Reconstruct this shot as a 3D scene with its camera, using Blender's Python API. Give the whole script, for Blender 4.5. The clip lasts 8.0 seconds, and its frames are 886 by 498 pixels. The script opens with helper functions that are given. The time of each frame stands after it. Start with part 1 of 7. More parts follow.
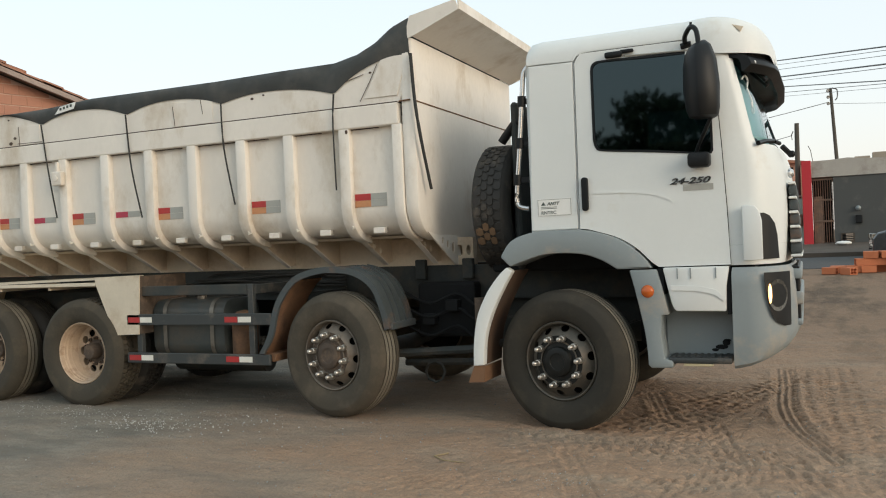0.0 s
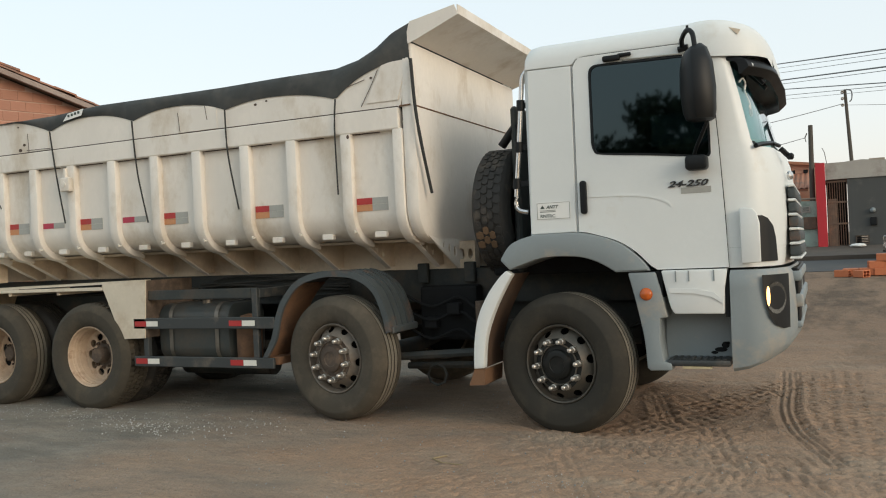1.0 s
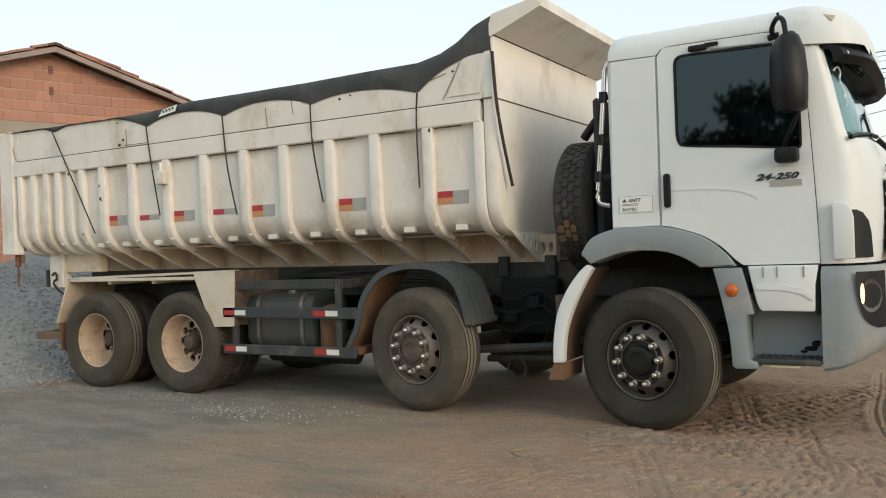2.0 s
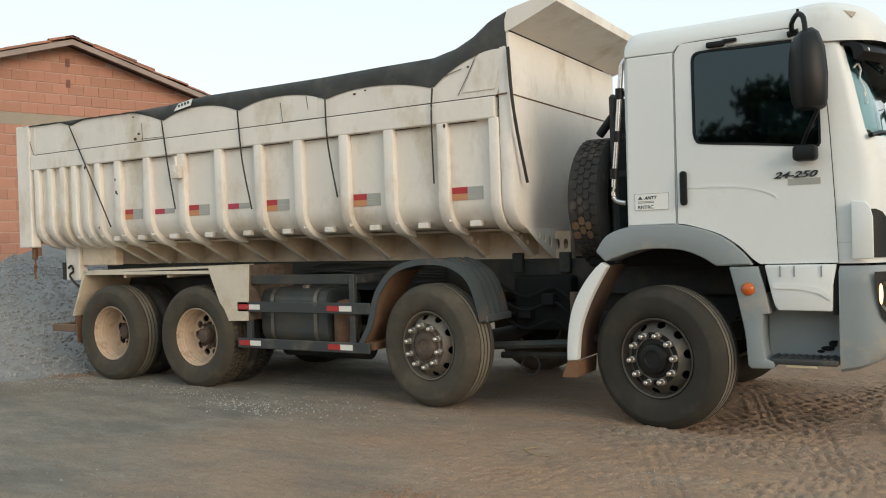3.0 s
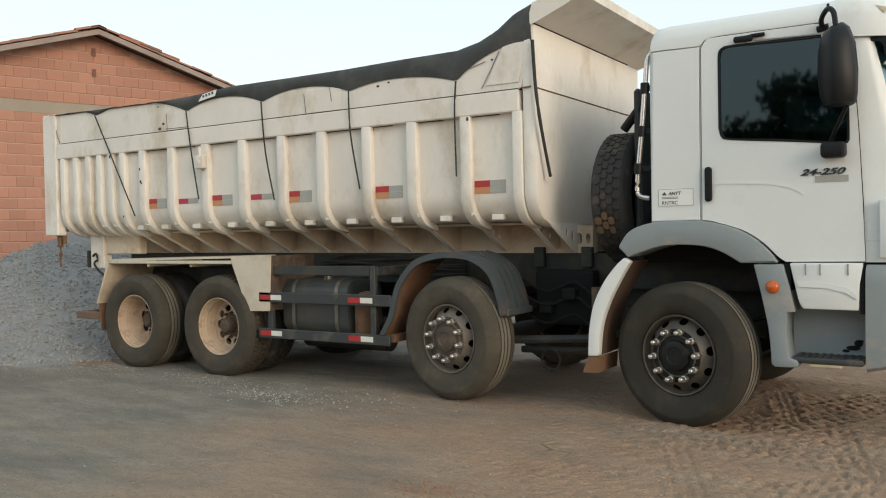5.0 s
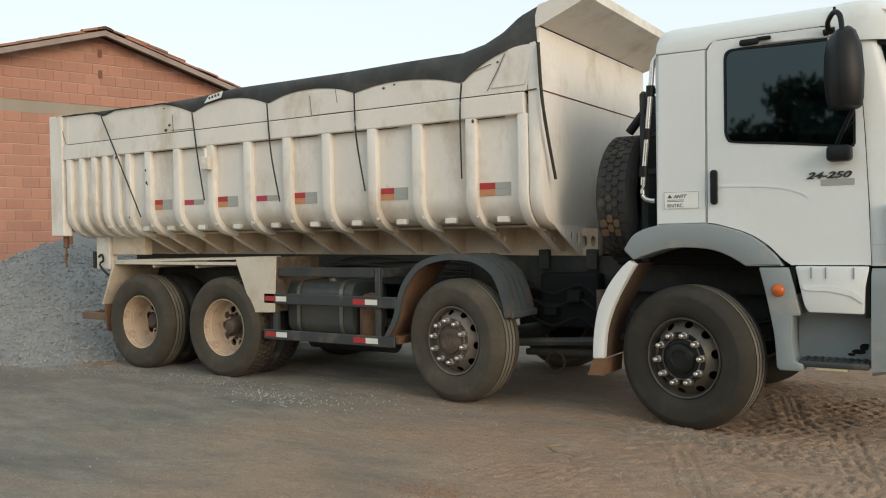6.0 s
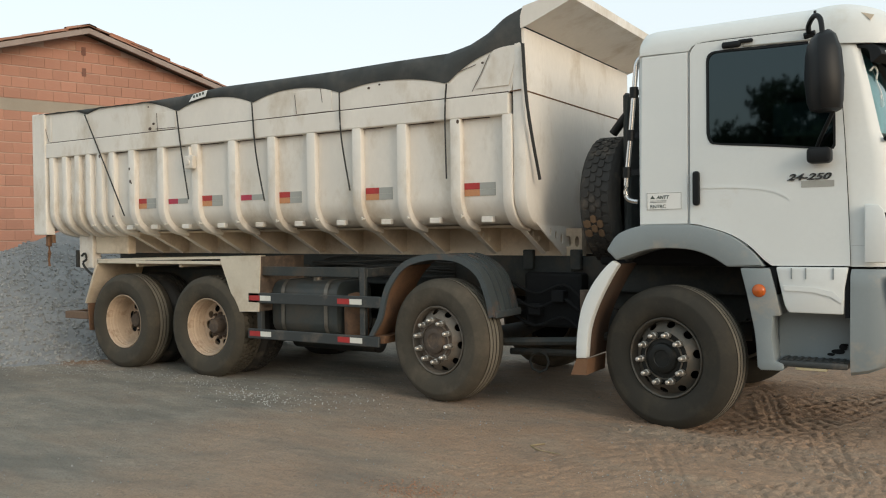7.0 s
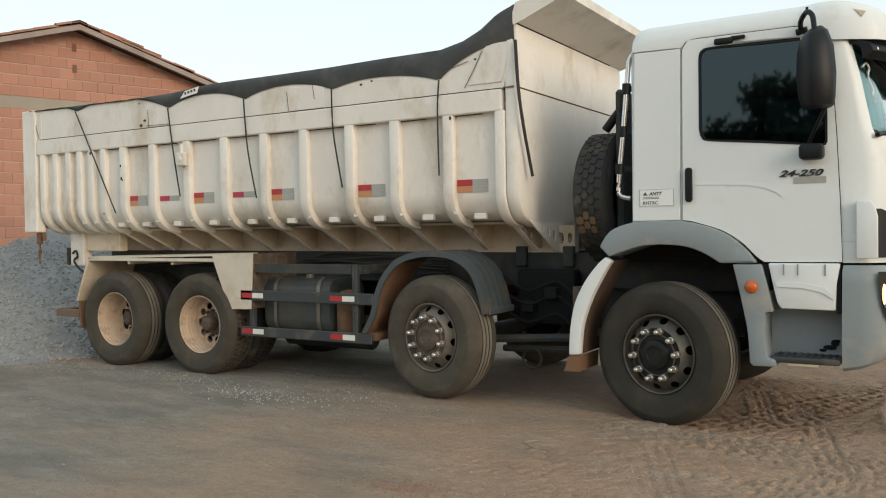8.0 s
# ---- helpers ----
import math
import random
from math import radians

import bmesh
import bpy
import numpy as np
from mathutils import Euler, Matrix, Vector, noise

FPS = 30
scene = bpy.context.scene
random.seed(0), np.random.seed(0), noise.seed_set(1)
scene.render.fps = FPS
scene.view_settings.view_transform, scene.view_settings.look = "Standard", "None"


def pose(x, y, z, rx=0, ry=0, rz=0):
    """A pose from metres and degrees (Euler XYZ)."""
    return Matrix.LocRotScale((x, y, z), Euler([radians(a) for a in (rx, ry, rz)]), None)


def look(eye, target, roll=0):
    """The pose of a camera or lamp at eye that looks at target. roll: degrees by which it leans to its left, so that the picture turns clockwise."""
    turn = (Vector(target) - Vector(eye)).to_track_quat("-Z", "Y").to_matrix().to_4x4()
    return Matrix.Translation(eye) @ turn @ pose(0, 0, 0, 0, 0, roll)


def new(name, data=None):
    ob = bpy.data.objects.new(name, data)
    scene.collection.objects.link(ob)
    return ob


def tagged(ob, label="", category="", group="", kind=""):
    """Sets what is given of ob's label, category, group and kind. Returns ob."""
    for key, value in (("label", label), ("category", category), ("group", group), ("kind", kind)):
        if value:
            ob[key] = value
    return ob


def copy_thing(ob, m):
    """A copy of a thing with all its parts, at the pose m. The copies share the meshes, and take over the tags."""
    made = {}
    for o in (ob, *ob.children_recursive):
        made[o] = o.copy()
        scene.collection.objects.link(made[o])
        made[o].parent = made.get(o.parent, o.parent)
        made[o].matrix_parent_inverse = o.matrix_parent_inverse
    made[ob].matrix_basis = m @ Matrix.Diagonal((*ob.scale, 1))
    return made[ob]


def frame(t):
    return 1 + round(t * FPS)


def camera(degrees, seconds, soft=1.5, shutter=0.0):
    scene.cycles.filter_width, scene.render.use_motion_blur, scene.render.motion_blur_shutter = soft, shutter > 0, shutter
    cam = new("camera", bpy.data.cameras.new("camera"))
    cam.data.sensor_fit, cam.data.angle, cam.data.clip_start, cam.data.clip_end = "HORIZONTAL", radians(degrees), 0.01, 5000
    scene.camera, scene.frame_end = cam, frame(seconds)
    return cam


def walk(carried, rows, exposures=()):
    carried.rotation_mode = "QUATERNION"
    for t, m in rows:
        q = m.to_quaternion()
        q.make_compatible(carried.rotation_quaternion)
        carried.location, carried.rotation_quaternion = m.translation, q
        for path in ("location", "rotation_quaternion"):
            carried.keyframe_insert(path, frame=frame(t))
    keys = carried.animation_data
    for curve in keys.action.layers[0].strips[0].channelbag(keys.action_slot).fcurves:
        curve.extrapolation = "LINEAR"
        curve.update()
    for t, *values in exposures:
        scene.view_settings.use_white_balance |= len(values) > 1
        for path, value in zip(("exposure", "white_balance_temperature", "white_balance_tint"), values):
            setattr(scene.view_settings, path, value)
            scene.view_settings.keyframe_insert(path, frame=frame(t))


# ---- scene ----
cam = camera(55.5, 8.0, soft=1.1)

PATH = [
    (0, (1.693, -6.156, 1.423), (0.9, -4.32, 1.414), -2.4),
    (0.5, (1.744, -6.145, 1.421), (0.934, -4.316, 1.418), -2.3),
    (1, (1.818, -6.142, 1.415), (0.992, -4.321, 1.417), -2.6),
    (1.5, (1.866, -6.142, 1.393), (0.965, -4.357, 1.4), -2.6),
    (1.7, (1.864, -6.139, 1.399), (0.896, -4.39, 1.407), -2.49),
    (2.8, (1.852, -6.126, 1.431), (0.822, -4.413, 1.413), -1.91),
    (3, (1.85, -6.123, 1.437), (0.816, -4.412, 1.416), -1.8),
    (3.5, (1.841, -6.124, 1.434), (0.795, -4.419, 1.405), -1.4),
    (4, (1.84, -6.121, 1.438), (0.786, -4.421, 1.405), -1.4),
    (4.5, (1.837, -6.116, 1.443), (0.77, -4.425, 1.407), -1.2),
    (4.7, (1.837, -6.118, 1.444), (0.767, -4.428, 1.406), -1.16),
    (5.8, (1.835, -6.128, 1.447), (0.745, -4.452, 1.412), -0.94),
    (6, (1.835, -6.13, 1.448), (0.751, -4.45, 1.414), -0.9),
    (6.5, (1.85, -6.137, 1.444), (0.79, -4.441, 1.412), -0.7),
    (7, (1.854, -6.14, 1.445), (0.798, -4.441, 1.411), -0.7),
    (7.5, (1.852, -6.132, 1.441), (0.81, -4.425, 1.402), -0.8),
    (8, (1.849, -6.131, 1.446), (0.808, -4.424, 1.404), -0.8),
]
walk(cam, [(t, look(*row)) for t, *row in PATH], [(0.0, 0.12, 6500, 10), (0.5, 0.04, 6500, 10), (1.0, 0.04, 6500, 10), (1.5, 0.09, 6500, 10), (3.0, 0.14, 6500, 10), (4.5, 0.13, 6500, 10), (6.0, 0.09, 6500, 10), (6.5, 0.06, 6500, 10), (7.0, 0.08, 6500, 10), (7.5, 0.11, 6500, 10), (8.0, 0.12, 6500, 10)])

# ---- sky and sun: a hazy evening, the sun veiled, ahead of the truck ----
SUN_TURN, SUN_HEIGHT = 112.0, 18.0
world = bpy.data.worlds.new("sky")
scene.world = world
world.use_nodes = True
sky = world.node_tree.nodes.new("ShaderNodeTexSky")
sky.sky_type = "NISHITA"
sky.sun_disc = False
sky.sun_elevation = radians(SUN_HEIGHT)
sky.sun_rotation = radians(SUN_TURN)
sky.air_density = 1.0
sky.dust_density = 3.0
sky.ozone_density = 1.0
bg = world.node_tree.nodes["Background"]
world.node_tree.links.new(sky.outputs[0], bg.inputs[0])
bg.inputs[1].default_value = 0.05
# high evening haze veils the whole sky evenly
haze = world.node_tree.nodes.new("ShaderNodeBackground")
haze.inputs[0].default_value = (0.87, 0.985, 1.0, 1)
haze.inputs[1].default_value = 0.78
where = world.node_tree.nodes.new("ShaderNodeTexCoord")
split = world.node_tree.nodes.new("ShaderNodeSeparateXYZ")
shade = world.node_tree.nodes.new("ShaderNodeValToRGB")
shade.color_ramp.elements[0].position, shade.color_ramp.elements[0].color = 0.02, (1.0, 0.945, 0.86, 1)
shade.color_ramp.elements[1].position, shade.color_ramp.elements[1].color = 0.45, (0.84, 0.975, 1.0, 1)
step = shade.color_ramp.elements.new(0.17)
step.color = (0.93, 0.985, 0.975, 1)
world.node_tree.links.new(where.outputs["Generated"], split.inputs[0])
world.node_tree.links.new(split.outputs[2], shade.inputs[0])
world.node_tree.links.new(shade.outputs[0], haze.inputs[0])
both = world.node_tree.nodes.new("ShaderNodeAddShader")
world.node_tree.links.new(bg.outputs[0], both.inputs[0])
world.node_tree.links.new(haze.outputs[0], both.inputs[1])
world.node_tree.links.new(both.outputs[0], world.node_tree.nodes["World Output"].inputs[0])
sun = new("sun", bpy.data.lights.new("sun", "SUN"))
sun.data.energy = 0.85
sun.data.angle = radians(26)
sun.data.color = (1.0, 0.87, 0.72)
a, e = radians(SUN_TURN), radians(SUN_HEIGHT)
sun.matrix_world = look((math.sin(a) * 40 * math.cos(e), math.cos(a) * 40 * math.cos(e), 40 * math.sin(e)), (0, 0, 0))


# ---- materials ----
def paint(name, c, rough=0.6, metal=0.0, vary=0.12, scale=3.0, grain=60.0, bump=0.1, dirt=None, amount=0.35, dirt_scale=1.2, stretch=(1, 1, 1), per_piece=0.0, coat=0.0, spec=0.5):
    """A surface with two scales of variation, a stain colour with a shape of its own and fine relief."""
    m = bpy.data.materials.new(name)
    m.use_nodes = True
    nt = m.node_tree
    b = nt.nodes["Principled BSDF"]
    link = nt.links.new
    tc = nt.nodes.new("ShaderNodeTexCoord")
    mp = nt.nodes.new("ShaderNodeMapping")
    mp.inputs["Scale"].default_value = stretch
    link(tc.outputs["Object"], mp.inputs[0])

    def noisy(sc, detail, rough_=0.6):
        n = nt.nodes.new("ShaderNodeTexNoise")
        n.inputs["Scale"].default_value = sc
        n.inputs["Detail"].default_value = detail
        n.inputs["Roughness"].default_value = rough_
        link(mp.outputs[0], n.inputs["Vector"])
        return n.outputs["Fac"]

    def mix(fac, x, y, kind="MIX"):
        n = nt.nodes.new("ShaderNodeMix")
        n.data_type, n.blend_type = "RGBA", kind
        for value, sock in ((fac, n.inputs[0]), (x, n.inputs[6]), (y, n.inputs[7])):
            if isinstance(value, (int, float)):
                sock.default_value = value
            elif isinstance(value, tuple):
                sock.default_value = (*value, 1)
            else:
                link(value, sock)
        return n.outputs[2]

    def ramp(fac, lo, hi):
        n = nt.nodes.new("ShaderNodeMapRange")
        n.inputs[1].default_value, n.inputs[2].default_value = lo, hi
        link(fac, n.inputs[0])
        return n.outputs[0]

    big, fine = noisy(scale, 5), noisy(grain, 4)
    dark = tuple(v * (1 - vary) for v in c)
    light = tuple(min(1, v * (1 + vary)) for v in c)
    col = mix(ramp(big, 0.3, 0.7), dark, light)
    col = mix(ramp(fine, 0.35, 0.65), col, mix(0.5, col, dark))
    if per_piece:
        oi = nt.nodes.new("ShaderNodeObjectInfo")
        g = nt.nodes.new("ShaderNodeNewGeometry")
        sm = nt.nodes.new("ShaderNodeMath")
        sm.operation = "ADD"
        link(oi.outputs["Random"], sm.inputs[0])
        link(g.outputs["Random Per Island"], sm.inputs[1])
        fr = nt.nodes.new("ShaderNodeMath")
        fr.operation = "FRACT"
        link(sm.outputs[0], fr.inputs[0])
        col = mix(ramp(fr.outputs[0], 0, 1), mix(per_piece, col, tuple(v * 0.45 for v in c)), mix(per_piece * 0.6, col, tuple(min(1, v * 1.5) for v in c)))
    if dirt:
        patch = ramp(noisy(dirt_scale, 8, 0.68), 0.62 - amount * 0.45, 0.8 - amount * 0.25)
        col = mix(patch, col, dirt)
    link(col, b.inputs["Base Color"])
    rr = nt.nodes.new("ShaderNodeMapRange")
    rr.inputs[3].default_value, rr.inputs[4].default_value = max(0.05, rough - 0.1), min(1, rough + 0.12)
    link(big, rr.inputs[0])
    link(rr.outputs[0], b.inputs["Roughness"])
    b.inputs["Metallic"].default_value = metal
    b.inputs["Coat Weight"].default_value = coat
    b.inputs["Specular IOR Level"].default_value = spec
    if bump:
        bp = nt.nodes.new("ShaderNodeBump")
        bp.inputs["Strength"].default_value = bump
        bp.inputs["Distance"].default_value = 0.01
        link(fine, bp.inputs["Height"])
        link(bp.outputs[0], b.inputs["Normal"])
    return m


def glassy(name, c, alpha_like, rough=0.02, sheen=(1.0, 1.0, 1.0)):
    """Tinted glass: a clear sheet that lets some light through and mirrors the rest."""
    m = bpy.data.materials.new(name)
    m.use_nodes = True
    nt = m.node_tree
    nt.nodes.remove(nt.nodes["Principled BSDF"])
    out = nt.nodes["Material Output"]
    tr = nt.nodes.new("ShaderNodeBsdfTransparent")
    tr.inputs[0].default_value = (*c, 1)
    gl = nt.nodes.new("ShaderNodeBsdfGlossy")
    gl.inputs["Roughness"].default_value = rough
    gl.inputs["Color"].default_value = (*sheen, 1)
    fr = nt.nodes.new("ShaderNodeFresnel")
    fr.inputs[0].default_value = alpha_like
    mx = nt.nodes.new("ShaderNodeMixShader")
    nt.links.new(fr.outputs[0], mx.inputs[0])
    nt.links.new(tr.outputs[0], mx.inputs[1])
    nt.links.new(gl.outputs[0], mx.inputs[2])
    nt.links.new(mx.outputs[0], out.inputs[0])
    return m


def glow(name, c, strength):
    m = bpy.data.materials.new(name)
    m.use_nodes = True
    b = m.node_tree.nodes["Principled BSDF"]
    b.inputs["Base Color"].default_value = (*c, 1)
    b.inputs["Emission Color"].default_value = (*c, 1)
    b.inputs["Emission Strength"].default_value = strength
    return m


M_CAB = paint("cab_paint", (0.70, 0.722, 0.708), 0.45, vary=0.03, scale=1.5, grain=30, bump=0.02, dirt=(0.58, 0.55, 0.48), amount=0.08, dirt_scale=1.4, coat=0.1)
M_BED = paint("bed_paint", (0.755, 0.708, 0.640), 0.55, vary=0.06, scale=2.0, grain=25, bump=0.05, dirt=(0.50, 0.41, 0.30), amount=0.22, dirt_scale=1.6, stretch=(1, 1, 0.6))
M_BEDLOW = paint("bed_underside_paint", (0.66, 0.555, 0.425), 0.7, vary=0.12, scale=2.5, grain=30, bump=0.08, dirt=(0.38, 0.29, 0.20), amount=0.35, dirt_scale=2.0)
M_GUARDCREAM = paint("dusty_cream_guard_paint", (0.62, 0.55, 0.44), 0.65, vary=0.08, scale=2.5, grain=30, bump=0.05, dirt=(0.40, 0.30, 0.20), amount=0.3, dirt_scale=2.2)
M_HUBR = paint("dusty_brown_hub", (0.085, 0.062, 0.046), 0.75, vary=0.2, scale=10, grain=60, bump=0.08, dirt=(0.16, 0.11, 0.075), amount=0.3, dirt_scale=10)
M_GREY = paint("grey_plastic", (0.235, 0.268, 0.277), 0.5, vary=0.06, scale=2, grain=50, bump=0.03, dirt=(0.38, 0.33, 0.27), amount=0.2, dirt_scale=2.5)
M_DARKPL = paint("dark_plastic", (0.007, 0.008, 0.009), 0.45, vary=0.2, scale=4, grain=80, bump=0.02, spec=0.28)
M_GUARD = paint("black_mudguard_plastic", (0.058, 0.070, 0.074), 0.6, vary=0.2, scale=3, grain=60, bump=0.05, dirt=(0.17, 0.085, 0.045), amount=0.2, dirt_scale=3.4)
M_RUBBER = paint("dusty_rubber", (0.050, 0.043, 0.031), 0.88, vary=0.15, scale=4, grain=50, bump=0.1, dirt=(0.082, 0.066, 0.045), amount=0.3, dirt_scale=5)
M_RUBBERF = paint("clean_tyre_rubber", (0.030, 0.0265, 0.0195), 0.85, vary=0.15, scale=4, grain=50, bump=0.1, dirt=(0.052, 0.043, 0.030), amount=0.3, dirt_scale=5)
M_RUBBERD = paint("very_dusty_rubber", (0.066, 0.056, 0.041), 0.9, vary=0.15, scale=4, grain=50, bump=0.1, dirt=(0.105, 0.086, 0.062), amount=0.35, dirt_scale=5)
M_RIMD = paint("dusty_steel_rim", (0.175, 0.150, 0.122), 0.6, metal=0.15, vary=0.15, scale=8, grain=60, bump=0.05, dirt=(0.13, 0.09, 0.06), amount=0.3, dirt_scale=9)
M_RUBBER2 = paint("dark_tyre_rubber", (0.021, 0.020, 0.018), 0.7, vary=0.15, scale=4, grain=50, bump=0.1, dirt=(0.11, 0.09, 0.07), amount=0.2, dirt_scale=5)
# worn, dusty tread, painted paler still for the light the treads catch
M_TREAD = paint("lit_worn_tread_rubber", (0.160, 0.143, 0.113), 0.95, vary=0.15, scale=6, grain=60, bump=0.1)
M_RIMF = paint("grey_steel_rim", (0.105, 0.096, 0.080), 0.5, metal=0.3, vary=0.15, scale=8, grain=60, bump=0.05, dirt=(0.17, 0.13, 0.095), amount=0.3, dirt_scale=9)
M_RIMR = paint("beige_steel_rim", (0.50, 0.380, 0.275), 0.65, vary=0.14, scale=7, grain=50, bump=0.05, dirt=(0.22, 0.13, 0.075), amount=0.2, dirt_scale=8)
M_HUB = paint("black_hub", (0.009, 0.010, 0.009), 0.5, vary=0.2, scale=10, grain=60, bump=0.05, dirt=(0.035, 0.029, 0.023), amount=0.12, dirt_scale=10, spec=0.3)
M_NUTCAP = paint("dusty_nut_cap", (0.66, 0.64, 0.60), 0.3, metal=0.85, vary=0.12, scale=20, grain=90, bump=0.02, dirt=(0.30, 0.24, 0.17), amount=0.3, dirt_scale=25)
M_CHROME = paint("chrome", (0.62, 0.61, 0.6), 0.22, metal=1.0, vary=0.05, scale=20, grain=90, bump=0.0)
M_BLACK = paint("chassis_black", (0.034, 0.040, 0.039), 0.75, vary=0.3, scale=4, grain=50, bump=0.08, dirt=(0.070, 0.054, 0.040), amount=0.3, dirt_scale=4)
M_GUARDRAIL = paint("guard_rail_paint", (0.036, 0.041, 0.042), 0.5, vary=0.12, scale=4, grain=40, bump=0.04, dirt=(0.12, 0.10, 0.08), amount=0.25, dirt_scale=6)
M_RUST = paint("brown_mud_caked_plastic", (0.20, 0.105, 0.055), 0.85, vary=0.2, scale=6, grain=50, bump=0.1, dirt=(0.10, 0.06, 0.04), amount=0.35, dirt_scale=6)
M_TANK = paint("tank_paint", (0.048, 0.057, 0.057), 0.45, vary=0.2, scale=3, grain=40, bump=0.03, dirt=(0.085, 0.068, 0.05), amount=0.35, dirt_scale=3)
M_TINT = glassy("tinted_glass", (0.025, 0.045, 0.047), 1.66, 0.03, (0.70, 0.93, 1.0))
M_WIND = glassy("windscreen_glass", (0.60, 0.78, 0.80), 1.9, 0.03)
M_DARKIN = paint("dark_trim", (0.013, 0.014, 0.015), 0.85, vary=0.2, scale=5, grain=40, bump=0.0, spec=0.2)
M_CURTAIN = paint("blue_curtain_cloth", (0.34, 0.53, 0.56), 0.9, vary=0.06, scale=6, grain=50, bump=0.05)
M_RED = paint("red_reflective_tape", (0.40, 0.03, 0.03), 0.35, vary=0.1, scale=10, grain=60, bump=0.0)
M_ORANGE = paint("orange_reflective_tape", (0.52, 0.24, 0.11), 0.4, vary=0.08, scale=10, grain=60, bump=0.0)
M_SILVER = paint("silver_reflective_tape", (0.36, 0.36, 0.33), 0.35, vary=0.06, scale=10, grain=60, bump=0.0)
M_WHITE = paint("white_reflective_tape", (0.70, 0.69, 0.63), 0.4, vary=0.05, scale=10, grain=60, bump=0.0)
M_CRIMSON = paint("crimson_reflective_tape", (0.42, 0.03, 0.07), 0.35, vary=0.1, scale=10, grain=60, bump=0.0)
M_AMBER = paint("amber_lens", (0.52, 0.11, 0.018), 0.2, vary=0.06, scale=30, grain=60, bump=0.0)
M_LAMP = glow("lit_headlamp_bulb", (1.0, 0.55, 0.2), 3.5)
M_REFLECTOR = paint("lamp_reflector", (0.40, 0.39, 0.36), 0.15, metal=1.0, vary=0.05, scale=20, grain=60, bump=0.0)
M_LENS = paint("smoky_lamp_lens", (0.09, 0.09, 0.085), 0.25, metal=0.4, vary=0.1, scale=20, grain=60, bump=0.0)
M_TARP = paint("dark_tarpaulin", (0.050, 0.055, 0.055), 0.75, vary=0.2, scale=2, grain=40, bump=0.15, dirt=(0.10, 0.095, 0.085), amount=0.3, dirt_scale=2.5)
M_STRAP = paint("black_rubber_strap", (0.03, 0.03, 0.028), 0.8, vary=0.2, scale=5, grain=60, bump=0.05)
M_STICK = paint("white_sticker", (0.78, 0.78, 0.75), 0.4, vary=0.02, scale=10, grain=60, bump=0.0)
M_INK = paint("dark_print", (0.06, 0.08, 0.07), 0.6, vary=0.05, scale=10, grain=60, bump=0.0)
M_BRICK = paint("hollow_clay_brick", (0.46, 0.228, 0.158), 0.9, vary=0.14, scale=1.3, grain=30, bump=0.2, per_piece=0.2, dirt=(0.50, 0.34, 0.245), amount=0.3, dirt_scale=1.6, stretch=(0.6, 0.6, 2.2))
M_MORTAR = paint("mortar", (0.54, 0.375, 0.295), 0.95, vary=0.12, scale=2, grain=50, bump=0.2)
M_CONC = paint("raw_concrete", (0.34, 0.29, 0.23), 0.95, vary=0.12, scale=2, grain=40, bump=0.2)
M_TILE = paint("clay_roof_tile", (0.36, 0.16, 0.095), 0.9, vary=0.15, scale=3, grain=30, bump=0.2, per_piece=0.25, dirt=(0.16, 0.11, 0.085), amount=0.35, dirt_scale=1.5)
M_WOOD = paint("weathered_roof_timber", (0.17, 0.11, 0.075), 0.9, vary=0.2, scale=3, grain=30, bump=0.2)
M_GRAVEL = paint("crushed_grey_stone", (0.235, 0.235, 0.23), 0.95, vary=0.25, scale=1.2, grain=22, bump=0.6, dirt=(0.19, 0.195, 0.20), amount=0.3, dirt_scale=9)
M_STONE = paint("grey_stone_chip", (0.29, 0.29, 0.28), 0.9, vary=0.2, scale=9, grain=60, bump=0.1, per_piece=0.4)
M_CHIP = paint("pale_stone_chip", (0.43, 0.425, 0.40), 0.9, vary=0.15, scale=9, grain=60, bump=0.1, per_piece=0.35)
M_ASPHALT = paint("worn_asphalt", (0.060, 0.060, 0.060), 0.9, vary=0.15, scale=0.8, grain=40, bump=0.3, dirt=(0.11, 0.09, 0.07), amount=0.3, dirt_scale=0.5)
M_KERB = paint("dusty_concrete_kerb", (0.085, 0.068, 0.054), 0.95, vary=0.25, scale=1.4, grain=30, bump=0.3, dirt=(0.060, 0.050, 0.040), amount=0.35, dirt_scale=0.9)
M_GREYWALL = paint("dark_grey_wall_paint", (0.072, 0.075, 0.073), 0.85, vary=0.08, scale=1.2, grain=30, bump=0.1, dirt=(0.15, 0.14, 0.125), amount=0.2, dirt_scale=1.0)
M_PARAPET = paint("pale_render", (0.40, 0.37, 0.33), 0.9, vary=0.1, scale=1.5, grain=30, bump=0.15, dirt=(0.22, 0.19, 0.16), amount=0.3, dirt_scale=1.2)
M_REDWALL = paint("red_wall_paint", (0.48, 0.025, 0.035), 0.7, vary=0.08, scale=2, grain=30, bump=0.05)
M_GATE = paint("rusty_brown_gate", (0.13, 0.085, 0.06), 0.75, vary=0.2, scale=5, grain=30, bump=0.1, dirt=(0.22, 0.12, 0.07), amount=0.3, dirt_scale=3)
M_GREEN = paint("pale_green_old_render", (0.33, 0.42, 0.365), 0.9, vary=0.12, scale=2, grain=30, bump=0.15, dirt=(0.12, 0.12, 0.10), amount=0.42, dirt_scale=1.1)
M_POLE = paint("weathered_pole", (0.085, 0.075, 0.062), 0.9, vary=0.2, scale=3, grain=30, bump=0.15, stretch=(3, 3, 0.4))
M_WIRE = paint("cable_sheath", (0.16, 0.165, 0.17), 0.7, vary=0.1, scale=2, grain=30, bump=0.0)
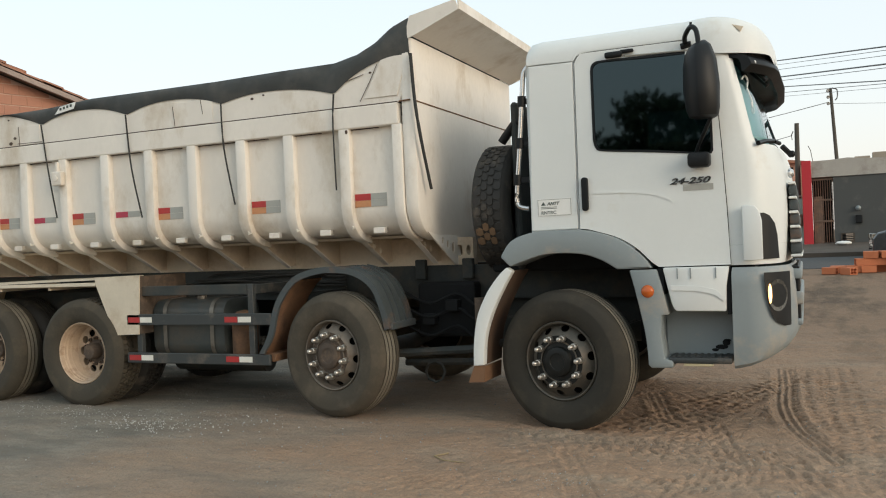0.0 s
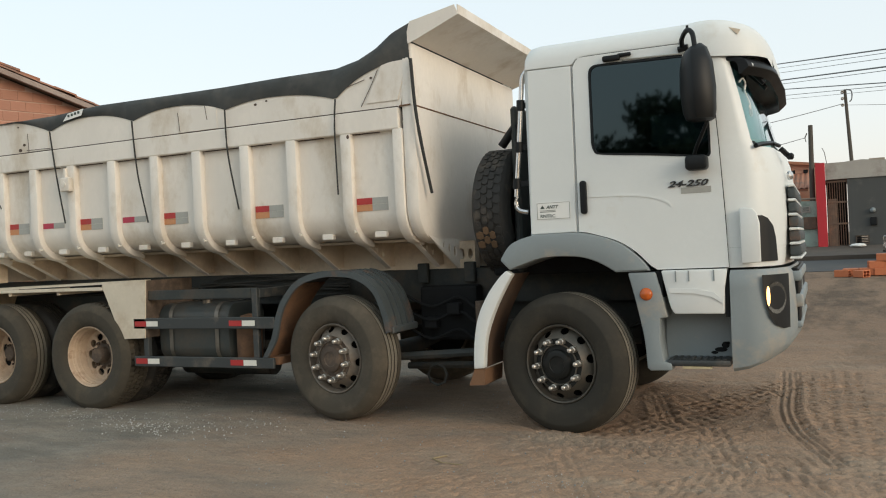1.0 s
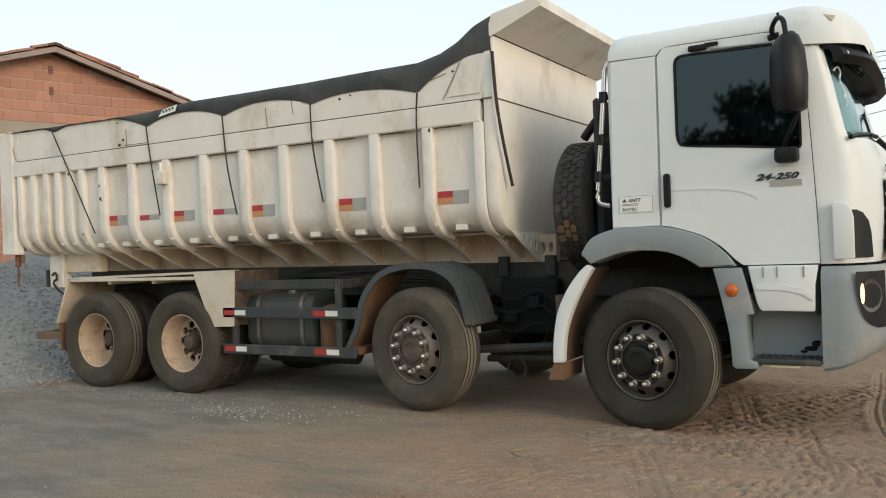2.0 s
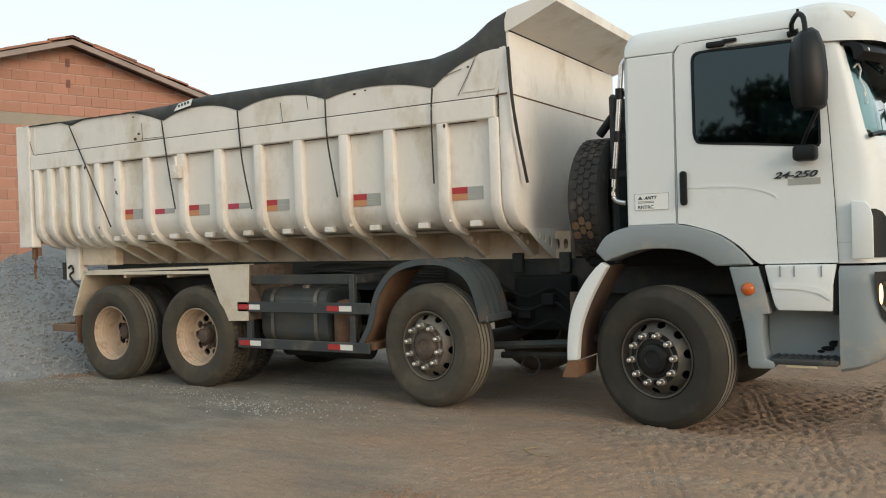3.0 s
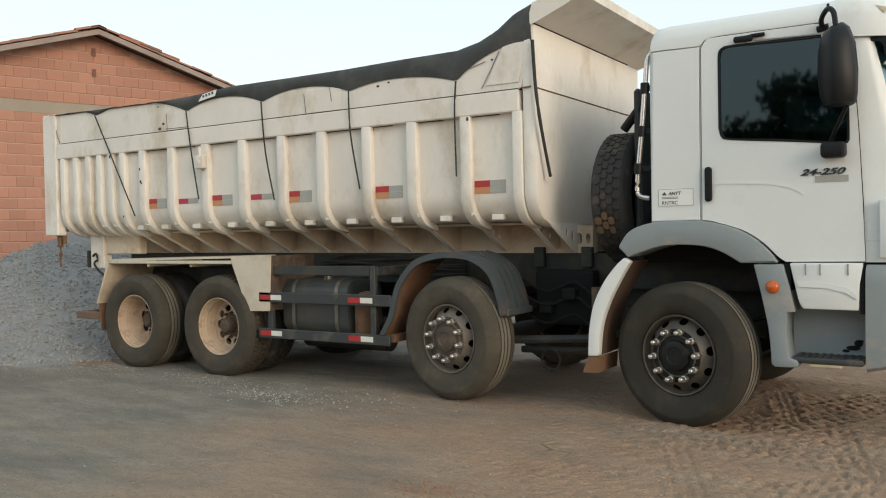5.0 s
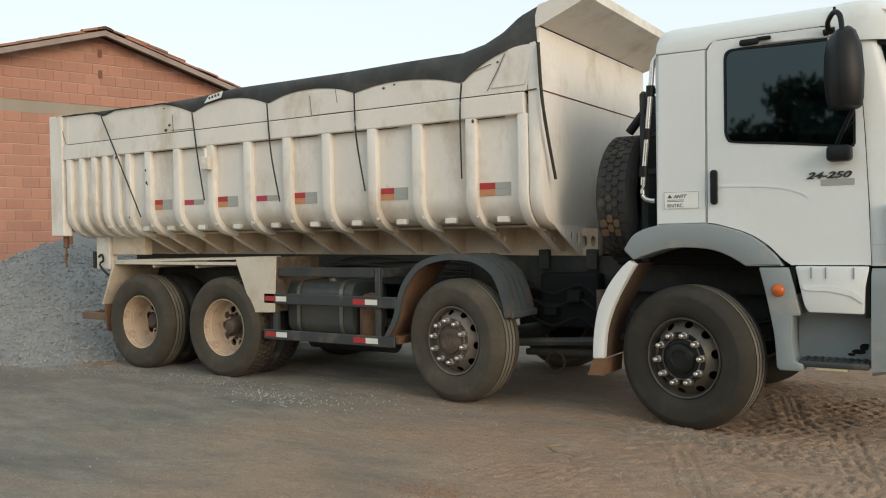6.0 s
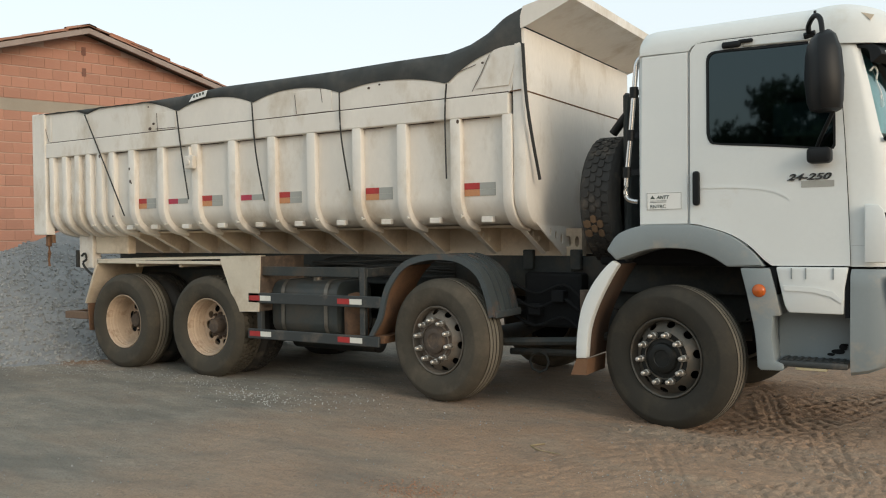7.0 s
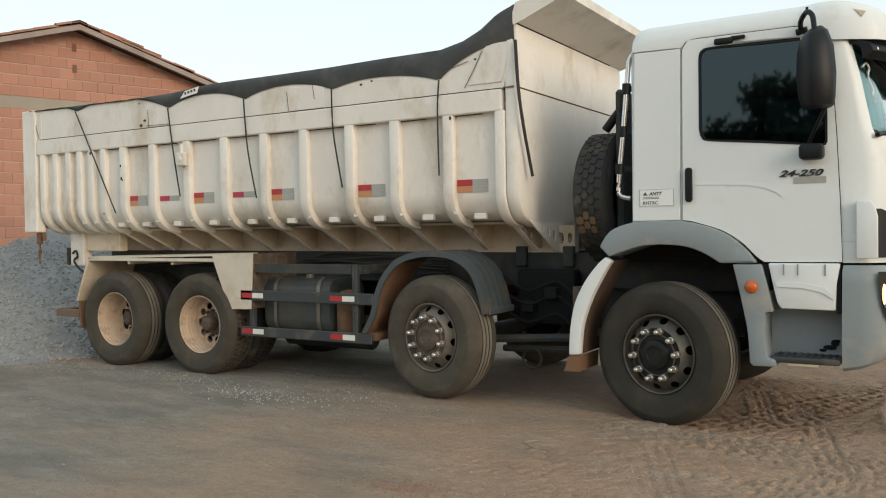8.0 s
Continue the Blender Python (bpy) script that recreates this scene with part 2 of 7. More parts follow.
M_BARK = paint("bark", (0.10, 0.075, 0.055), 0.95, vary=0.25, scale=5, grain=30, bump=0.3)
M_LEAF = paint("leaf", (0.045, 0.075, 0.030), 0.7, vary=0.3, scale=1.0, grain=10, bump=0.0, per_piece=0.5)
M_CARPAINT = paint("black_car_paint", (0.015, 0.016, 0.018), 0.2, vary=0.1, scale=2, grain=30, bump=0.0, coat=0.6)
M_FASCIA = paint("weathered_fascia", (0.34, 0.27, 0.235), 0.9, vary=0.15, scale=2, grain=30, bump=0.15, dirt=(0.24, 0.17, 0.14), amount=0.3, dirt_scale=1.5)
# dark red-brown: the shade inside gaps in the brickwork, put into the colour
M_VENT = paint("shaded_gap_brick", (0.20, 0.095, 0.07), 0.95, vary=0.15, scale=6, grain=40, bump=0.2)
M_MUDIN = paint("mud_stained_apron", (0.095, 0.053, 0.031), 0.85, vary=0.25, scale=5, grain=50, bump=0.1, dirt=(0.06, 0.045, 0.035), amount=0.35, dirt_scale=5)
M_MUDLUG = paint("mud_on_tread", (0.125, 0.078, 0.044), 0.95, vary=0.2, scale=8, grain=50, bump=0.15)
M_REDGRIT = paint("reddish_grit", (0.36, 0.20, 0.125), 0.95, vary=0.15, scale=9, grain=60, bump=0.1, per_piece=0.35)
M_TWIG = paint("dry_twig", (0.30, 0.23, 0.13), 0.9, vary=0.2, scale=20, grain=60, bump=0.1)


def sand_material():
    """Trodden sand: warm ahead of the truck, greyer with stone dust behind, streaks along the wheel ways."""
    m = bpy.data.materials.new("trodden_sand")
    m.use_nodes = True
    nt = m.node_tree
    b = nt.nodes["Principled BSDF"]
    link = nt.links.new
    tc = nt.nodes.new("ShaderNodeTexCoord")

    def noisy(sc, detail, stretch=(1, 1, 1), turn=0.0, rough_=0.62):
        mp = nt.nodes.new("ShaderNodeMapping")
        mp.inputs["Scale"].default_value = stretch
        mp.inputs["Rotation"].default_value = (0, 0, turn)
        link(tc.outputs["Object"], mp.inputs[0])
        n = nt.nodes.new("ShaderNodeTexNoise")
        n.inputs["Scale"].default_value = sc
        n.inputs["Detail"].default_value = detail
        n.inputs["Roughness"].default_value = rough_
        link(mp.outputs[0], n.inputs["Vector"])
        return n.outputs["Fac"]

    def rng(fac, lo, hi, a=0.0, z=1.0):
        n = nt.nodes.new("ShaderNodeMapRange")
        for i, v in enumerate((lo, hi, a, z)):
            n.inputs[i + 1].default_value = v
        link(fac, n.inputs[0])
        return n.outputs[0]

    def mix(fac, x, y):
        n = nt.nodes.new("ShaderNodeMix")
        n.data_type = "RGBA"
        for value, sock in ((fac, n.inputs[0]), (x, n.inputs[6]), (y, n.inputs[7])):
            if isinstance(value, (int, float)):
                sock.default_value = value
            elif isinstance(value, tuple):
                sock.default_value = (*value, 1)
            else:
                link(value, sock)
        return n.outputs[2]

    def math_(op, x, y):
        n = nt.nodes.new("ShaderNodeMath")
        n.operation = op
        for v, sock in ((x, n.inputs[0]), (y, n.inputs[1])):
            if isinstance(v, (int, float)):
                sock.default_value = v
            else:
                link(v, sock)
        return n.outputs[0]

    sep = nt.nodes.new("ShaderNodeSeparateXYZ")
    link(tc.outputs["Object"], sep.inputs[0])
    along = sep.outputs[0]
    # stone dust thickens towards the gravel heap
    dust = math_("ADD", rng(along, -3.9, 0.7, 1.0, -0.4), rng(noisy(0.55, 6, (1, 1.8, 1), 0.5), 0.3, 0.7, -0.35, 0.45))
    dust_n = nt.nodes.new("ShaderNodeClamp")
    link(dust, dust_n.inputs[0])
    warm = mix(rng(noisy(1.3, 6), 0.32, 0.68), (0.365, 0.232, 0.150), (0.465, 0.310, 0.208))
    grey = mix(rng(noisy(1.7, 6, (1, 2.4, 1), 0.35), 0.35, 0.66), (0.205, 0.196, 0.172), (0.330, 0.302, 0.252))
    col = mix(dust_n.outputs[0], warm, grey)
    # smears of stone dust and dragged sand, weaker on the clean warm sand
    smear = rng(dust_n.outputs[0], 0.0, 1.0, 0.4, 1.0)
    streak = math_("MULTIPLY", rng(noisy(1.0, 9, (0.7, 1.7, 1), 0.9, 0.74), 0.52, 0.70, 0.0, 0.65), smear)
    col = mix(streak, col, (0.145, 0.138, 0.125))
    clean = rng(dust_n.outputs[0], 0.0, 1.0, 1.0, 0.35)
    pale = math_("MULTIPLY", rng(noisy(1.2, 9, (0.8, 1.6, 1), 0.8, 0.74), 0.53, 0.68, 0.0, 0.6), clean)
    col = mix(pale, col, (0.40, 0.298, 0.210))
    # broad soft drag marks along the driving way
    drag = math_("MULTIPLY", rng(noisy(0.8, 4, (0.6, 2.2, 1), 0.25, 0.55), 0.50, 0.66, 0.0, 0.7), smear)
    col = mix(drag, col, (0.132, 0.129, 0.117))
    col = mix(math_("MULTIPLY", rng(noisy(0.95, 4, (0.55, 2.4, 1), 0.3, 0.55), 0.52, 0.68, 0.0, 0.65), clean), col, (0.41, 0.325, 0.24))
    # churned, browner ground towards the street, with darker patches
    beyond = rng(sep.outputs[1], 2.5, 7.0, 0.0, 1.0)
    col = mix(math_("MULTIPLY", beyond, 0.85), col, (0.245, 0.158, 0.105))
    rut = math_("MULTIPLY", beyond, rng(noisy(1.0, 9, (0.9, 0.30, 1), 0.1, 0.72), 0.48, 0.60, 0.0, 0.85))
    col = mix(rut, col, (0.085, 0.058, 0.040))
    # a patch of rusty sand where the heap meets the rear wheels
    spot = nt.nodes.new("ShaderNodeVectorMath")
    spot.operation = "DISTANCE"
    link(tc.outputs["Object"], spot.inputs[0])
    spot.inputs[1].default_value = (-7.0, 0.15, 0.0)
    near_ = math_("ADD", spot.outputs["Value"], math_("MULTIPLY", noisy(3.0, 5), 0.5))
    col = mix(rng(near_, 0.75, 0.40, 0.0, 0.8), col, (0.33, 0.185, 0.105))
    fine = noisy(55, 5)
    col = mix(rng(noisy(9, 8, (1, 1.6, 1), 0.5, 0.75), 0.50, 0.72, 0.0, 0.55), col, (0.175, 0.155, 0.128))
    col = mix(rng(fine, 0.38, 0.62, 0.0, 0.45), col, (0.205, 0.172, 0.135))
    link(col, b.inputs["Base Color"])
    b.inputs["Roughness"].default_value = 0.95
    b.inputs["Specular IOR Level"].default_value = 0.15
    bp = nt.nodes.new("ShaderNodeBump")
    bp.inputs["Strength"].default_value = 0.9
    bp.inputs["Distance"].default_value = 0.04
    link(math_("ADD", noisy(14, 6), math_("MULTIPLY", fine, 0.5)), bp.inputs["Height"])
    link(bp.outputs[0], b.inputs["Normal"])
    return m


M_SAND = sand_material()


# ---- shape helpers ----
ROOT = {}


def mesh_of(name, bm, material, smooth=0.0):
    bmesh.ops.recalc_face_normals(bm, faces=bm.faces)
    me = bpy.data.meshes.new(name)
    bm.to_mesh(me)
    bm.free()
    for m in material if isinstance(material, (list, tuple)) else (material,):
        me.materials.append(m)
    if smooth:
        me.polygons.foreach_set("use_smooth", [True] * len(me.polygons))
        me.set_sharp_from_angle(angle=radians(smooth))
    return me


def thing(name, at, label, category, group="", kind="", bm=None, material=None, smooth=0.0):
    """A top-level thing at its base: an Empty, or one mesh."""
    if bm is None:
        ob = new(name)
        ob.empty_display_size = 0.2
    else:
        bmesh.ops.translate(bm, verts=bm.verts, vec=-Vector(at))
        ob = new(name, mesh_of(name, bm, material, smooth))
    ob.location = at
    ROOT[ob] = Vector(at)
    return tagged(ob, label, category, group, kind)


def part(name, bm, material, parent, label="", smooth=0.0, kind=""):
    """One mesh under a thing or a part; bm is in world metres, or in the thing's own where it stands turned."""
    at = ROOT[parent]
    bmesh.ops.translate(bm, verts=bm.verts, vec=-at)
    ob = new(name, mesh_of(name, bm, material, smooth))
    ob.parent = parent
    ROOT[ob] = at
    return tagged(ob, label, kind=kind)


def box(bm, lo, hi, bev=0.0, seg=1):
    r = bmesh.ops.create_cube(bm, size=1)
    vs = r["verts"]
    for v in vs:
        v.co = Vector([lo[i] + (v.co[i] + 0.5) * (hi[i] - lo[i]) for i in range(3)])
    if bev:
        es = list({e for v in vs for e in v.link_edges})
        bmesh.ops.bevel(bm, geom=es, offset=bev, segments=seg, affect="EDGES", profile=0.5)
    return bm


def put_axis(u, v, w, axis):
    return Vector((w, u, v)) if axis == "x" else Vector((u, w, v)) if axis == "y" else Vector((u, v, w))


def plate(bm, outer, a, b, axis="y", holes=(), bev=0.0):
    """A flat outline (with holes) drawn out from a to b along an axis; u, v are the two other axes in order."""
    edges = []
    for loop in (outer, *holes):
        vs = [bm.verts.new(put_axis(u, v, a, axis)) for u, v in loop]
        edges += [bm.edges.new((vs[i], vs[(i + 1) % len(vs)])) for i in range(len(vs))]
    faces = [g for g in bmesh.ops.triangle_fill(bm, use_beauty=True, use_dissolve=False, edges=edges)["geom"] if isinstance(g, bmesh.types.BMFace)]
    out = bmesh.ops.extrude_face_region(bm, geom=faces)["geom"]
    step = put_axis(0, 0, b - a, axis)
    bmesh.ops.translate(bm, verts=[g for g in out if isinstance(g, bmesh.types.BMVert)], vec=step)
    if bev:
        rim = [e for e in bm.edges if len(e.link_faces) == 2 and e.calc_face_angle(0) > radians(50)]
        bmesh.ops.bevel(bm, geom=rim, offset=bev, segments=2, affect="EDGES", profile=0.5)
    return bm


def rounded(x0, z0, x1, z1, r, n=5):
    pts = []
    for cx, cz, a0 in ((x1 - r, z1 - r, 0), (x0 + r, z1 - r, 90), (x0 + r, z0 + r, 180), (x1 - r, z0 + r, 270)):
        pts += [(cx + r * math.cos(radians(a0 + 90 * i / n)), cz + r * math.sin(radians(a0 + 90 * i / n))) for i in range(n + 1)]
    return pts


def disc(cx, cz, rx, rz, n=14):
    return [(cx + rx * math.cos(2 * math.pi * i / n), cz + rz * math.sin(2 * math.pi * i / n)) for i in range(n)]


def tube(bm, pts, r, seg=8, flat=1.0):
    pts = [Vector(p) for p in pts]
    rings = []
    for i, p in enumerate(pts):
        d = (pts[min(i + 1, len(pts) - 1)] - pts[max(i - 1, 0)]).normalized()
        side = d.cross(Vector((0, 0, 1)))
        if side.length < 0.05:
            side = d.cross(Vector((0, 1, 0)))
        side.normalize()
        up = side.cross(d)
        rr = r[i] if isinstance(r, (list, tuple)) else r
        rings.append([bm.verts.new(p + side * rr * math.cos(2 * math.pi * k / seg) + up * rr * flat * math.sin(2 * math.pi * k / seg)) for k in range(seg)])
    for a, b in zip(rings, rings[1:]):
        for k in range(seg):
            bm.faces.new((a[k], a[(k + 1) % seg], b[(k + 1) % seg], b[k]))
    bm.faces.new(rings[0])
    bm.faces.new(rings[-1][::-1])
    return bm


def lathe(bm, prof, seg=48, at=(0, 0, 0), closed=True):
    """A profile of (radius, y) turned about the y axis."""
    rings = []
    for k in range(seg):
        a = 2 * math.pi * k / seg
        rings.append([bm.verts.new((at[0] + r * math.cos(a), at[1] + y, at[2] + r * math.sin(a))) for r, y in prof])
    n = len(prof)
    for k in range(seg):
        a, b = rings[k], rings[(k + 1) % seg]
        for i in range(n if closed else n - 1):
            bm.faces.new((a[i], a[(i + 1) % n], b[(i + 1) % n], b[i]))
    return bm


def loft(bm, rings, closed=False, skip=None, caps=False):
    rows = [[bm.verts.new(p) for p in ring] for ring in rings]
    n = len(rows[0])
    for j, (a, b) in enumerate(zip(rows, rows[1:])):
        for i in range(n if closed else n - 1):
            if skip and skip(j, i):
                continue
            bm.faces.new((a[i], a[(i + 1) % n], b[(i + 1) % n], b[i]))
    if caps:
        bm.faces.new(rows[0])
        bm.faces.new(rows[-1][::-1])
    return bm


def words(text, size, depth=0.002, bold=0.0, slant=0.0):
    """Flat letters as a mesh in the xz plane, facing -y, from the origin."""
    cu = bpy.data.curves.new("letters", "FONT")
    cu.body, cu.size, cu.extrude, cu.offset, cu.shear = text, size, depth, bold, slant
    ob = new("letters", cu)
    me = bpy.data.meshes.new_from_object(ob.evaluated_get(bpy.context.evaluated_depsgraph_get()))
    bm = bmesh.new()
    bm.from_mesh(me)
    bpy.data.objects.remove(ob)
    bpy.data.curves.remove(cu)
    bpy.data.meshes.remove(me)
    bmesh.ops.transform(bm, matrix=pose(0, 0, 0, 90, 0, 0), verts=bm.verts)
    return bm


# ---- ground ----
TABLES = {}


def lattice(x, y, size, seed):
    """Smooth value noise in -1..1 with cells of that size."""
    if seed not in TABLES:
        TABLES[seed] = np.random.RandomState(seed).rand(256, 256) * 2 - 1
    t = TABLES[seed]
    u, v = np.asarray(x, float) / size, np.asarray(y, float) / size
    i, j = np.floor(u).astype(int), np.floor(v).astype(int)
    f, g = u - i, v - j
    f, g = f * f * (3 - 2 * f), g * g * (3 - 2 * g)
    c = lambda a, b: t[a % 256, b % 256]
    return (c(i, j) * (1 - f) + c(i + 1, j) * f) * (1 - g) + (c(i, j + 1) * (1 - f) + c(i + 1, j + 1) * f) * g


def lie(x, y):
    """The large lie of the land: level round the truck, rising to the street behind."""
    return 0.85 * np.clip((np.asarray(y, float) - 4) / 20, 0, 1)


def along_line(x, y, pts):
    """Distance from a way of straight legs (signed) and the length run along it."""
    best, side, run = np.full(x.shape, 9.0), np.zeros(x.shape), np.zeros(x.shape)
    done = 0.0
    for (ax, ay), (bx, by) in zip(pts, pts[1:]):
        length = math.hypot(bx - ax, by - ay)
        dx, dy = (bx - ax) / length, (by - ay) / length
        s = np.clip((x - ax) * dx + (y - ay) * dy, 0, length)
        qx, qy = x - ax - s * dx, y - ay - s * dy
        d = np.hypot(qx, qy)
        near = d < best
        best = np.where(near, d, best)
        side = np.where(near, np.sign(qx * dy - qy * dx), side)
        run = np.where(near, done + s, run)
        done += length
    inside = (run > 1e-6) & (run < done - 1e-6)
    return np.where(inside, best * side, 9.0), run


def bend(pts, n=6):
    """A smooth way through the given corners."""
    out = []
    for i in range(len(pts) - 1):
        p = [pts[max(i - 1, 0)], pts[i], pts[i + 1], pts[min(i + 2, len(pts) - 1)]]
        for k in range(n):
            t = k / n
            out.append(tuple(0.5 * (2 * p[1][c] + (p[2][c] - p[0][c]) * t + (2 * p[0][c] - 5 * p[1][c] + 4 * p[2][c] - p[3][c]) * t * t
                                    + (3 * p[1][c] - p[0][c] - 3 * p[2][c] + p[3][c]) * t ** 3) for c in range(len(pts[0]))))
    return out + [tuple(pts[-1])]


RIBBED = [bend([(1.42, 3.2), (1.46, 2.25), (1.48, 1.24), (1.57, 0.47), (1.71, -0.06), (1.85, -0.53)]), [(0.37, 1.60), (0.67, 0.45)]]
BLOCKED = [[(0.20, -0.15), (0.39, 0.29), (0.75, 1.11), (1.19, 1.9), (1.7, 2.9)], [(0.45, 0.05), (0.95, 0.74), (1.35, 2.11), (1.6, 3.2)], bend([(1.63, 3.2), (1.64, 2.48), (1.67, 1.16), (1.78, 0.32)]),
           bend([(1.93, 3.4), (1.93, 2.4), (1.93, 1.1), (1.95, 0.1), (1.92, -0.75)]), [(2.9, 2.6), (2.75, 0.2)]]
FAINT = [[(0.98, 0.35), (1.06, 0.05), (1.26, -0.90)], [(0.1, -0.6), (0.75, -2.2)], [(1.5, -0.4), (1.75, -1.3)]]


def worn_ways(count=15):
    """Half-blurred ways of block treads that cross one another in the soft sand."""
    rng, out = random.Random(31), []
    for _ in range(count):
        cx, cy, a = rng.uniform(-0.6, 2.2), rng.uniform(-2.5, 0.1), radians(rng.uniform(-25, 40))
        half = rng.uniform(0.8, 1.9)
        turn = rng.uniform(-0.12, 0.12)
        dx, dy = math.cos(a), math.sin(a)
        out.append(([(cx - dx * half, cy - dy * half), (cx - dy * turn, cy + dx * turn), (cx + dx * half, cy + dy * half)], rng.choice((-1, 1)), rng.uniform(0.6, 1.0)))
    return out


WORN = worn_ways()


def ground_height(x, y):
    x, y = np.asarray(x, float), np.asarray(y, float)
    z = lie(x, y)
    near = np.exp(-((x + 1) / 14) ** 2 - ((y + 1) / 9) ** 2)
    z = z + near * (0.014 * lattice(x, y, 1.3, 1) + 0.008 * lattice(x, y, 0.42, 2) + 0.004 * lattice(x, y, 0.15, 3) + 0.0045 * lattice(x, y, 0.06, 4))
    # scuffs and worn prints of earlier wheels in the softer sand ahead
    soft = np.clip((x + 1.2) / 1.2, 0, 1) * near
    u, v = x * 0.83 + y * 0.55, -x * 0.55 + y * 0.83
    z = z - soft * 0.024 * np.clip(lattice(u, v * 2.6, 0.11, 5) - 0.15, 0, 1) * (0.5 + 0.5 * lattice(x, y, 0.7, 6))
    z = z - soft * 0.015 * np.clip(lattice(v, u * 3.0, 0.13, 7) - 0.2, 0, 1)
    for way, deep in zip(RIBBED, (0.8, 0.35)):
        d, s = along_line(x, y, way)
        on = np.clip((0.105 - np.abs(d)) / 0.03, 0, 1)
        z = z - deep * on * (0.008 + 0.011 * np.cos(2 * math.pi * d / 0.055)) + 0.007 * np.exp(-((np.abs(d) - 0.125) / 0.025) ** 2)
    for way in BLOCKED:
        d, s = along_line(x, y, way)
        for off in (-0.11, 0.0, 0.11):
            row = np.exp(-((d - off) / 0.026) ** 2)
            z = z - 0.023 * row * np.clip(np.sin(2 * math.pi * (s + 0.4 * off) / 0.12) * 4 - 0.8, 0, 1)
    for way, lean, deep in WORN:
        d, s = along_line(x, y, way)
        worn = deep * np.clip(0.45 + 0.9 * lattice(x, y, 0.5, 8), 0, 1)
        for off in (-0.12, 0.0, 0.12):
            row = np.exp(-((d - off) / 0.036) ** 4)
            wave = np.sin(2 * math.pi * (s + lean * (d - off) * 0.8 + 0.37 * off) / 0.105)
            z = z - worn * row * (0.020 * np.clip(wave * 3.2 - 1.7, 0, 1) - 0.006 * np.clip(-wave, 0, 1))
    for way in FAINT:
        d, s = along_line(x, y, way)
        z = z - 0.005 * np.clip((0.10 - np.abs(d)) / 0.02, 0, 1) * (1 + np.cos(2 * math.pi * d / 0.08))
    # sand pressed up against the tyres
    for wx in (0.0, -2.0, -4.87, -6.22):
        z = z + 0.014 * np.exp(-((x - wx) / 0.30) ** 2 - ((y - 0.14) / 0.22) ** 2)
    return z


def spread(lo, hi, fine_lo, fine_hi, fine, mid, out):
    """Grid lines: fine in the middle, mid round it, then ever wider to the horizon."""
    g = list(np.arange(fine_lo, fine_hi, fine))
    g = list(np.arange(lo, fine_lo, mid)) + g + list(np.arange(fine_hi, hi, mid))
    step, a, b = mid, g[0], g[-1]
    left, right = [], []
    while a > -out or b < out:
        step *= 1.35
        a, b = a - step, b + step
        left.append(a)
        right.append(b)
    return np.array(left[::-1] + g + right)


def build_ground():
    gx, gy = spread(-10.0, 4.5, -0.9, 2.6, 0.0115, 0.05, 900), spread(-5.0, 8.0, -2.6, 2.6, 0.0115, 0.05, 900)
    X, Y = np.meshgrid(gx, gy)
    Z = ground_height(X, Y)
    n, m = len(gx), len(gy)
    me = bpy.data.meshes.new("ground")
    idx = np.arange(n * m).reshape(m, n)
    quads = np.stack([idx[:-1, :-1], idx[:-1, 1:], idx[1:, 1:], idx[1:, :-1]], -1).reshape(-1, 4)
    me.vertices.add(n * m)
    me.vertices.foreach_set("co", np.stack([X, Y, Z], -1).astype(np.float32).ravel())
    me.loops.add(quads.size)
    me.loops.foreach_set("vertex_index", quads.ravel().astype(np.int32))
    me.polygons.add(len(quads))
    me.polygons.foreach_set("loop_start", np.arange(0, quads.size, 4, dtype=np.int32))
    me.update(calc_edges=True)
    me.polygons.foreach_set("use_smooth", [True] * len(quads))
    me.materials.append(M_SAND)
    ob = new("ground", me)
    return tagged(ob, "trodden brown sand with tyre prints and grey stone dust", "ground", kind="structure")


build_ground()


def stones(name, spots, sizes, material, label, seed, category="gravel"):
    """Loose angular chips joined in one mesh."""
    rng = random.Random(seed)
    verts, faces = [], []
    base = [Vector(v) for v in ((1, 0, -0.4), (-0.5, 0.9, -0.4), (-0.5, -0.9, -0.4), (0.3, 0.5, 0.6), (-0.6, -0.1, 0.7), (0.4, -0.6, 0.5))]
    tris = ((0, 2, 1), (0, 1, 3), (1, 4, 3), (1, 2, 4), (2, 5, 4), (2, 0, 5), (0, 3, 5), (3, 4, 5))
    for (x, y, z), r in zip(spots, sizes):
        turn = Euler((rng.uniform(0, 6), rng.uniform(0, 6), rng.uniform(0, 6))).to_matrix()
        o = len(verts)
        verts += [tuple(turn @ Vector((b.x * r * rng.uniform(0.7, 1.3), b.y * r * rng.uniform(0.6, 1.2), b.z * r)) + Vector((x, y, z))) for b in base]
        faces += [tuple(o + i for i in t) for t in tris]
    me = bpy.data.meshes.new(name)
    me.from_pydata(verts, [], faces)
    me.materials.append(material)
    return tagged(new(name, me), label, category, kind="stuff")


HEAP = (-10.8, 2.5)


def heap_height(x, y):
    d = np.hypot((np.asarray(x, float) - HEAP[0]) * 1.0, (np.asarray(y, float) - HEAP[1]) * 0.92)
    d = np.minimum(np.sqrt(d * d + 0.25), 5.9 - 0.0 * d)
    return 1.81 - 0.53 * d + 0.06 * np.clip(d - 1.5, 0, 9) ** 2 + 0.05 * lattice(x, y, 0.6, 11) + 0.03 * lattice(x, y, 0.22, 12) + 0.018 * lattice(x, y, 0.09, 13)


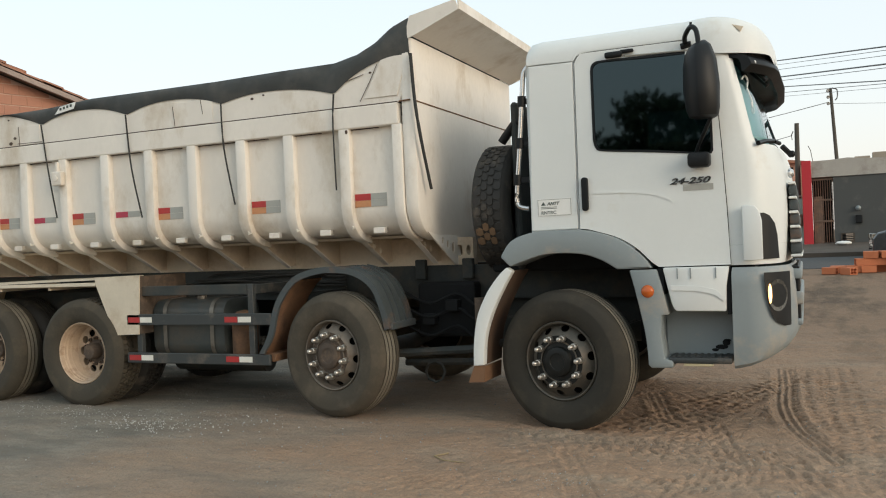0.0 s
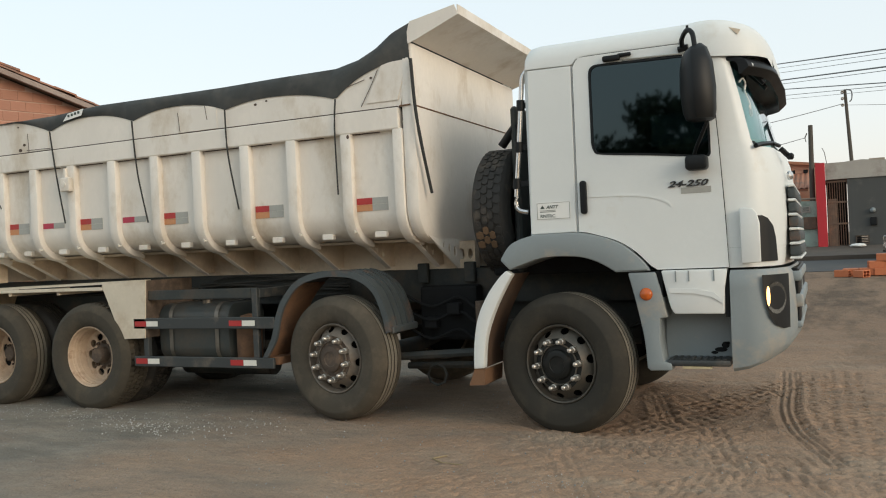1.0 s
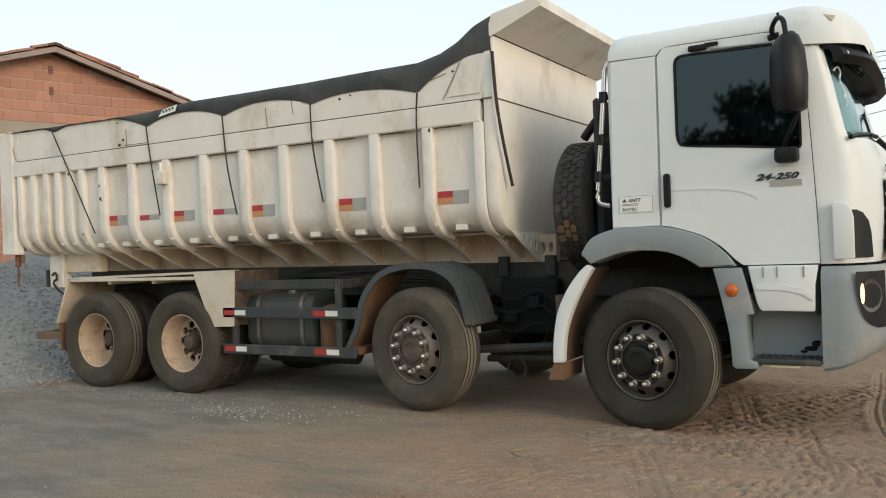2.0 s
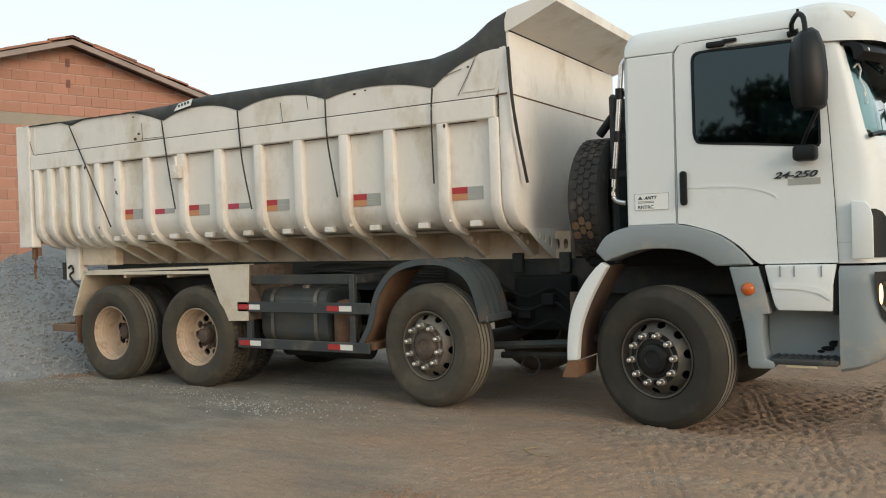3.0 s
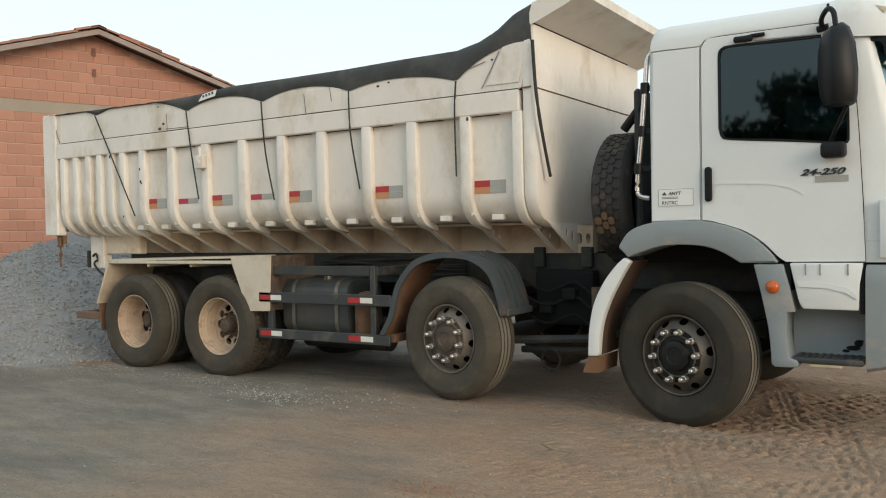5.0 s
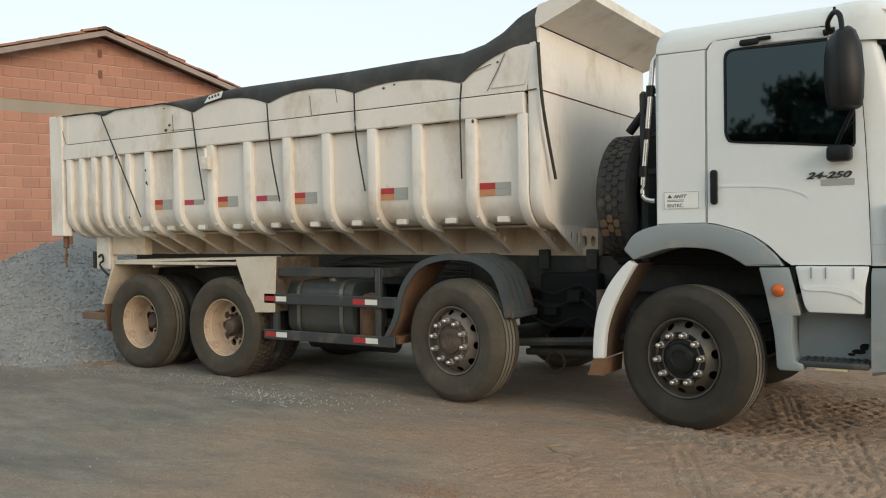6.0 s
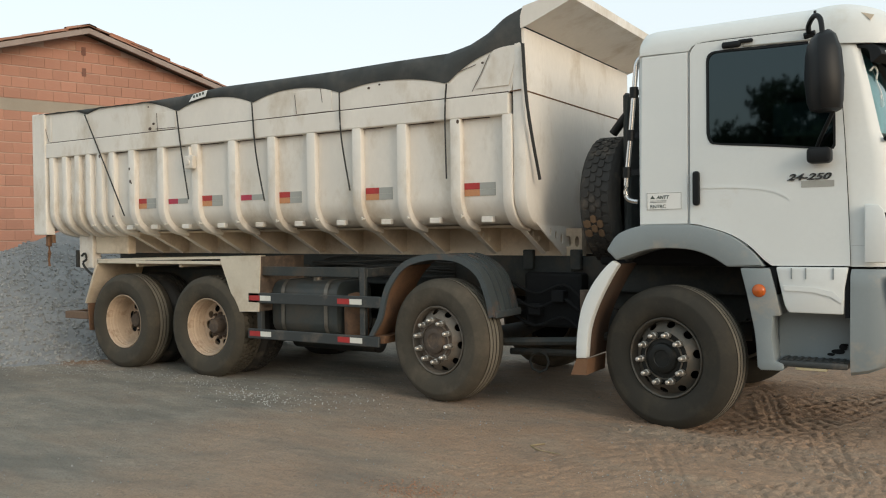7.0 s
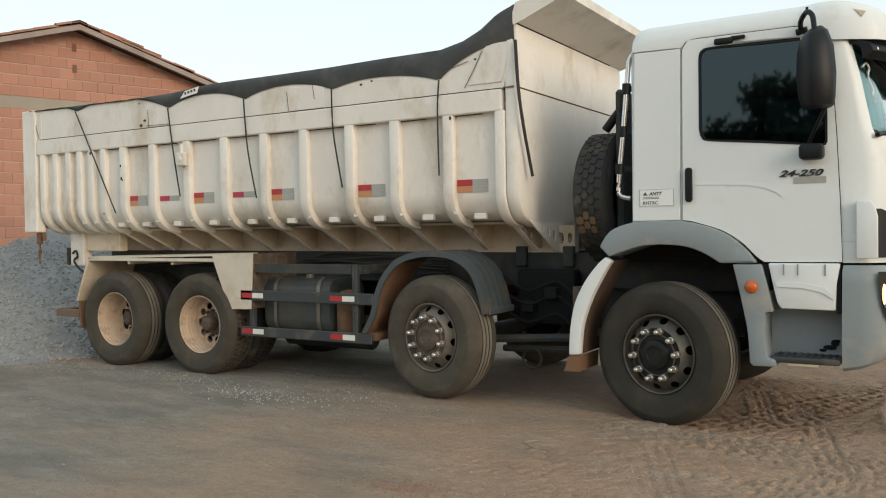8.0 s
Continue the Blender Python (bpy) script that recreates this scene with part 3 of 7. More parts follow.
def build_heap():
    bm = bmesh.new()
    rings = []
    for i in range(96):
        r = 0.02 + 4.6 * i / 95
        rings.append([(HEAP[0] + r * math.cos(2 * math.pi * k / 190), HEAP[1] + r * math.sin(2 * math.pi * k / 190)) for k in range(190)])
    flat = np.array(rings)
    high = np.maximum(heap_height(flat[..., 0], flat[..., 1]), -0.05)
    pts = [[(x, y, float(z)) for (x, y), z in zip(ring, row)] for ring, row in zip(rings, high)]
    loft(bm, pts, closed=True)
    thing("gravel_heap", (HEAP[0], HEAP[1], 0), "tall heap of grey crushed stone behind the truck", "gravel heap", kind="stuff", bm=bm, material=M_GRAVEL, smooth=60)
    rng = random.Random(5)
    spots, sizes = [], []
    for _ in range(9000):
        a, r = rng.uniform(-2.4, 0.6), 4.5 * math.sqrt(rng.uniform(0.02, 1.0))
        spots.append((HEAP[0] + r * math.cos(a), HEAP[1] + r * math.sin(a)))
        sizes.append(rng.uniform(0.012, 0.034))
    xs, ys = np.array(spots).T
    spots = list(zip(xs, ys, np.maximum(heap_height(xs, ys), ground_height(xs, ys)) + 0.004))
    stones("heap_stones", spots, sizes, M_STONE, "loose grey crushed stones lying on the heap", 6)


build_heap()


def build_chips():
    rng = random.Random(8)
    spots, sizes = [], []
    for cx, cy, sx, sy, n, r0, r1 in ((-3.55, -0.62, 0.30, 0.12, 150, 0.004, 0.010), (-2.8, -0.35, 0.5, 0.25, 70, 0.004, 0.011), (-5.9, -0.25, 1.2, 0.18, 420, 0.003, 0.006), (-8.0, -0.15, 0.8, 0.30, 600, 0.003, 0.007),
                                      (-7.6, -0.5, 0.7, 0.25, 260, 0.003, 0.007), (-4.4, -0.30, 0.6, 0.12, 60, 0.004, 0.010), (0.2, -1.35, 0.18, 0.12, 80, 0.002, 0.005), (0.62, -1.75, 0.16, 0.10, 70, 0.002, 0.005)):
        for _ in range(n):
            x, y = rng.gauss(cx, sx), rng.gauss(cy, sy)
            spots.append((x, y))
            sizes.append(rng.uniform(r0, r1))
    on_sand = lambda flat_: [(x, y, z + 0.003) for (x, y), z in zip(flat_, ground_height(*np.array(flat_).T))]
    stones("stone_chips", on_sand(spots), sizes, M_CHIP, "pale stone chips scattered on the sand by the wheels", 9)
    spots, sizes = [], []
    for _ in range(1500):
        x, y = rng.uniform(-7.5, 3), rng.uniform(-3.6, 2.6)
        spots.append((x, y))
        sizes.append(rng.uniform(0.003, 0.009))
    stones("sand_crumbs", on_sand(spots), sizes, M_STONE, "small grit and clods strewn over the sand", 10)
    spots, sizes = [], []
    for _ in range(420):
        spots.append((rng.gauss(-0.80, 0.16), rng.gauss(-2.22, 0.10)))
        sizes.append(rng.uniform(0.002, 0.007))
    stones("red_grit", on_sand(spots), sizes, M_REDGRIT, "small spill of reddish brick grit on the sand", 14)
    bm = bmesh.new()
    zt = lambda x, y: float(ground_height(x, y)) + 0.008
    pts = [(-0.60, -0.90), (-0.66, -1.00), (-0.57, -1.06), (-0.40, -1.10)]
    tube(bm, [(x, y, zt(x, y)) for x, y in pts], [0.005, 0.006, 0.005, 0.003], 6)
    thing("twig", (-0.66, -1.0, 0), "thin bent dry twig lying on the sand", "twig", bm=bm, material=M_TWIG)


build_chips()


# ---- brick house behind the heap ----
def build_house():
    du, dn = Vector((math.cos(radians(72)), math.sin(radians(72)), 0)), Vector((math.sin(radians(72)), -math.cos(radians(72)), 0))
    base = Vector((-12.87, 4.26, 0))
    half, ridge, slope, deep = 5.2, 5.46, 0.31, 9.0
    turn = Matrix(((du.x, -dn.x, 0, base.x), (du.y, -dn.y, 0, base.y), (0, 0, 1, 0), (0, 0, 0, 1)))
    house = thing("brick_house", tuple(base), "unplastered brick house with a tiled gable roof", "house")

    def own(name, bm, material, parent, label="", smooth=0.0, kind=""):
        bmesh.ops.transform(bm, matrix=turn, verts=bm.verts)
        return part(name, bm, material, parent, label, smooth, kind)

    top = lambda u: ridge - slope * abs(u)
    eave = top(half)
    bm = bmesh.new()
    plate(bm, [(-half, 0), (half, 0), (half, eave), (0, ridge), (-half, eave)], 0.005, 0.16, "y")
    wall = own("gable_wall", bm, M_MORTAR, house, "hollow clay brick gable with a concrete tie beam")
    for s in (-1, 1):
        bm = bmesh.new()
        box(bm, (s * half - 0.07, 0.161, 0), (s * half + 0.07, deep, eave - 0.05))
        own("side_wall", bm, M_BRICK, house)
    bm = bmesh.new()
    plate(bm, [(-half, 0), (half, 0), (half, eave), (0, ridge), (-half, eave)], deep + 0.001, deep + 0.15, "y")
    own("back_wall", bm, M_BRICK, house)
    bm = bmesh.new()
    box(bm, (-half - 0.02, -0.012, 3.86), (half + 0.02, 0.004, 4.09), 0.006)
    own("tie_beam", bm, M_CONC, house)
    for u in (-half + 0.1, half - 0.1):
        bm = bmesh.new()
        box(bm, (u - 0.11, -0.012, 0), (u + 0.11, 0.004, 3.855), 0.006)
        own("corner_post", bm, M_CONC, house)
    # roof slopes: boarding, rows of clay tiles, verge timber
    for s in (-1, 1):
        bm = bmesh.new()
        reach = half + 0.45
        plate(bm, [(0, ridge + 0.03), (s * reach, ridge + 0.03 - slope * reach), (s * reach, ridge + 0.07 - slope * reach), (0, ridge + 0.07)], -0.32, deep + 0.4, "y")
        slab = own("roof_slope", bm, M_WOOD, house, "weathered clay tile roof slope")
        bm = bmesh.new()
        for j in range(44):
            v0 = -0.38 + j * 0.22
            for i in range(15):
                u0, u1 = i * 0.38, min(i * 0.38 + 0.42, reach + 0.05)
                lift = 0.055 + (0.02 if (i * 7 + j * 3) % 5 == 0 else 0)
                za, zb = ridge + lift + 0.02 - slope * u0, ridge + lift + 0.030 - slope * u1
                ring = lambda u, z: [(s * u, v0 + 0.105 + 0.105 * math.cos(t), z + 0.06 * math.sin(t)) for t in (math.pi, 2.2, 1.57, 0.94, 0)]
                loft(bm, [ring(u0, za), ring(u1, zb)])
        own("roof_tiles", bm, M_TILE, slab, kind="stuff")
        bm = bmesh.new()
        plate(bm, [(0, ridge - 0.045), (s * reach, ridge - 0.045 - slope * reach), (s * reach, ridge + 0.055 - slope * reach), (0, ridge + 0.055)], -0.38, -0.325, "y")
        own("verge_board", bm, M_FASCIA, house)
    for k in range(26):
        bm = bmesh.new()
        v0 = -0.4 + k * 0.38
        prof = [(0.17 * math.cos(t), ridge + 0.015 + 0.12 * math.sin(t)) for t in (math.pi, 2.4, 1.57, 0.75, 0)]
        loft(bm, [[(u, v0, z) for u, z in prof], [(u, v0 + 0.42, z + 0.02) for u, z in prof]])
        own("ridge_tile", bm, M_TILE, house)
    bm = bmesh.new()
    for k, (u, lift) in enumerate(((0.42, 0.12), (0.80, 0.14), (1.18, 0.13))):
        v, h = u + 0.46, ridge + lift
        plate(bm, [(u, h - slope * u), (v, h + 0.02 - slope * v), (v, h + 0.065 - slope * v), (u, h + 0.045 - slope * u)], -0.34 + 0.03 * k, 0.30, "y")
    own("loose_roof_tiles", bm, M_TILE, house)
    # bricks: courses of 0.205, stretcher bond; those in sight are single pieces
    gap = {(0, 4.72), (0, 5.13)}
    sizes = {}
    rest = bmesh.new()
    rng = random.Random(3)
    singles = 0
    for row in range(27):
        z0 = 0.0 + row * 0.205
        if 3.70 < z0 < 4.09:
            continue
        for col in range(-18, 19):
            u0 = col * 0.29 + (0.145 if row % 2 else 0)
            z1 = z0 + 0.184
            if max(abs(u0), abs(u0 + 0.286)) > half - 0.22:
                continue
            if z1 > top(max(abs(u0), abs(u0 + 0.286))) - 0.02:
                # bricks cut to the slope
                ha, hb = min(z1, top(u0) - 0.01), min(z1, top(u0 + 0.286) - 0.01)
                if min(ha, hb) > z0 + 0.015:
                    plate(rest, [(u0, z0), (u0 + 0.286, z0), (u0 + 0.286, hb), (u0, ha)], -0.008, 0.004, "y")
                continue
            push = rng.choice((0.0, 0.002, 0.004, 0.006))
            if -2.3 < u0 < 1.9 and 1.0 < z0 and singles < 300:
                singles += 1
                if push not in sizes:
                    bm = bmesh.new()
                    box(bm, (0, -0.006 - push, 0), (0.286, 0.004, 0.184), 0.003)
                    bmesh.ops.transform(bm, matrix=Matrix(((du.x, -dn.x, 0, 0), (du.y, -dn.y, 0, 0), (0, 0, 1, 0), (0, 0, 0, 1))), verts=bm.verts)
                    sizes[push] = mesh_of("brick", bm, M_BRICK)
                ob = new("brick", sizes[push])
                ob.parent = wall
                ob.location = du * u0 + Vector((0, 0, z0))
            else:
                box(rest, (u0, -0.006 - push, z0), (u0 + 0.286, 0.004, z0 + 0.184))
    own("further_bricks", rest, M_BRICK, wall, kind="stuff")
    # flat boxes proud of the bricks; their colour carries the shade of the gaps
    for _, g in gap:
        bm = bmesh.new()
        box(bm, (-0.04, -0.016, g - 0.08), (0.04, 0.004, g + 0.08))
        own("vent_hole", bm, M_VENT, wall)


# ---- the street behind ----
def build_street():
    def strip(name, y0, y1, lift, thick, material, label, n=2):
        bm = bmesh.new()
        z0, z1 = float(lie(0, y0)) + lift, float(lie(0, y1)) + lift
        plate(bm, [(y0, z0), (y1, z1), (y1, z1 - thick), (y0, z0 - thick)], -160, 160, "x")
        ob = new(name, mesh_of(name, bm, material))
        return tagged(ob, label, name, kind="structure")

    strip("road", 15.6, 19.2, 0.012, 0.1, M_ASPHALT, "worn grey asphalt street with sandy edges")
    strip("pavement", 19.2, 24.6, 0.13, 0.3, M_KERB, "raised dusty concrete pavement along the street")
    Y, G = 24.0, 0.80
    b = thing("corner_shop", (5, Y, G), "single-storey building with dark grey walls, red pier and bar gate", "building")
    bm = bmesh.new()
    box(bm, (1.62, Y - 0.12, G), (1.91, Y + 6, 3.68), 0.01)
    part("red_pier", bm, M_REDWALL, b, "bright red painted end pier")
    bm = bmesh.new()
    plate(bm, [(2.55, G), (14, G), (14, 3.12), (2.55, 3.12)], Y, Y + 0.2, "y", holes=[rounded(2.75, G + 0.20, 3.09, G + 0.46, 0.01, 1)])
    part("wall", bm, M_GREYWALL, b)
    bm = bmesh.new()
    outline = [(1.915, 3.124), (14, 3.124)] + [(14 - 0.55 * k, 3.66 + 0.05 * math.sin(k * 2.3) + (0.05 if k % 4 == 1 else 0)) for k in range(22)] + [(1.915, 3.66)]
    plate(bm, outline, Y - 0.04, Y + 0.16, "y")
    parapet = part("parapet", bm, M_PARAPET, b, "pale rendered parapet with a crumbling top edge")
    rng = random.Random(17)
    x = 2.0
    while x < 9:
        w = rng.uniform(0.28, 0.55)
        if rng.random() < 0.7:
            bm = bmesh.new()
            box(bm, (x, Y - 0.02, 3.60), (x + w, Y + 0.13, 3.72 + rng.choice((0.0, 0.03, 0.10))), 0.02)
            part("coping_block", bm, M_CONC, parapet)
        x += w + rng.uniform(0.0, 0.25)
    bm = bmesh.new()
    box(bm, (1.93, Y + 0.3, 3.3), (14, Y + 7, 3.42))
    part("roof", bm, M_CONC, b)
    bm = bmesh.new()
    box(bm, (1.93, Y + 1.3, G), (2.54, Y + 1.4, 3.1))
    part("porch_back", bm, M_DARKIN, b)
    gate = thing("bar_gate", (2.23, Y + 0.05, G), "rusty brown metal bar gate, closed", "gate")
    for k in range(9):
        bm = bmesh.new()
        x = 1.95 + k * 0.07
        box(bm, (x, Y + 0.05, G + 0.03), (x + 0.022, Y + 0.075, 3.08), 0.003)
        part("bar", bm, M_GATE, gate)
    for z in (G + 0.05, G + 0.85, G + 1.55, 3.02):
        bm = bmesh.new()
        box(bm, (1.93, Y + 0.04, z), (2.54, Y + 0.085, z + 0.06), 0.004)
        part("rail", bm, M_GATE, gate)
    bm = bmesh.new()
    box(bm, (1.94, Y + 0.052, G + 0.1), (2.22, Y + 0.07, G + 1.7))
    part("sheet_panel", bm, M_GATE, gate, "brown sheet infill")
    meter = thing("meter_box", (2.92, Y - 0.02, G + 0.18), "small louvred meter box set in the wall", "meter box")
    bm = bmesh.new()
    plate(bm, rounded(2.72, G + 0.18, 3.12, G + 0.48, 0.02), Y - 0.03, Y, "y", holes=[rounded(2.76, G + 0.21, 3.08, G + 0.45, 0.01)])
    part("frame", bm, M_KERB, meter)
    for k in range(4):
        bm = bmesh.new()
        box(bm, (2.76, Y + 0.001, G + 0.22 + 0.055 * k), (3.08, Y + 0.03, G + 0.25 + 0.055 * k))
        part("louvre", bm, M_DARKIN, meter)
    lamp = thing("wall_lamp", (3.25, Y, 1.9), "round grey wall lamp over a dark box", "wall lamp")
    bm = bmesh.new()
    lathe(bm, [(0.001, -0.16), (0.06, -0.14), (0.085, -0.07), (0.06, 0.0), (0.001, 0.0)], 20, (3.25, Y, 2.06), closed=False)
    part("globe", bm, M_GREY, lamp, smooth=60)
    bm = bmesh.new()
    box(bm, (3.16, Y - 0.10, 1.58), (3.36, Y - 0.001, 1.84), 0.02)
    part("box", bm, M_DARKPL, lamp)
    # green yard wall, its sign and shutter
    gw = thing("green_yard_wall", (-3, 24.4, G), "old pale green rendered yard wall, stained at its foot", "wall", kind="structure")
    bm = bmesh.new()
    plate(bm, [(-30, G - 0.1), (1.61, G - 0.1), (1.61, 2.48), (-2, 2.52), (-30, 2.5)], 24.3, 24.5, "y")
    part("render", bm, M_GREEN, gw)
    bm = bmesh.new()
    box(bm, (-30, 24.26, 2.525), (1.61, 24.54, 2.58), 0.01)
    part("coping", bm, M_CONC, gw)
    sg = thing("wall_sign", (1.2, 24.28, 2.2), "small pale sign with unreadable dark lines", "sign")
    bm = bmesh.new()
    box(bm, (1.02, 24.275, 2.10), (1.42, 24.296, 2.30), 0.004)
    part("board", bm, M_PARAPET, sg)
    for z in (2.15, 2.21, 2.25):
        bm = bmesh.new()
        box(bm, (1.06, 24.268, z), (1.38, 24.2745, z + 0.022))
        part("bar", bm, M_INK, sg)
    bm = bmesh.new()
    box(bm, (1.2, 24.24, 1.55), (1.60, 24.296, 1.95), 0.01)
    thing("wall_cupboard", (1.4, 24.27, 1.55), "brown weathered wooden cupboard on the wall", "cupboard", bm=bm, material=M_GATE)
    # house beyond: gable and tile roof
    h = thing("far_house", (-1.5, 33, 0.8), "far brick house with an orange tile roof", "house")
    bm = bmesh.new()
    plate(bm, [(-5, 0.6), (1.75, 0.6), (1.75, 4.25), (-1.6, 4.7), (-5, 3.9)], 33, 39, "y")
    part("wall", bm, M_BRICK, h)
    bm = bmesh.new()
    plate(bm, [(29.5, 3.05), (32.98, 3.85), (32.98, 3.94), (29.5, 3.14)], -5.2, 1.3, "x")
    porch = part("roof", bm, M_TILE, h)
    bm = bmesh.new()
    for k in range(34):
        x = -5.1 + k * 0.19
        loft(bm, [[(x + 0.09 + 0.09 * math.cos(t), y, z + 0.05 * math.sin(t)) for t in (math.pi, 1.57, 0)] for y, z in ((29.45, 3.15), (33, 3.96))])
    part("tile_rows", bm, M_TILE, porch, kind="stuff")
    bm = bmesh.new()
    plate(bm, [(1.9, 4.22), (-1.6, 4.70), (-5.2, 3.85), (-5.2, 3.93), (-1.6, 4.82), (1.9, 4.34)], 32.8, 39.2, "y")
    part("main_roof", bm, M_TILE, h)
    for k in range(4):
        bm = bmesh.new()
        box(bm, (-0.4 + 0.5 * k, 32.96, 3.98), (-0.22 + 0.5 * k, 32.999, 4.13))
        part("vent", bm, M_DARKIN, h)
    # poles and cables
    pole = thing("utility_pole", (1.49, 26, 0.85), "dark weathered timber utility pole", "pole", group="utility poles")
    bm = bmesh.new()
    tube(bm, [(1.46, 26, 0.8), (1.49, 26, 3.0), (1.52, 26, 5.18)], [0.10, 0.088, 0.075], 14)
    part("shaft", bm, M_POLE, pole, smooth=40)
    bm = bmesh.new()
    tube(bm, [(1.40, 25.9, 4.9), (1.33, 25.9, 4.75), (1.36, 25.9, 4.6)], 0.02, 6)
    part("bracket", bm, M_POLE, pole)
    pole = thing("utility_pole", (2.95, 30, 0.85), "slim leaning concrete utility pole with insulators", "pole", group="utility poles")
    bm = bmesh.new()
    tube(bm, [(3.04, 30, 0.8), (2.88, 30, 4.2), (2.756, 30, 6.9)], [0.085, 0.07, 0.055], 12)
    part("shaft", bm, M_POLE, pole, smooth=40)
    for z in (6.3, 6.55, 6.8):
        bm = bmesh.new()
        lathe(bm, [(0.03, -0.08), (0.06, -0.05), (0.03, 0.0), (0.06, 0.04), (0.02, 0.08)], 10, (2.66, 29.95, z))
        part("insulator", bm, M_CONC, pole)
    bm = bmesh.new()
    tube(bm, bend([(2.8, 29.9, 6.88), (2.98, 29.9, 6.8), (2.98, 29.9, 6.5), (2.9, 29.9, 6.4)], 4), 0.025, 6)
    part("conductor_loop", bm, M_WIRE, pole)
    for k, (z0, z1, y0, y1, r) in enumerate(((6.69, 5.23, 22, 14, 0.017), (6.56, 5.15, 22, 14, 0.007), (6.41, 5.04, 22, 14, 0.007), (6.18, 4.86, 22, 14, 0.019), (6.06, 4.78, 22, 14, 0.008),
                                             (6.22, 5.15, 24, 18, 0.016), (6.01, 5.06, 24, 18, 0.009), (5.88, 4.96, 24, 18, 0.006))):
        bm = bmesh.new()
        a, c = Vector((0.6, y0, z0)), Vector((3.2, y1, z1))
        p0, p1 = a + (a - c) * 3.5, c + (c - a) * 0.9
        pts = [p0.lerp(p1, t / 24) for t in range(25)]
        tube(bm, pts, r, 6)
        thing("cable", tuple(p0), "grey overhead cable strung across the street", "cable", group="overhead cables", bm=bm, material=M_WIRE)
    for p0, p1, r in (((2.66, 29.95, 6.35), (-9, 29, 5.6), 0.014), ((1.36, 25.9, 4.75), (-9, 25, 4.0), 0.012), ((2.66, 29.95, 6.3), (16, 30, 6.6), 0.008)):
        bm = bmesh.new()
        a, c = Vector(p0), Vector(p1)
        tube(bm, [a.lerp(c, t / 16) - Vector((0, 0, 0.5 * math.sin(math.pi * t / 16))) for t in range(17)], r, 6)
        thing("service_cable", p0, "thin service cable hung from a pole", "cable", group="overhead cables", bm=bm, material=M_WIRE)
    bm = bmesh.new()
    tube(bm, [(1.98, 24.3, 3.65), (1.92, 24.3, 4.05), (1.85, 24.3, 4.2)], 0.012, 6)
    thing("roof_rod", (1.98, 24.3, 3.6), "thin bent metal rod on the parapet", "rod", bm=bm, material=M_POLE)
    # bags on the pavement
    rng = random.Random(4)
    for x, y, r in ((2.74, 22.6, 0.15), (0.85, 22.9, 0.13)):
        bm = bmesh.new()
        bmesh.ops.create_icosphere(bm, subdivisions=3, radius=1.0)
        z = float(lie(x, y)) + 0.13
        for v in bm.verts:
            k = 1 + 0.18 * noise.noise(v.co * 2.2 + Vector((x, 0, 0)))
            v.co = Vector((x + v.co.x * r * 1.5 * k, y + v.co.y * r * k, z + (v.co.z * 0.42 + 0.36) * r * k))
        thing("litter_bag", (x, y, z), "crumpled white plastic bag on the pavement", "bag", group="litter bags", bm=bm, material=M_STICK, smooth=50)


def build_brick_stack():
    """Loose rows of new clay bricks on the sand by the street."""
    one = bmesh.new()
    plate(one, rounded(-0.095, 0, 0.095, 0.150, 0.008, 2), -0.145, 0.145, "y", holes=[rounded(-0.075 + i * 0.078, 0.015 + j * 0.063, -0.005 + i * 0.078, 0.070 + j * 0.063, 0.006, 1) for i in (0, 1) for j in (0, 1)])
    shared = mesh_of("clay_brick", one, M_NEWBRICK)
    rng = random.Random(12)
    for row, (x0, n, z) in enumerate(((2.32, 9, 0.0), (2.80, 7, 0.152), (2.98, 6, 0.304))):
        for k in range(n):
            for d in (0, 1, 2):
                x, y = x0 + k * 0.305 + rng.uniform(-0.02, 0.02), 14.30 + d * 0.21 + rng.uniform(-0.03, 0.03)
                if rng.random() < 0.08:
                    continue
                ob = new("clay_brick", shared)
                ob.matrix_world = pose(x, y, float(lie(x, 14.2)) + z + 0.012, 0, 0, 90 + rng.uniform(-7, 7))
                tagged(ob, "new orange hollow clay brick in a rough stack", "brick", "stacked bricks")
    for x, y, a in ((2.14, 14.1, 70), (2.5, 13.9, 40)):
        ob = new("clay_brick", shared)
        ob.matrix_world = pose(x, y, float(lie(x, y)) + 0.005, 0, 0, a)
        tagged(ob, "new orange hollow clay brick lying loose on sand", "brick", "stacked bricks")


M_NEWBRICK = paint("new_clay_brick", (0.52, 0.17, 0.075), 0.85, vary=0.12, scale=4, grain=40, bump=0.1, per_piece=0.3)


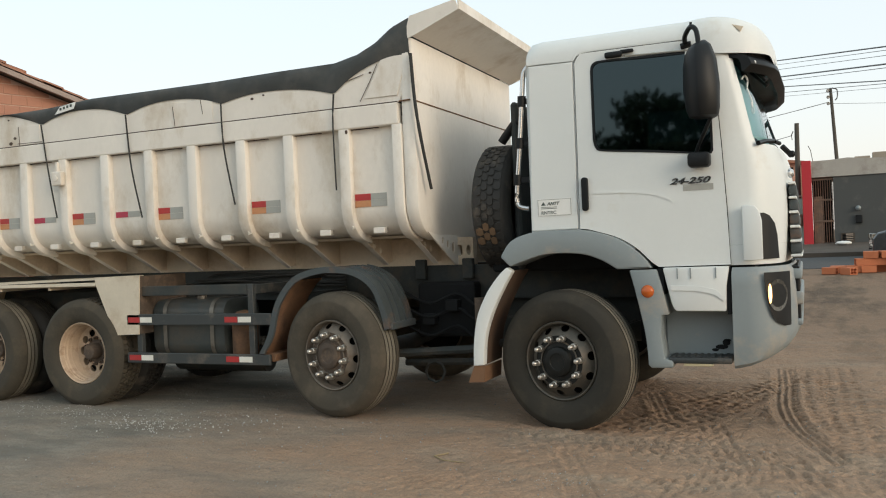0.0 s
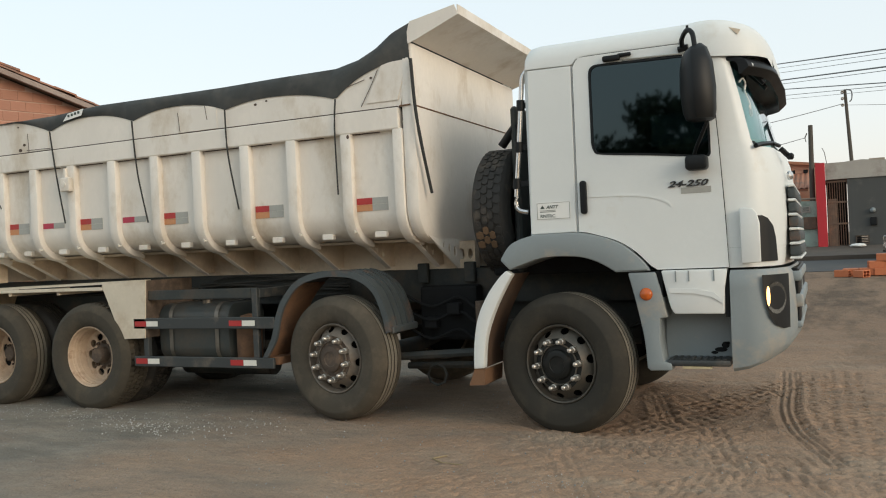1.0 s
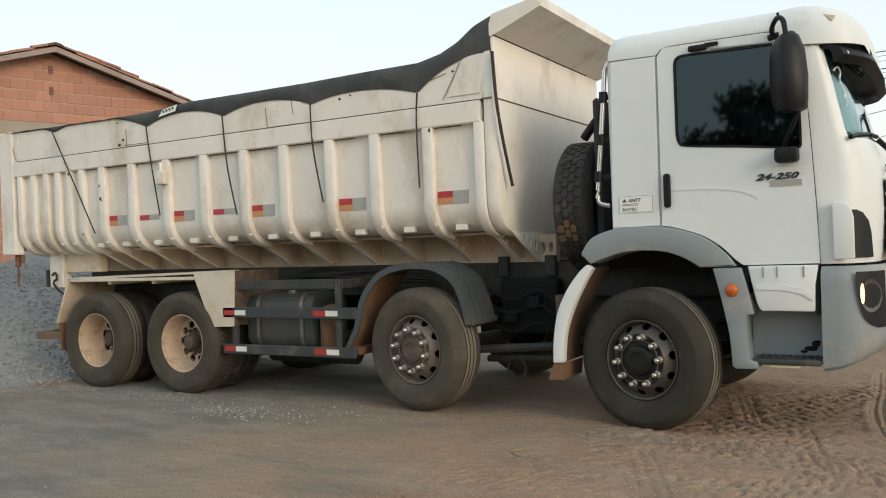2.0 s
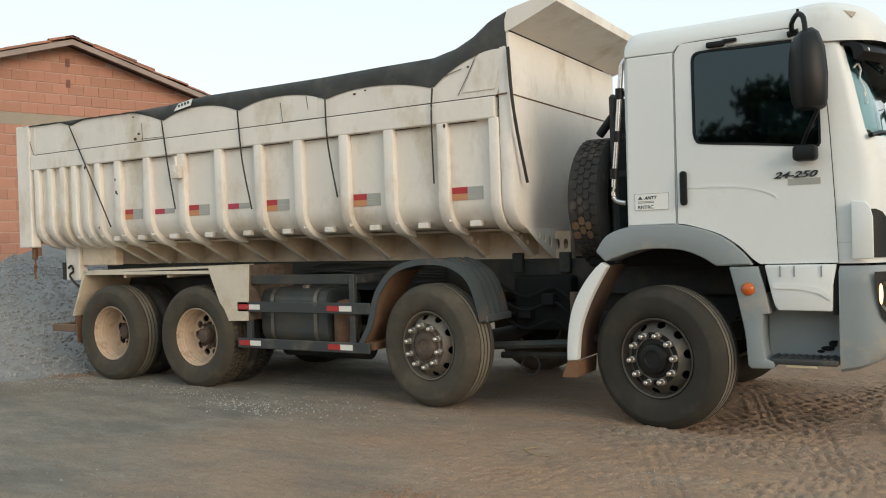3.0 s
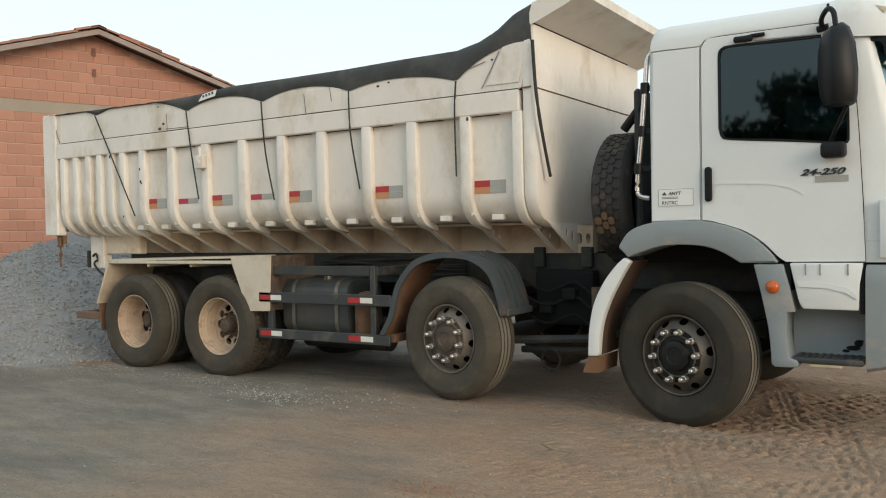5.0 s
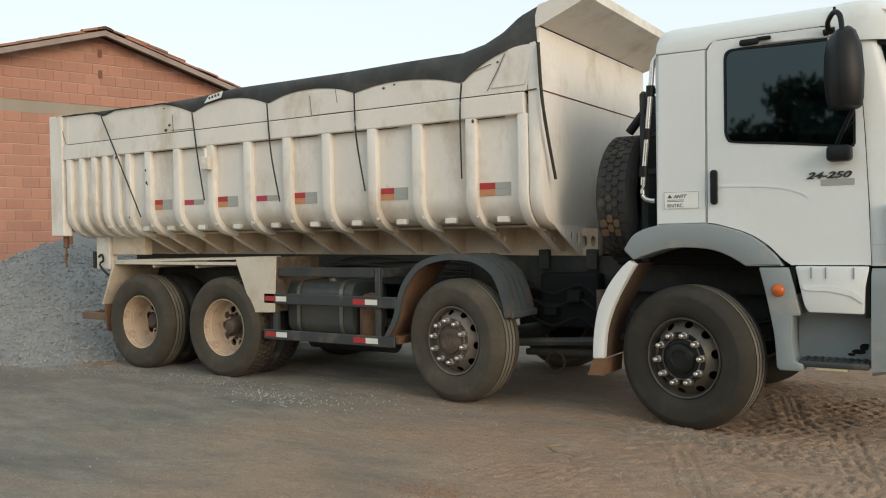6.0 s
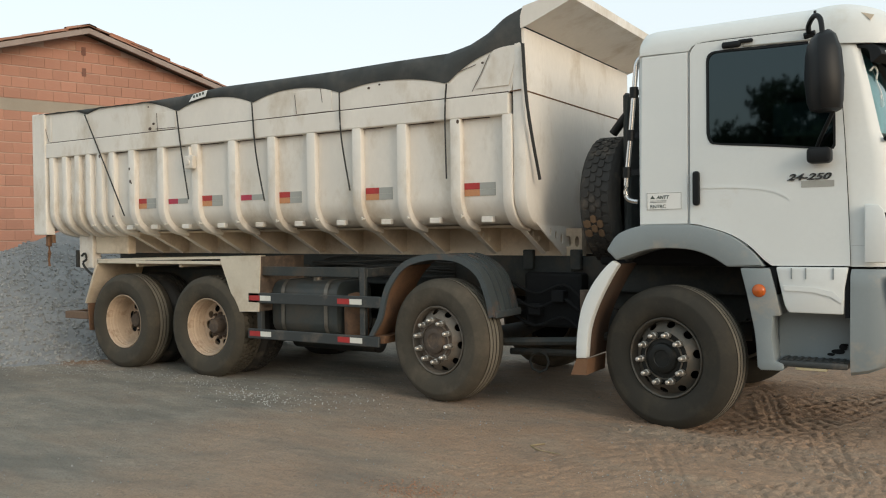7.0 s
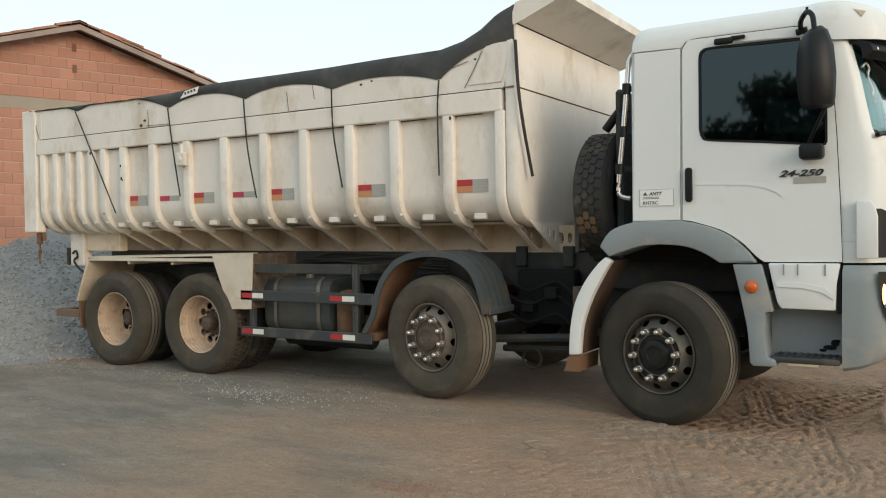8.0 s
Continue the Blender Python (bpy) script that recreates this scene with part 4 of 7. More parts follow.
def build_car():
    """A black hatchback parked at the kerb; only its nose comes into view."""
    x0, y0, z0 = 3.2, 17.3, float(lie(0, 18.0)) + 0.012
    car = thing("parked_car", (x0 + 1.9, y0 + 0.8, z0), "black hatchback car parked on the street", "car")
    side = [(0.0, 0.28), (0.02, 0.55), (0.12, 0.68), (0.9, 0.86), (1.5, 1.36), (1.9, 1.45), (3.0, 1.42), (3.6, 0.98), (3.78, 0.9), (3.8, 0.3)]
    bm = bmesh.new()
    rings = []
    for y, shrink in ((0.0, 0.05), (0.04, 0.015), (0.16, 0.0), (1.44, 0.0), (1.56, 0.015), (1.6, 0.05)):
        rings.append([(x0 + x, y0 + y + (0.16 * max(0, (z - 0.9)) * (1 if y < 0.8 else -1)), z0 + z - shrink) for x, z in side])
    loft(bm, rings, closed=True, caps=True)
    part("body", bm, M_CARPAINT, car, smooth=35)
    for x in (0.68, 3.1):
        for y in (-0.01, 1.41):
            bm = bmesh.new()
            lathe(bm, [(0.18, 0.0), (0.28, 0.0), (0.30, 0.03), (0.30, 0.17), (0.28, 0.2), (0.18, 0.2)], 28, (x0 + x, y0 + y, z0 + 0.30))
            w = part("wheel", bm, M_RUBBER2, car, smooth=40)
            bm = bmesh.new()
            lathe(bm, [(0.001, 0.03), (0.06, 0.02), (0.17, 0.03), (0.179, 0.01), (0.179, 0.15), (0.001, 0.15)], 20, (x0 + x, y0 + y, z0 + 0.30), closed=False)
            part("rim", bm, M_RIMF, w, smooth=30)
    bm = bmesh.new()
    plate(bm, [(x0 + 1.08, z0 + 0.93), (x0 + 1.55, z0 + 1.33), (x0 + 2.9, z0 + 1.36), (x0 + 3.3, z0 + 0.95)], y0 - 0.006, y0 + 0.02, "y")
    part("side_window", bm, M_TINT, car)
    for y in (0.12, 1.2):
        bm = bmesh.new()
        box(bm, (x0 - 0.005, y0 + y, z0 + 0.52), (x0 + 0.1, y0 + y + 0.28, z0 + 0.66), 0.02)
        part("headlight", bm, M_REFLECTOR, car)


def build_trees():
    """Trees across the way, seen only as mirrored in the side window."""
    rng = random.Random(21)
    for tx, ty, high, wide in ((-6.2, -26, 5.6, 2.3), (-3.4, -25, 6.6, 2.4), (-0.6, -27, 6.3, 2.6), (2.6, -26, 7.0, 2.6), (-9.5, -28, 5.0, 2.4), (6.0, -28, 6.2, 2.6),
                               (-4.8, -24, 4.0, 2.4), (-2.0, -24, 4.4, 2.4), (0.9, -24, 4.2, 2.6), (4.2, -25, 4.4, 2.4), (-7.6, -25, 3.8, 2.4)):
        g = float(ground_height(tx, ty))
        tree = thing("broadleaf_tree", (tx, ty, g), "dark green broadleaf tree with a loose crown", "tree", group="trees across the way")
        bm = bmesh.new()
        tube(bm, [(tx, ty, g - 0.1), (tx + 0.08, ty, g + high * 0.3), (tx - 0.05, ty + 0.1, g + high * 0.62)], [0.2, 0.15, 0.07], 9)
        for k in range(7):
            a, z = rng.uniform(0, 6.28), high * rng.uniform(0.3, 0.55)
            tip = (tx + math.cos(a) * wide * 0.75, ty + math.sin(a) * wide * 0.75, g + z + high * 0.25)
            tube(bm, [(tx + 0.04, ty, g + z), (tx + math.cos(a) * wide * 0.35, ty + math.sin(a) * wide * 0.35, g + z + high * 0.12), tip], [0.07, 0.045, 0.015], 6)
        part("trunk", bm, M_BARK, tree, smooth=50)
        verts, faces = [], []
        clumps = [(rng.gauss(0, 0.45) * wide, rng.gauss(0, 0.45) * wide, rng.uniform(0.25, 0.95) * high, rng.uniform(0.45, 0.9)) for _ in range(44)]
        for cx, cy, cz, r in clumps:
            for _ in range(120):
                d = Vector((rng.gauss(0, 1), rng.gauss(0, 1), rng.gauss(0, 0.8))).normalized() * r * rng.uniform(0.4, 1.0)
                p = Vector((cx, cy, cz)) + d
                q = Euler((rng.uniform(0, 6), rng.uniform(0, 6), rng.uniform(0, 6))).to_matrix()
                o, s = len(verts), rng.uniform(0.11, 0.2)
                verts += [tuple(p + q @ Vector(v) * s) for v in ((-1, 0, 0), (0, -0.45, 0.1), (1, 0, 0), (0, 0.45, 0.1))]
                faces.append((o, o + 1, o + 2, o + 3))
        me = bpy.data.meshes.new("crown")
        me.from_pydata(verts, [], faces)
        me.materials.append(M_LEAF)
        ob = new("crown", me)
        ob.parent = tree


# ---- the truck ----
FAR = 2.46
truck = thing("dump_truck", (-3.0, 1.23, 0.0), "white four-axle dump truck with cream steel tipper body", "truck")


def tyre_profile(blocks=False):
    outer = [(0.294, 0.035), (0.308, 0.006), (0.330, -0.014), (0.368, -0.029), (0.410, -0.036), (0.448, -0.0345), (0.457, -0.0355), (0.466, -0.0325), (0.496, -0.016), (0.517, 0.004), (0.528, 0.026)]
    tread = []
    if blocks:
        tread = [(0.519, 0.05), (0.519, 0.23)]
    else:
        for y in (0.075, 0.118, 0.162, 0.205):
            tread += [(0.535, y - 0.006), (0.520, y - 0.004), (0.520, y + 0.004), (0.535, y + 0.006)]
    inner = [(r, 0.28 - y) for r, y in outer[::-1]]
    return outer, tread, inner


def build_tyre(bm, seg=72):
    o, t, i = tyre_profile()
    lathe(bm, o + t + i, seg)
    for f in bm.faces:
        c = f.calc_center_median()
        f.material_index = 1 if math.hypot(c.x, c.z) > 0.531 else 0
    return bm


def build_lug_tyre(bm, seg=60):
    """A drive tyre: body with four rows of tread blocks."""
    o, t, i = tyre_profile(True)
    lathe(bm, o + t + i, 64)
    return bm


def build_blocks(bm, seg=60, w=0.0345):
    for k in range(seg):
        a = 2 * math.pi * k / seg
        for row, (y0, y1) in enumerate(((0.018, 0.072), (0.082, 0.134), (0.146, 0.198), (0.208, 0.262))):
            b = a + (row % 2) * math.pi / seg
            low = 0.506 if row in (0, 3) else 0.517
            vs = []
            for r in (low, 0.535):
                for ang, y in ((-w, y0), (w, y0), (w, y1), (-w, y1)):
                    rr = r - (0.008 if r > 0.515 and ((row == 0 and y == y0) or (row == 3 and y == y1)) else 0)
                    vs.append(bm.verts.new((rr * math.cos(b + ang), y, rr * math.sin(b + ang))))
            for f in ((4, 5, 6, 7), (0, 1, 5, 4), (1, 2, 6, 5), (2, 3, 7, 6), (3, 0, 4, 7)):
                bm.faces.new([vs[q] for q in f])
    return bm


def holed_disc(bm, r_out, r_in, y0, y1, count, r_at, rx, rz, turn=0.0):
    ring = lambda r, n: [(r * math.cos(2 * math.pi * k / n), r * math.sin(2 * math.pi * k / n)) for k in range(n)]
    holes = [ring(r_in, 32)]
    for k in range(count):
        a = 2 * math.pi * (k + turn) / count
        holes.append([(r_at * math.cos(a) + rx * math.cos(t) * math.cos(a) - rz * math.sin(t) * math.sin(a),
                       r_at * math.sin(a) + rx * math.cos(t) * math.sin(a) + rz * math.sin(t) * math.cos(a)) for t in [2 * math.pi * q / 12 for q in range(12)]])
    return plate(bm, ring(r_out, 48), y0, y1, "y", holes=holes)


def local_part(name, bm, material, parent, label="", smooth=0.0, kind=""):
    ob = new(name, mesh_of(name, bm, material, smooth))
    ob.parent = parent
    return tagged(ob, label, kind=kind)


def steer_wheel(rubber, rim, hub, label):
    """A steered wheel: outer face at y = 0, axle along y, centre at the origin."""
    bm = bmesh.new()
    holed_disc(bm, 0.275, 0.196, 0.070, 0.080, 10, 0.246, 0.023, 0.034, 0.3)
    for v in bm.verts:
        v.co.y -= 0.085 * (0.275 - math.hypot(v.co.x, v.co.z)) / 0.079
    lathe(bm, [(0.300, 0.03), (0.300, 0.008), (0.294, 0.002), (0.285, 0.008), (0.279, 0.045), (0.272, 0.062), (0.272, 0.25), (0.296, 0.255)], 56)
    w = new("steered_wheel", mesh_of("steered_wheel", bm, rim, 35))
    w.parent = truck
    tagged(w, label)
    bm = build_tyre(bmesh.new())
    local_part("tyre", bm, (rubber, M_TREAD), w, "worn dusty black tyre with straight grooves", 40)
    bm = bmesh.new()
    lathe(bm, [(0.001, -0.040), (0.060, -0.042), (0.064, -0.047), (0.088, -0.047), (0.108, -0.038), (0.116, -0.015), (0.144, -0.012), (0.150, 0.010), (0.001, 0.012)], 36, closed=False)
    lathe(bm, [(0.206, 0.005), (0.200, -0.008), (0.120, -0.008), (0.120, 0.045), (0.206, 0.045)], 48)
    local_part("hub", bm, hub, w, smooth=35)
    bm = bmesh.new()
    lathe(bm, [(0.156, -0.020), (0.156, -0.006), (0.148, -0.006), (0.148, -0.020)], 36)
    local_part("hub_ring", bm, rim, w)
    bm = bmesh.new()
    lathe(bm, [(0.275, 0.16), (0.001, 0.16)], 32, closed=False)
    local_part("brake_drum", bm, M_DARKIN, w)
    bm = bmesh.new()
    lathe(bm, [(0.001, -0.096), (0.013, -0.094), (0.0190, -0.086), (0.0200, -0.046), (0.0245, -0.042), (0.0255, -0.006), (0.001, -0.005)], 12, closed=False)
    cap = mesh_of("nut_cap", bm, M_NUTCAP, 40)
    for k in range(10):
        a = 2 * math.pi * (k + 0.15) / 10
        ob = new("nut_cap", cap)
        ob.parent = w
        ob.location = (0.178 * math.cos(a), 0, 0.178 * math.sin(a))
    return w


def dual_wheel(name="rear_wheel", lug=False, hub_dark=True):
    """Outer wheel of a rear pair with a deep dish, and its twin behind it."""
    sink = 0.0 if lug else 0.072
    bm = bmesh.new()
    lathe(bm, [(0.302, 0.04), (0.302, 0.012), (0.296, 0.004), (0.288, 0.010), (0.285, 0.05), (0.279, 0.056), (0.283, 0.062), (0.280, 0.078), (0.271, 0.086), (0.269, 0.12), (0.264, 0.125), (0.262, 0.19 + sink), (0.252, 0.205 + sink), (0.252, 0.30), (0.296, 0.302)], 56)
    holed_disc(bm, 0.256, 0.10, 0.200 + sink, 0.212 + sink, 8 if not lug else 10, 0.185, 0.036 if lug else 0.046, 0.042 if lug else 0.054)
    w = new(name, mesh_of(name, bm, M_RIMR, 35))
    w.parent = truck
    tagged(w, "twin rear wheel with deep beige steel rim")
    bm = build_lug_tyre(bmesh.new()) if lug else build_tyre(bmesh.new())
    local_part("tyre", bm, (M_RUBBER, M_TREAD), w, "dusty drive tyre with block tread" if lug else "worn dusty black tyre with straight grooves", 40)
    bm = build_lug_tyre(bmesh.new()) if lug else build_tyre(bmesh.new())
    bmesh.ops.translate(bm, verts=bm.verts, vec=(0, 0.362, 0))
    local_part("inner_tyre", bm, (M_RUBBER2, M_RUBBER2), w, smooth=40)
    if lug:
        bm = build_blocks(bmesh.new())
        local_part("tread_pattern", bm, M_RUBBER, w, kind="stuff")
        bm = build_blocks(bmesh.new())
        bmesh.ops.translate(bm, verts=bm.verts, vec=(0, 0.362, 0))
        local_part("inner_tread_pattern", bm, M_RUBBER2, w, kind="stuff")
    bm = bmesh.new()
    lathe(bm, [(0.001, 0.09 + sink), (0.065, 0.093 + sink), (0.075, 0.105 + sink), (0.082, 0.19 + sink), (0.118, 0.192 + sink), (0.120, 0.22 + sink), (0.001, 0.22 + sink)], 32, closed=False)
    local_part("hub", bm, M_HUBR, w, smooth=35)
    bm = bmesh.new()
    lathe(bm, [(0.250, 0.298), (0.001, 0.298)], 32, closed=False)
    local_part("brake_drum", bm, M_DARKIN, w)
    bm = bmesh.new()
    lathe(bm, [(0.001, 0.155), (0.011, 0.155), (0.012, 0.178), (0.018, 0.18), (0.019, 0.202), (0.001, 0.203)], 10, closed=False)
    nut = mesh_of("wheel_nut", bm, M_HUBR, 40)
    for k in range(10):
        a = 2 * math.pi * (k + 0.4) / 10
        ob = new("wheel_nut", nut)
        ob.parent = w
        ob.location = (0.128 * math.cos(a), sink, 0.128 * math.sin(a))
    return w


def build_wheels():
    o = Vector(truck.location)
    near = lambda x, y, z, rz, ry: pose(x - o.x, y - o.y, z, 0, ry, rz)
    f = steer_wheel(M_RUBBERF, M_RIMF, M_HUB, "steered wheel with dark tyre, black hub and chrome nut caps")
    d = steer_wheel(M_RUBBERD, M_RIMD, M_HUBR, "steered wheel with dust-covered tyre and pale rim")
    f.matrix_basis = pose(-0.012 - o.x, 0.14 - o.y, 0.512, 0, 0, STEER1) @ pose(0, -0.14, 0)
    d.matrix_basis = pose(-2.015 - o.x, 0.14 - o.y, 0.530, 0, 0, STEER2) @ pose(0, -0.14, 0, 0, 17, 0)
    copy_thing(f, near(0.0, FAR, 0.512, 180, 0))
    copy_thing(d, near(-2.015, FAR, 0.525, 180, 0))
    r = dual_wheel("drive_wheel", lug=True)
    r.matrix_basis = near(-4.875, 0.0, 0.512, 0, 0)
    copy_thing(r, near(-4.875, FAR, 0.512, 180, 9))
    r = dual_wheel("rear_wheel", lug=False)
    r.matrix_basis = near(-6.225, 0.0, 0.512, 0, 12)
    copy_thing(r, near(-6.225, FAR, 0.512, 180, 9))


STEER1, STEER2 = -13.5, -10.5
build_wheels()


def mirrored(y0, y1):
    return FAR - y1, FAR - y0


def build_chassis():
    for y in (0.80, 1.58):
        bm = bmesh.new()
        plate(bm, [(-7.3, 0.98), (1.1, 0.93), (1.1, 1.20), (-0.9, 1.238), (-7.3, 1.266)], y, y + 0.08, "y")
        part("chassis_rail", bm, M_BLACK, truck, "black painted chassis rail")
    for x in (-7.1, -5.5, -3.9, -2.9, -1.3, -0.5, 0.8):
        bm = bmesh.new()
        box(bm, (x - 0.05, 0.881, 0.99), (x + 0.05, 1.579, 1.17), 0.01)
        part("cross_member", bm, M_BLACK, truck)
    for x, z in ((0.0, 0.512), (-2.005, 0.525), (-4.875, 0.512), (-6.225, 0.512)):
        bm = bmesh.new()
        tube(bm, [(x, 0.30, z - 0.02), (x, 0.8, z - 0.05), (x, 1.23, z - 0.06), (x, 1.66, z - 0.05), (x, 2.16, z - 0.02)], [0.06, 0.075, 0.09, 0.075, 0.06], 12)
        if x < -4:
            lathe(bm, [(0.001, -0.22), (0.16, -0.14), (0.21, 0.0), (0.16, 0.14), (0.001, 0.22)], 20, (x, 1.23, z), closed=False)
        part("axle", bm, M_BLACK, truck, smooth=40)
    for x in (0.0, -2.005, -5.55):
        for y in (0.70, 1.66):
            bm = bmesh.new()
            for k in range(5):
                reach = 0.72 - 0.11 * k
                pts = [(x - reach, 0.80 - 0.015 * k), (x, 0.64 - 0.015 * k), (x + reach, 0.80 - 0.015 * k), (x + reach, 0.787 - 0.015 * k), (x, 0.627 - 0.015 * k), (x - reach, 0.787 - 0.015 * k)]
                plate(bm, pts, y, y + 0.08, "y")
            part("leaf_spring", bm, M_BLACK, truck)
    # under the cab and behind it: engine block, gearbox, battery and air tanks, hoses
    bm = bmesh.new()
    box(bm, (-0.9, 0.93, 0.55), (1.0, 1.53, 1.5), 0.05, 2)
    part("engine", bm, M_BLACK, truck)
    bm = bmesh.new()
    tube(bm, [(-6.2, 1.23, 0.62), (-0.9, 1.23, 0.8)], 0.07, 12)
    part("drive_shaft", bm, M_BLACK, truck, smooth=40)
    # added far-side boxes: they block the bright ground seen through under the chassis
    for x0, x1, z0, z1, nm in ((-4.15, -2.75, 0.48, 1.06, "tool_box"), (-1.62, -0.95, 0.5, 1.1, "air_box")):
        bm = bmesh.new()
        box(bm, (x0, 1.72, z0), (x1, 2.30, z1), 0.04, 2)
        part(nm, bm, M_BLACK, truck)
    bm = bmesh.new()
    box(bm, (-6.75, 0.66, 0.72), (-4.30, 0.74, 1.10), 0.02)
    part("tandem_beam", bm, M_BLACK, truck)
    bm = bmesh.new()
    plate(bm, [(-6.7, 1.16), (-4.1, 1.2), (-4.1, 0.7), (-4.13, 0.7), (-4.14, 1.15), (-6.66, 1.12), (-6.9, 0.6), (-6.93, 0.6)], 1.80, FAR, "y")
    part("mudguard", bm, M_BEDLOW, truck)
    bm = bmesh.new()
    box(bm, (-1.50, 0.62, 0.62), (-0.95, 0.79, 1.10), 0.03, 2)
    part("battery_box", bm, M_DARKIN, truck)
    for z, y, m in ((0.98, 0.58, M_DARKIN), (0.86, 0.56, M_DARKIN), (0.70, 0.57, M_DARKIN)):
        bm = bmesh.new()
        tube(bm, bend([(-1.62, y, z + 0.05), (-1.35, y - 0.04, z - 0.06), (-1.1, y, z + 0.02), (-0.88, y - 0.05, z - 0.09), (-0.7, y, z + 0.04)], 4), 0.013, 7)
        part("air_hose", bm, m, truck, smooth=50)
    for x, z in ((-1.36, 0.78), (-1.14, 0.90)):
        bm = bmesh.new()
        box(bm, (x - 0.06, 0.52, z - 0.05), (x + 0.06, 0.617, z + 0.05), 0.012, 2)
        part("air_valve", bm, M_DARKIN, truck)
    bm = bmesh.new()
    tube(bm, [(-0.78, 0.30, 0.98), (-0.78, 0.30, 0.72)], 0.05, 12)
    box(bm, (-0.80, 0.3, 0.9), (-0.76, 0.8, 0.94))
    part("air_filter_can", bm, M_HUBR, truck, smooth=40)
    bm = bmesh.new()
    tube(bm, [(-1.7, 0.35, 0.50), (-0.9, 0.35, 0.55), (-0.55, 0.35, 0.62)], 0.035, 8)
    tube(bm, [(-1.6, 0.55, 0.40), (-0.9, 0.55, 0.42)], 0.03, 8)
    part("steering_rod", bm, M_BLACK, truck, smooth=40)
    bm = bmesh.new()
    tube(bm, [(-1.30 + 0.09 * math.cos(t / 8 * 6.283), 0.5, 0.33 + 0.09 * math.sin(t / 8 * 6.283)) for t in range(9)], 0.012, 6)
    part("tow_ring", bm, M_BLACK, truck)
    for x in (-1.52, -1.06):
        bm = bmesh.new()
        box(bm, (x - 0.05, 0.74, 1.12), (x + 0.05, 0.80, 1.30), 0.008)
        part("body_bracket", bm, M_BLACK, truck)
    rng = random.Random(2)
    for k in range(6):
        bm = bmesh.new()
        z = 1.05 + 0.03 * k
        pts = bend([(-4.2 + rng.uniform(0, 0.3), 0.76, z), (-3.6, 0.72, z + rng.uniform(-0.03, 0.05)), (-3.0, 0.74, z + rng.uniform(-0.03, 0.05)), (-2.3, 0.76, z)], 5)
        tube(bm, pts, 0.011, 6)
        part("air_hose", bm, M_STRAP, truck)


build_chassis()


def build_tanks_and_guard():
    # fuel tank: rounded square barrel with straps and cap
    bm = bmesh.new()
    prof = rounded(0.16, 0.47, 0.72, 1.01, 0.13, 6)
    loft(bm, [[(x, y + (0.44 - y) * k, z + (0.74 - z) * k) for y, z in prof] for x, k in ((-4.12, 0.18), (-4.10, 0.02), (-4.07, 0.0), (-3.30, 0.0), (-3.27, 0.02), (-3.25, 0.18))], closed=True, caps=True)
    tank = part("fuel_tank", bm, M_TANK, truck, "dusty dark painted fuel tank with two straps", 40)
    band = rounded(0.15, 0.46, 0.73, 1.02, 0.135, 6)
    for x in (-3.97, -3.42):
        bm = bmesh.new()
        loft(bm, [[(x, y, z) for y, z in band], [(x + 0.045, y, z) for y, z in band]], closed=True)
        part("tank_strap", bm, M_CHROME_DULL, tank, smooth=40)
    bm = bmesh.new()
    lathe(bm, [(0.001, 0.05), (0.055, 0.05), (0.06, 0.03), (0.045, 0.02), (0.045, -0.04), (0.001, -0.04)], 18, closed=False)
    bmesh.ops.transform(bm, matrix=pose(-3.62, 0.30, 1.02, 90, 0, 0), verts=bm.verts)
    part("filler_cap", bm, M_CHROME_DULL, tank, smooth=40)
    bm = bmesh.new()
    lathe(bm, [(0.001, -0.14), (0.08, -0.13), (0.125, -0.09), (0.125, 0.09), (0.08, 0.13), (0.001, 0.14)], 24, closed=False)
    bmesh.ops.transform(bm, matrix=pose(-3.105, 0.26, 0.66, 90, 0, 0) @ Matrix.Diagonal((0.95, 1.75, 0.95, 1)), verts=bm.verts)
    part("air_tank", bm, M_RUST, truck, "rusty brown upright air tank", 40)
    bm = bmesh.new()
    tube(bm, [(-3.3, 0.9, 0.36), (-4.4, 0.9, 0.36)], 0.13, 16)
    part("silencer", bm, M_BLACK, truck, smooth=40)
    guard = part("side_guard", box(bmesh.new(), (-4.275, 0.0, 0.786), (-2.635, 0.035, 0.890), 0.006), M_GUARDRAIL, truck, "dark grey side guard with red and white reflectors")
    bm = bmesh.new()
    box(bm, (-4.285, 0.0, 0.430), (-2.66, 0.035, 0.526), 0.006)
    part("lower_rail", bm, M_GUARDRAIL, guard)
    for x in (-4.16, -2.87):
        bm = bmesh.new()
        box(bm, (x - 0.03, 0.036, 0.44), (x + 0.03, 0.085, 1.15), 0.005)
        box(bm, (x - 0.03, 0.086, 1.06), (x + 0.03, 0.79, 1.14), 0.005)
        part("post", bm, M_GUARDRAIL, guard)
    bm = bmesh.new()
    box(bm, (-4.125, 0.04, 1.06), (-2.905, 0.085, 1.15), 0.004)
    part("upper_stay", bm, M_BLACK, guard)
    for z in (0.812, 0.456):
        for x in (-4.255, -3.13):
            for k, m in enumerate((M_RED, M_WHITE)):
                bm = bmesh.new()
                box(bm, (x + 0.145 * k, -0.004, z), (x + 0.145 * k + 0.140, -0.0005, z + 0.05))
                part("reflector", bm, m, guard)


M_CHROME_DULL = paint("dull_steel", (0.24, 0.22, 0.19), 0.45, metal=0.7, vary=0.2, scale=8, grain=60, bump=0.05, dirt=(0.15, 0.12, 0.09), amount=0.3, dirt_scale=8)
build_tanks_and_guard()


def band_along(bm, outer, inner, y0, y1):
    return plate(bm, outer + inner[::-1], y0, y1, "y")


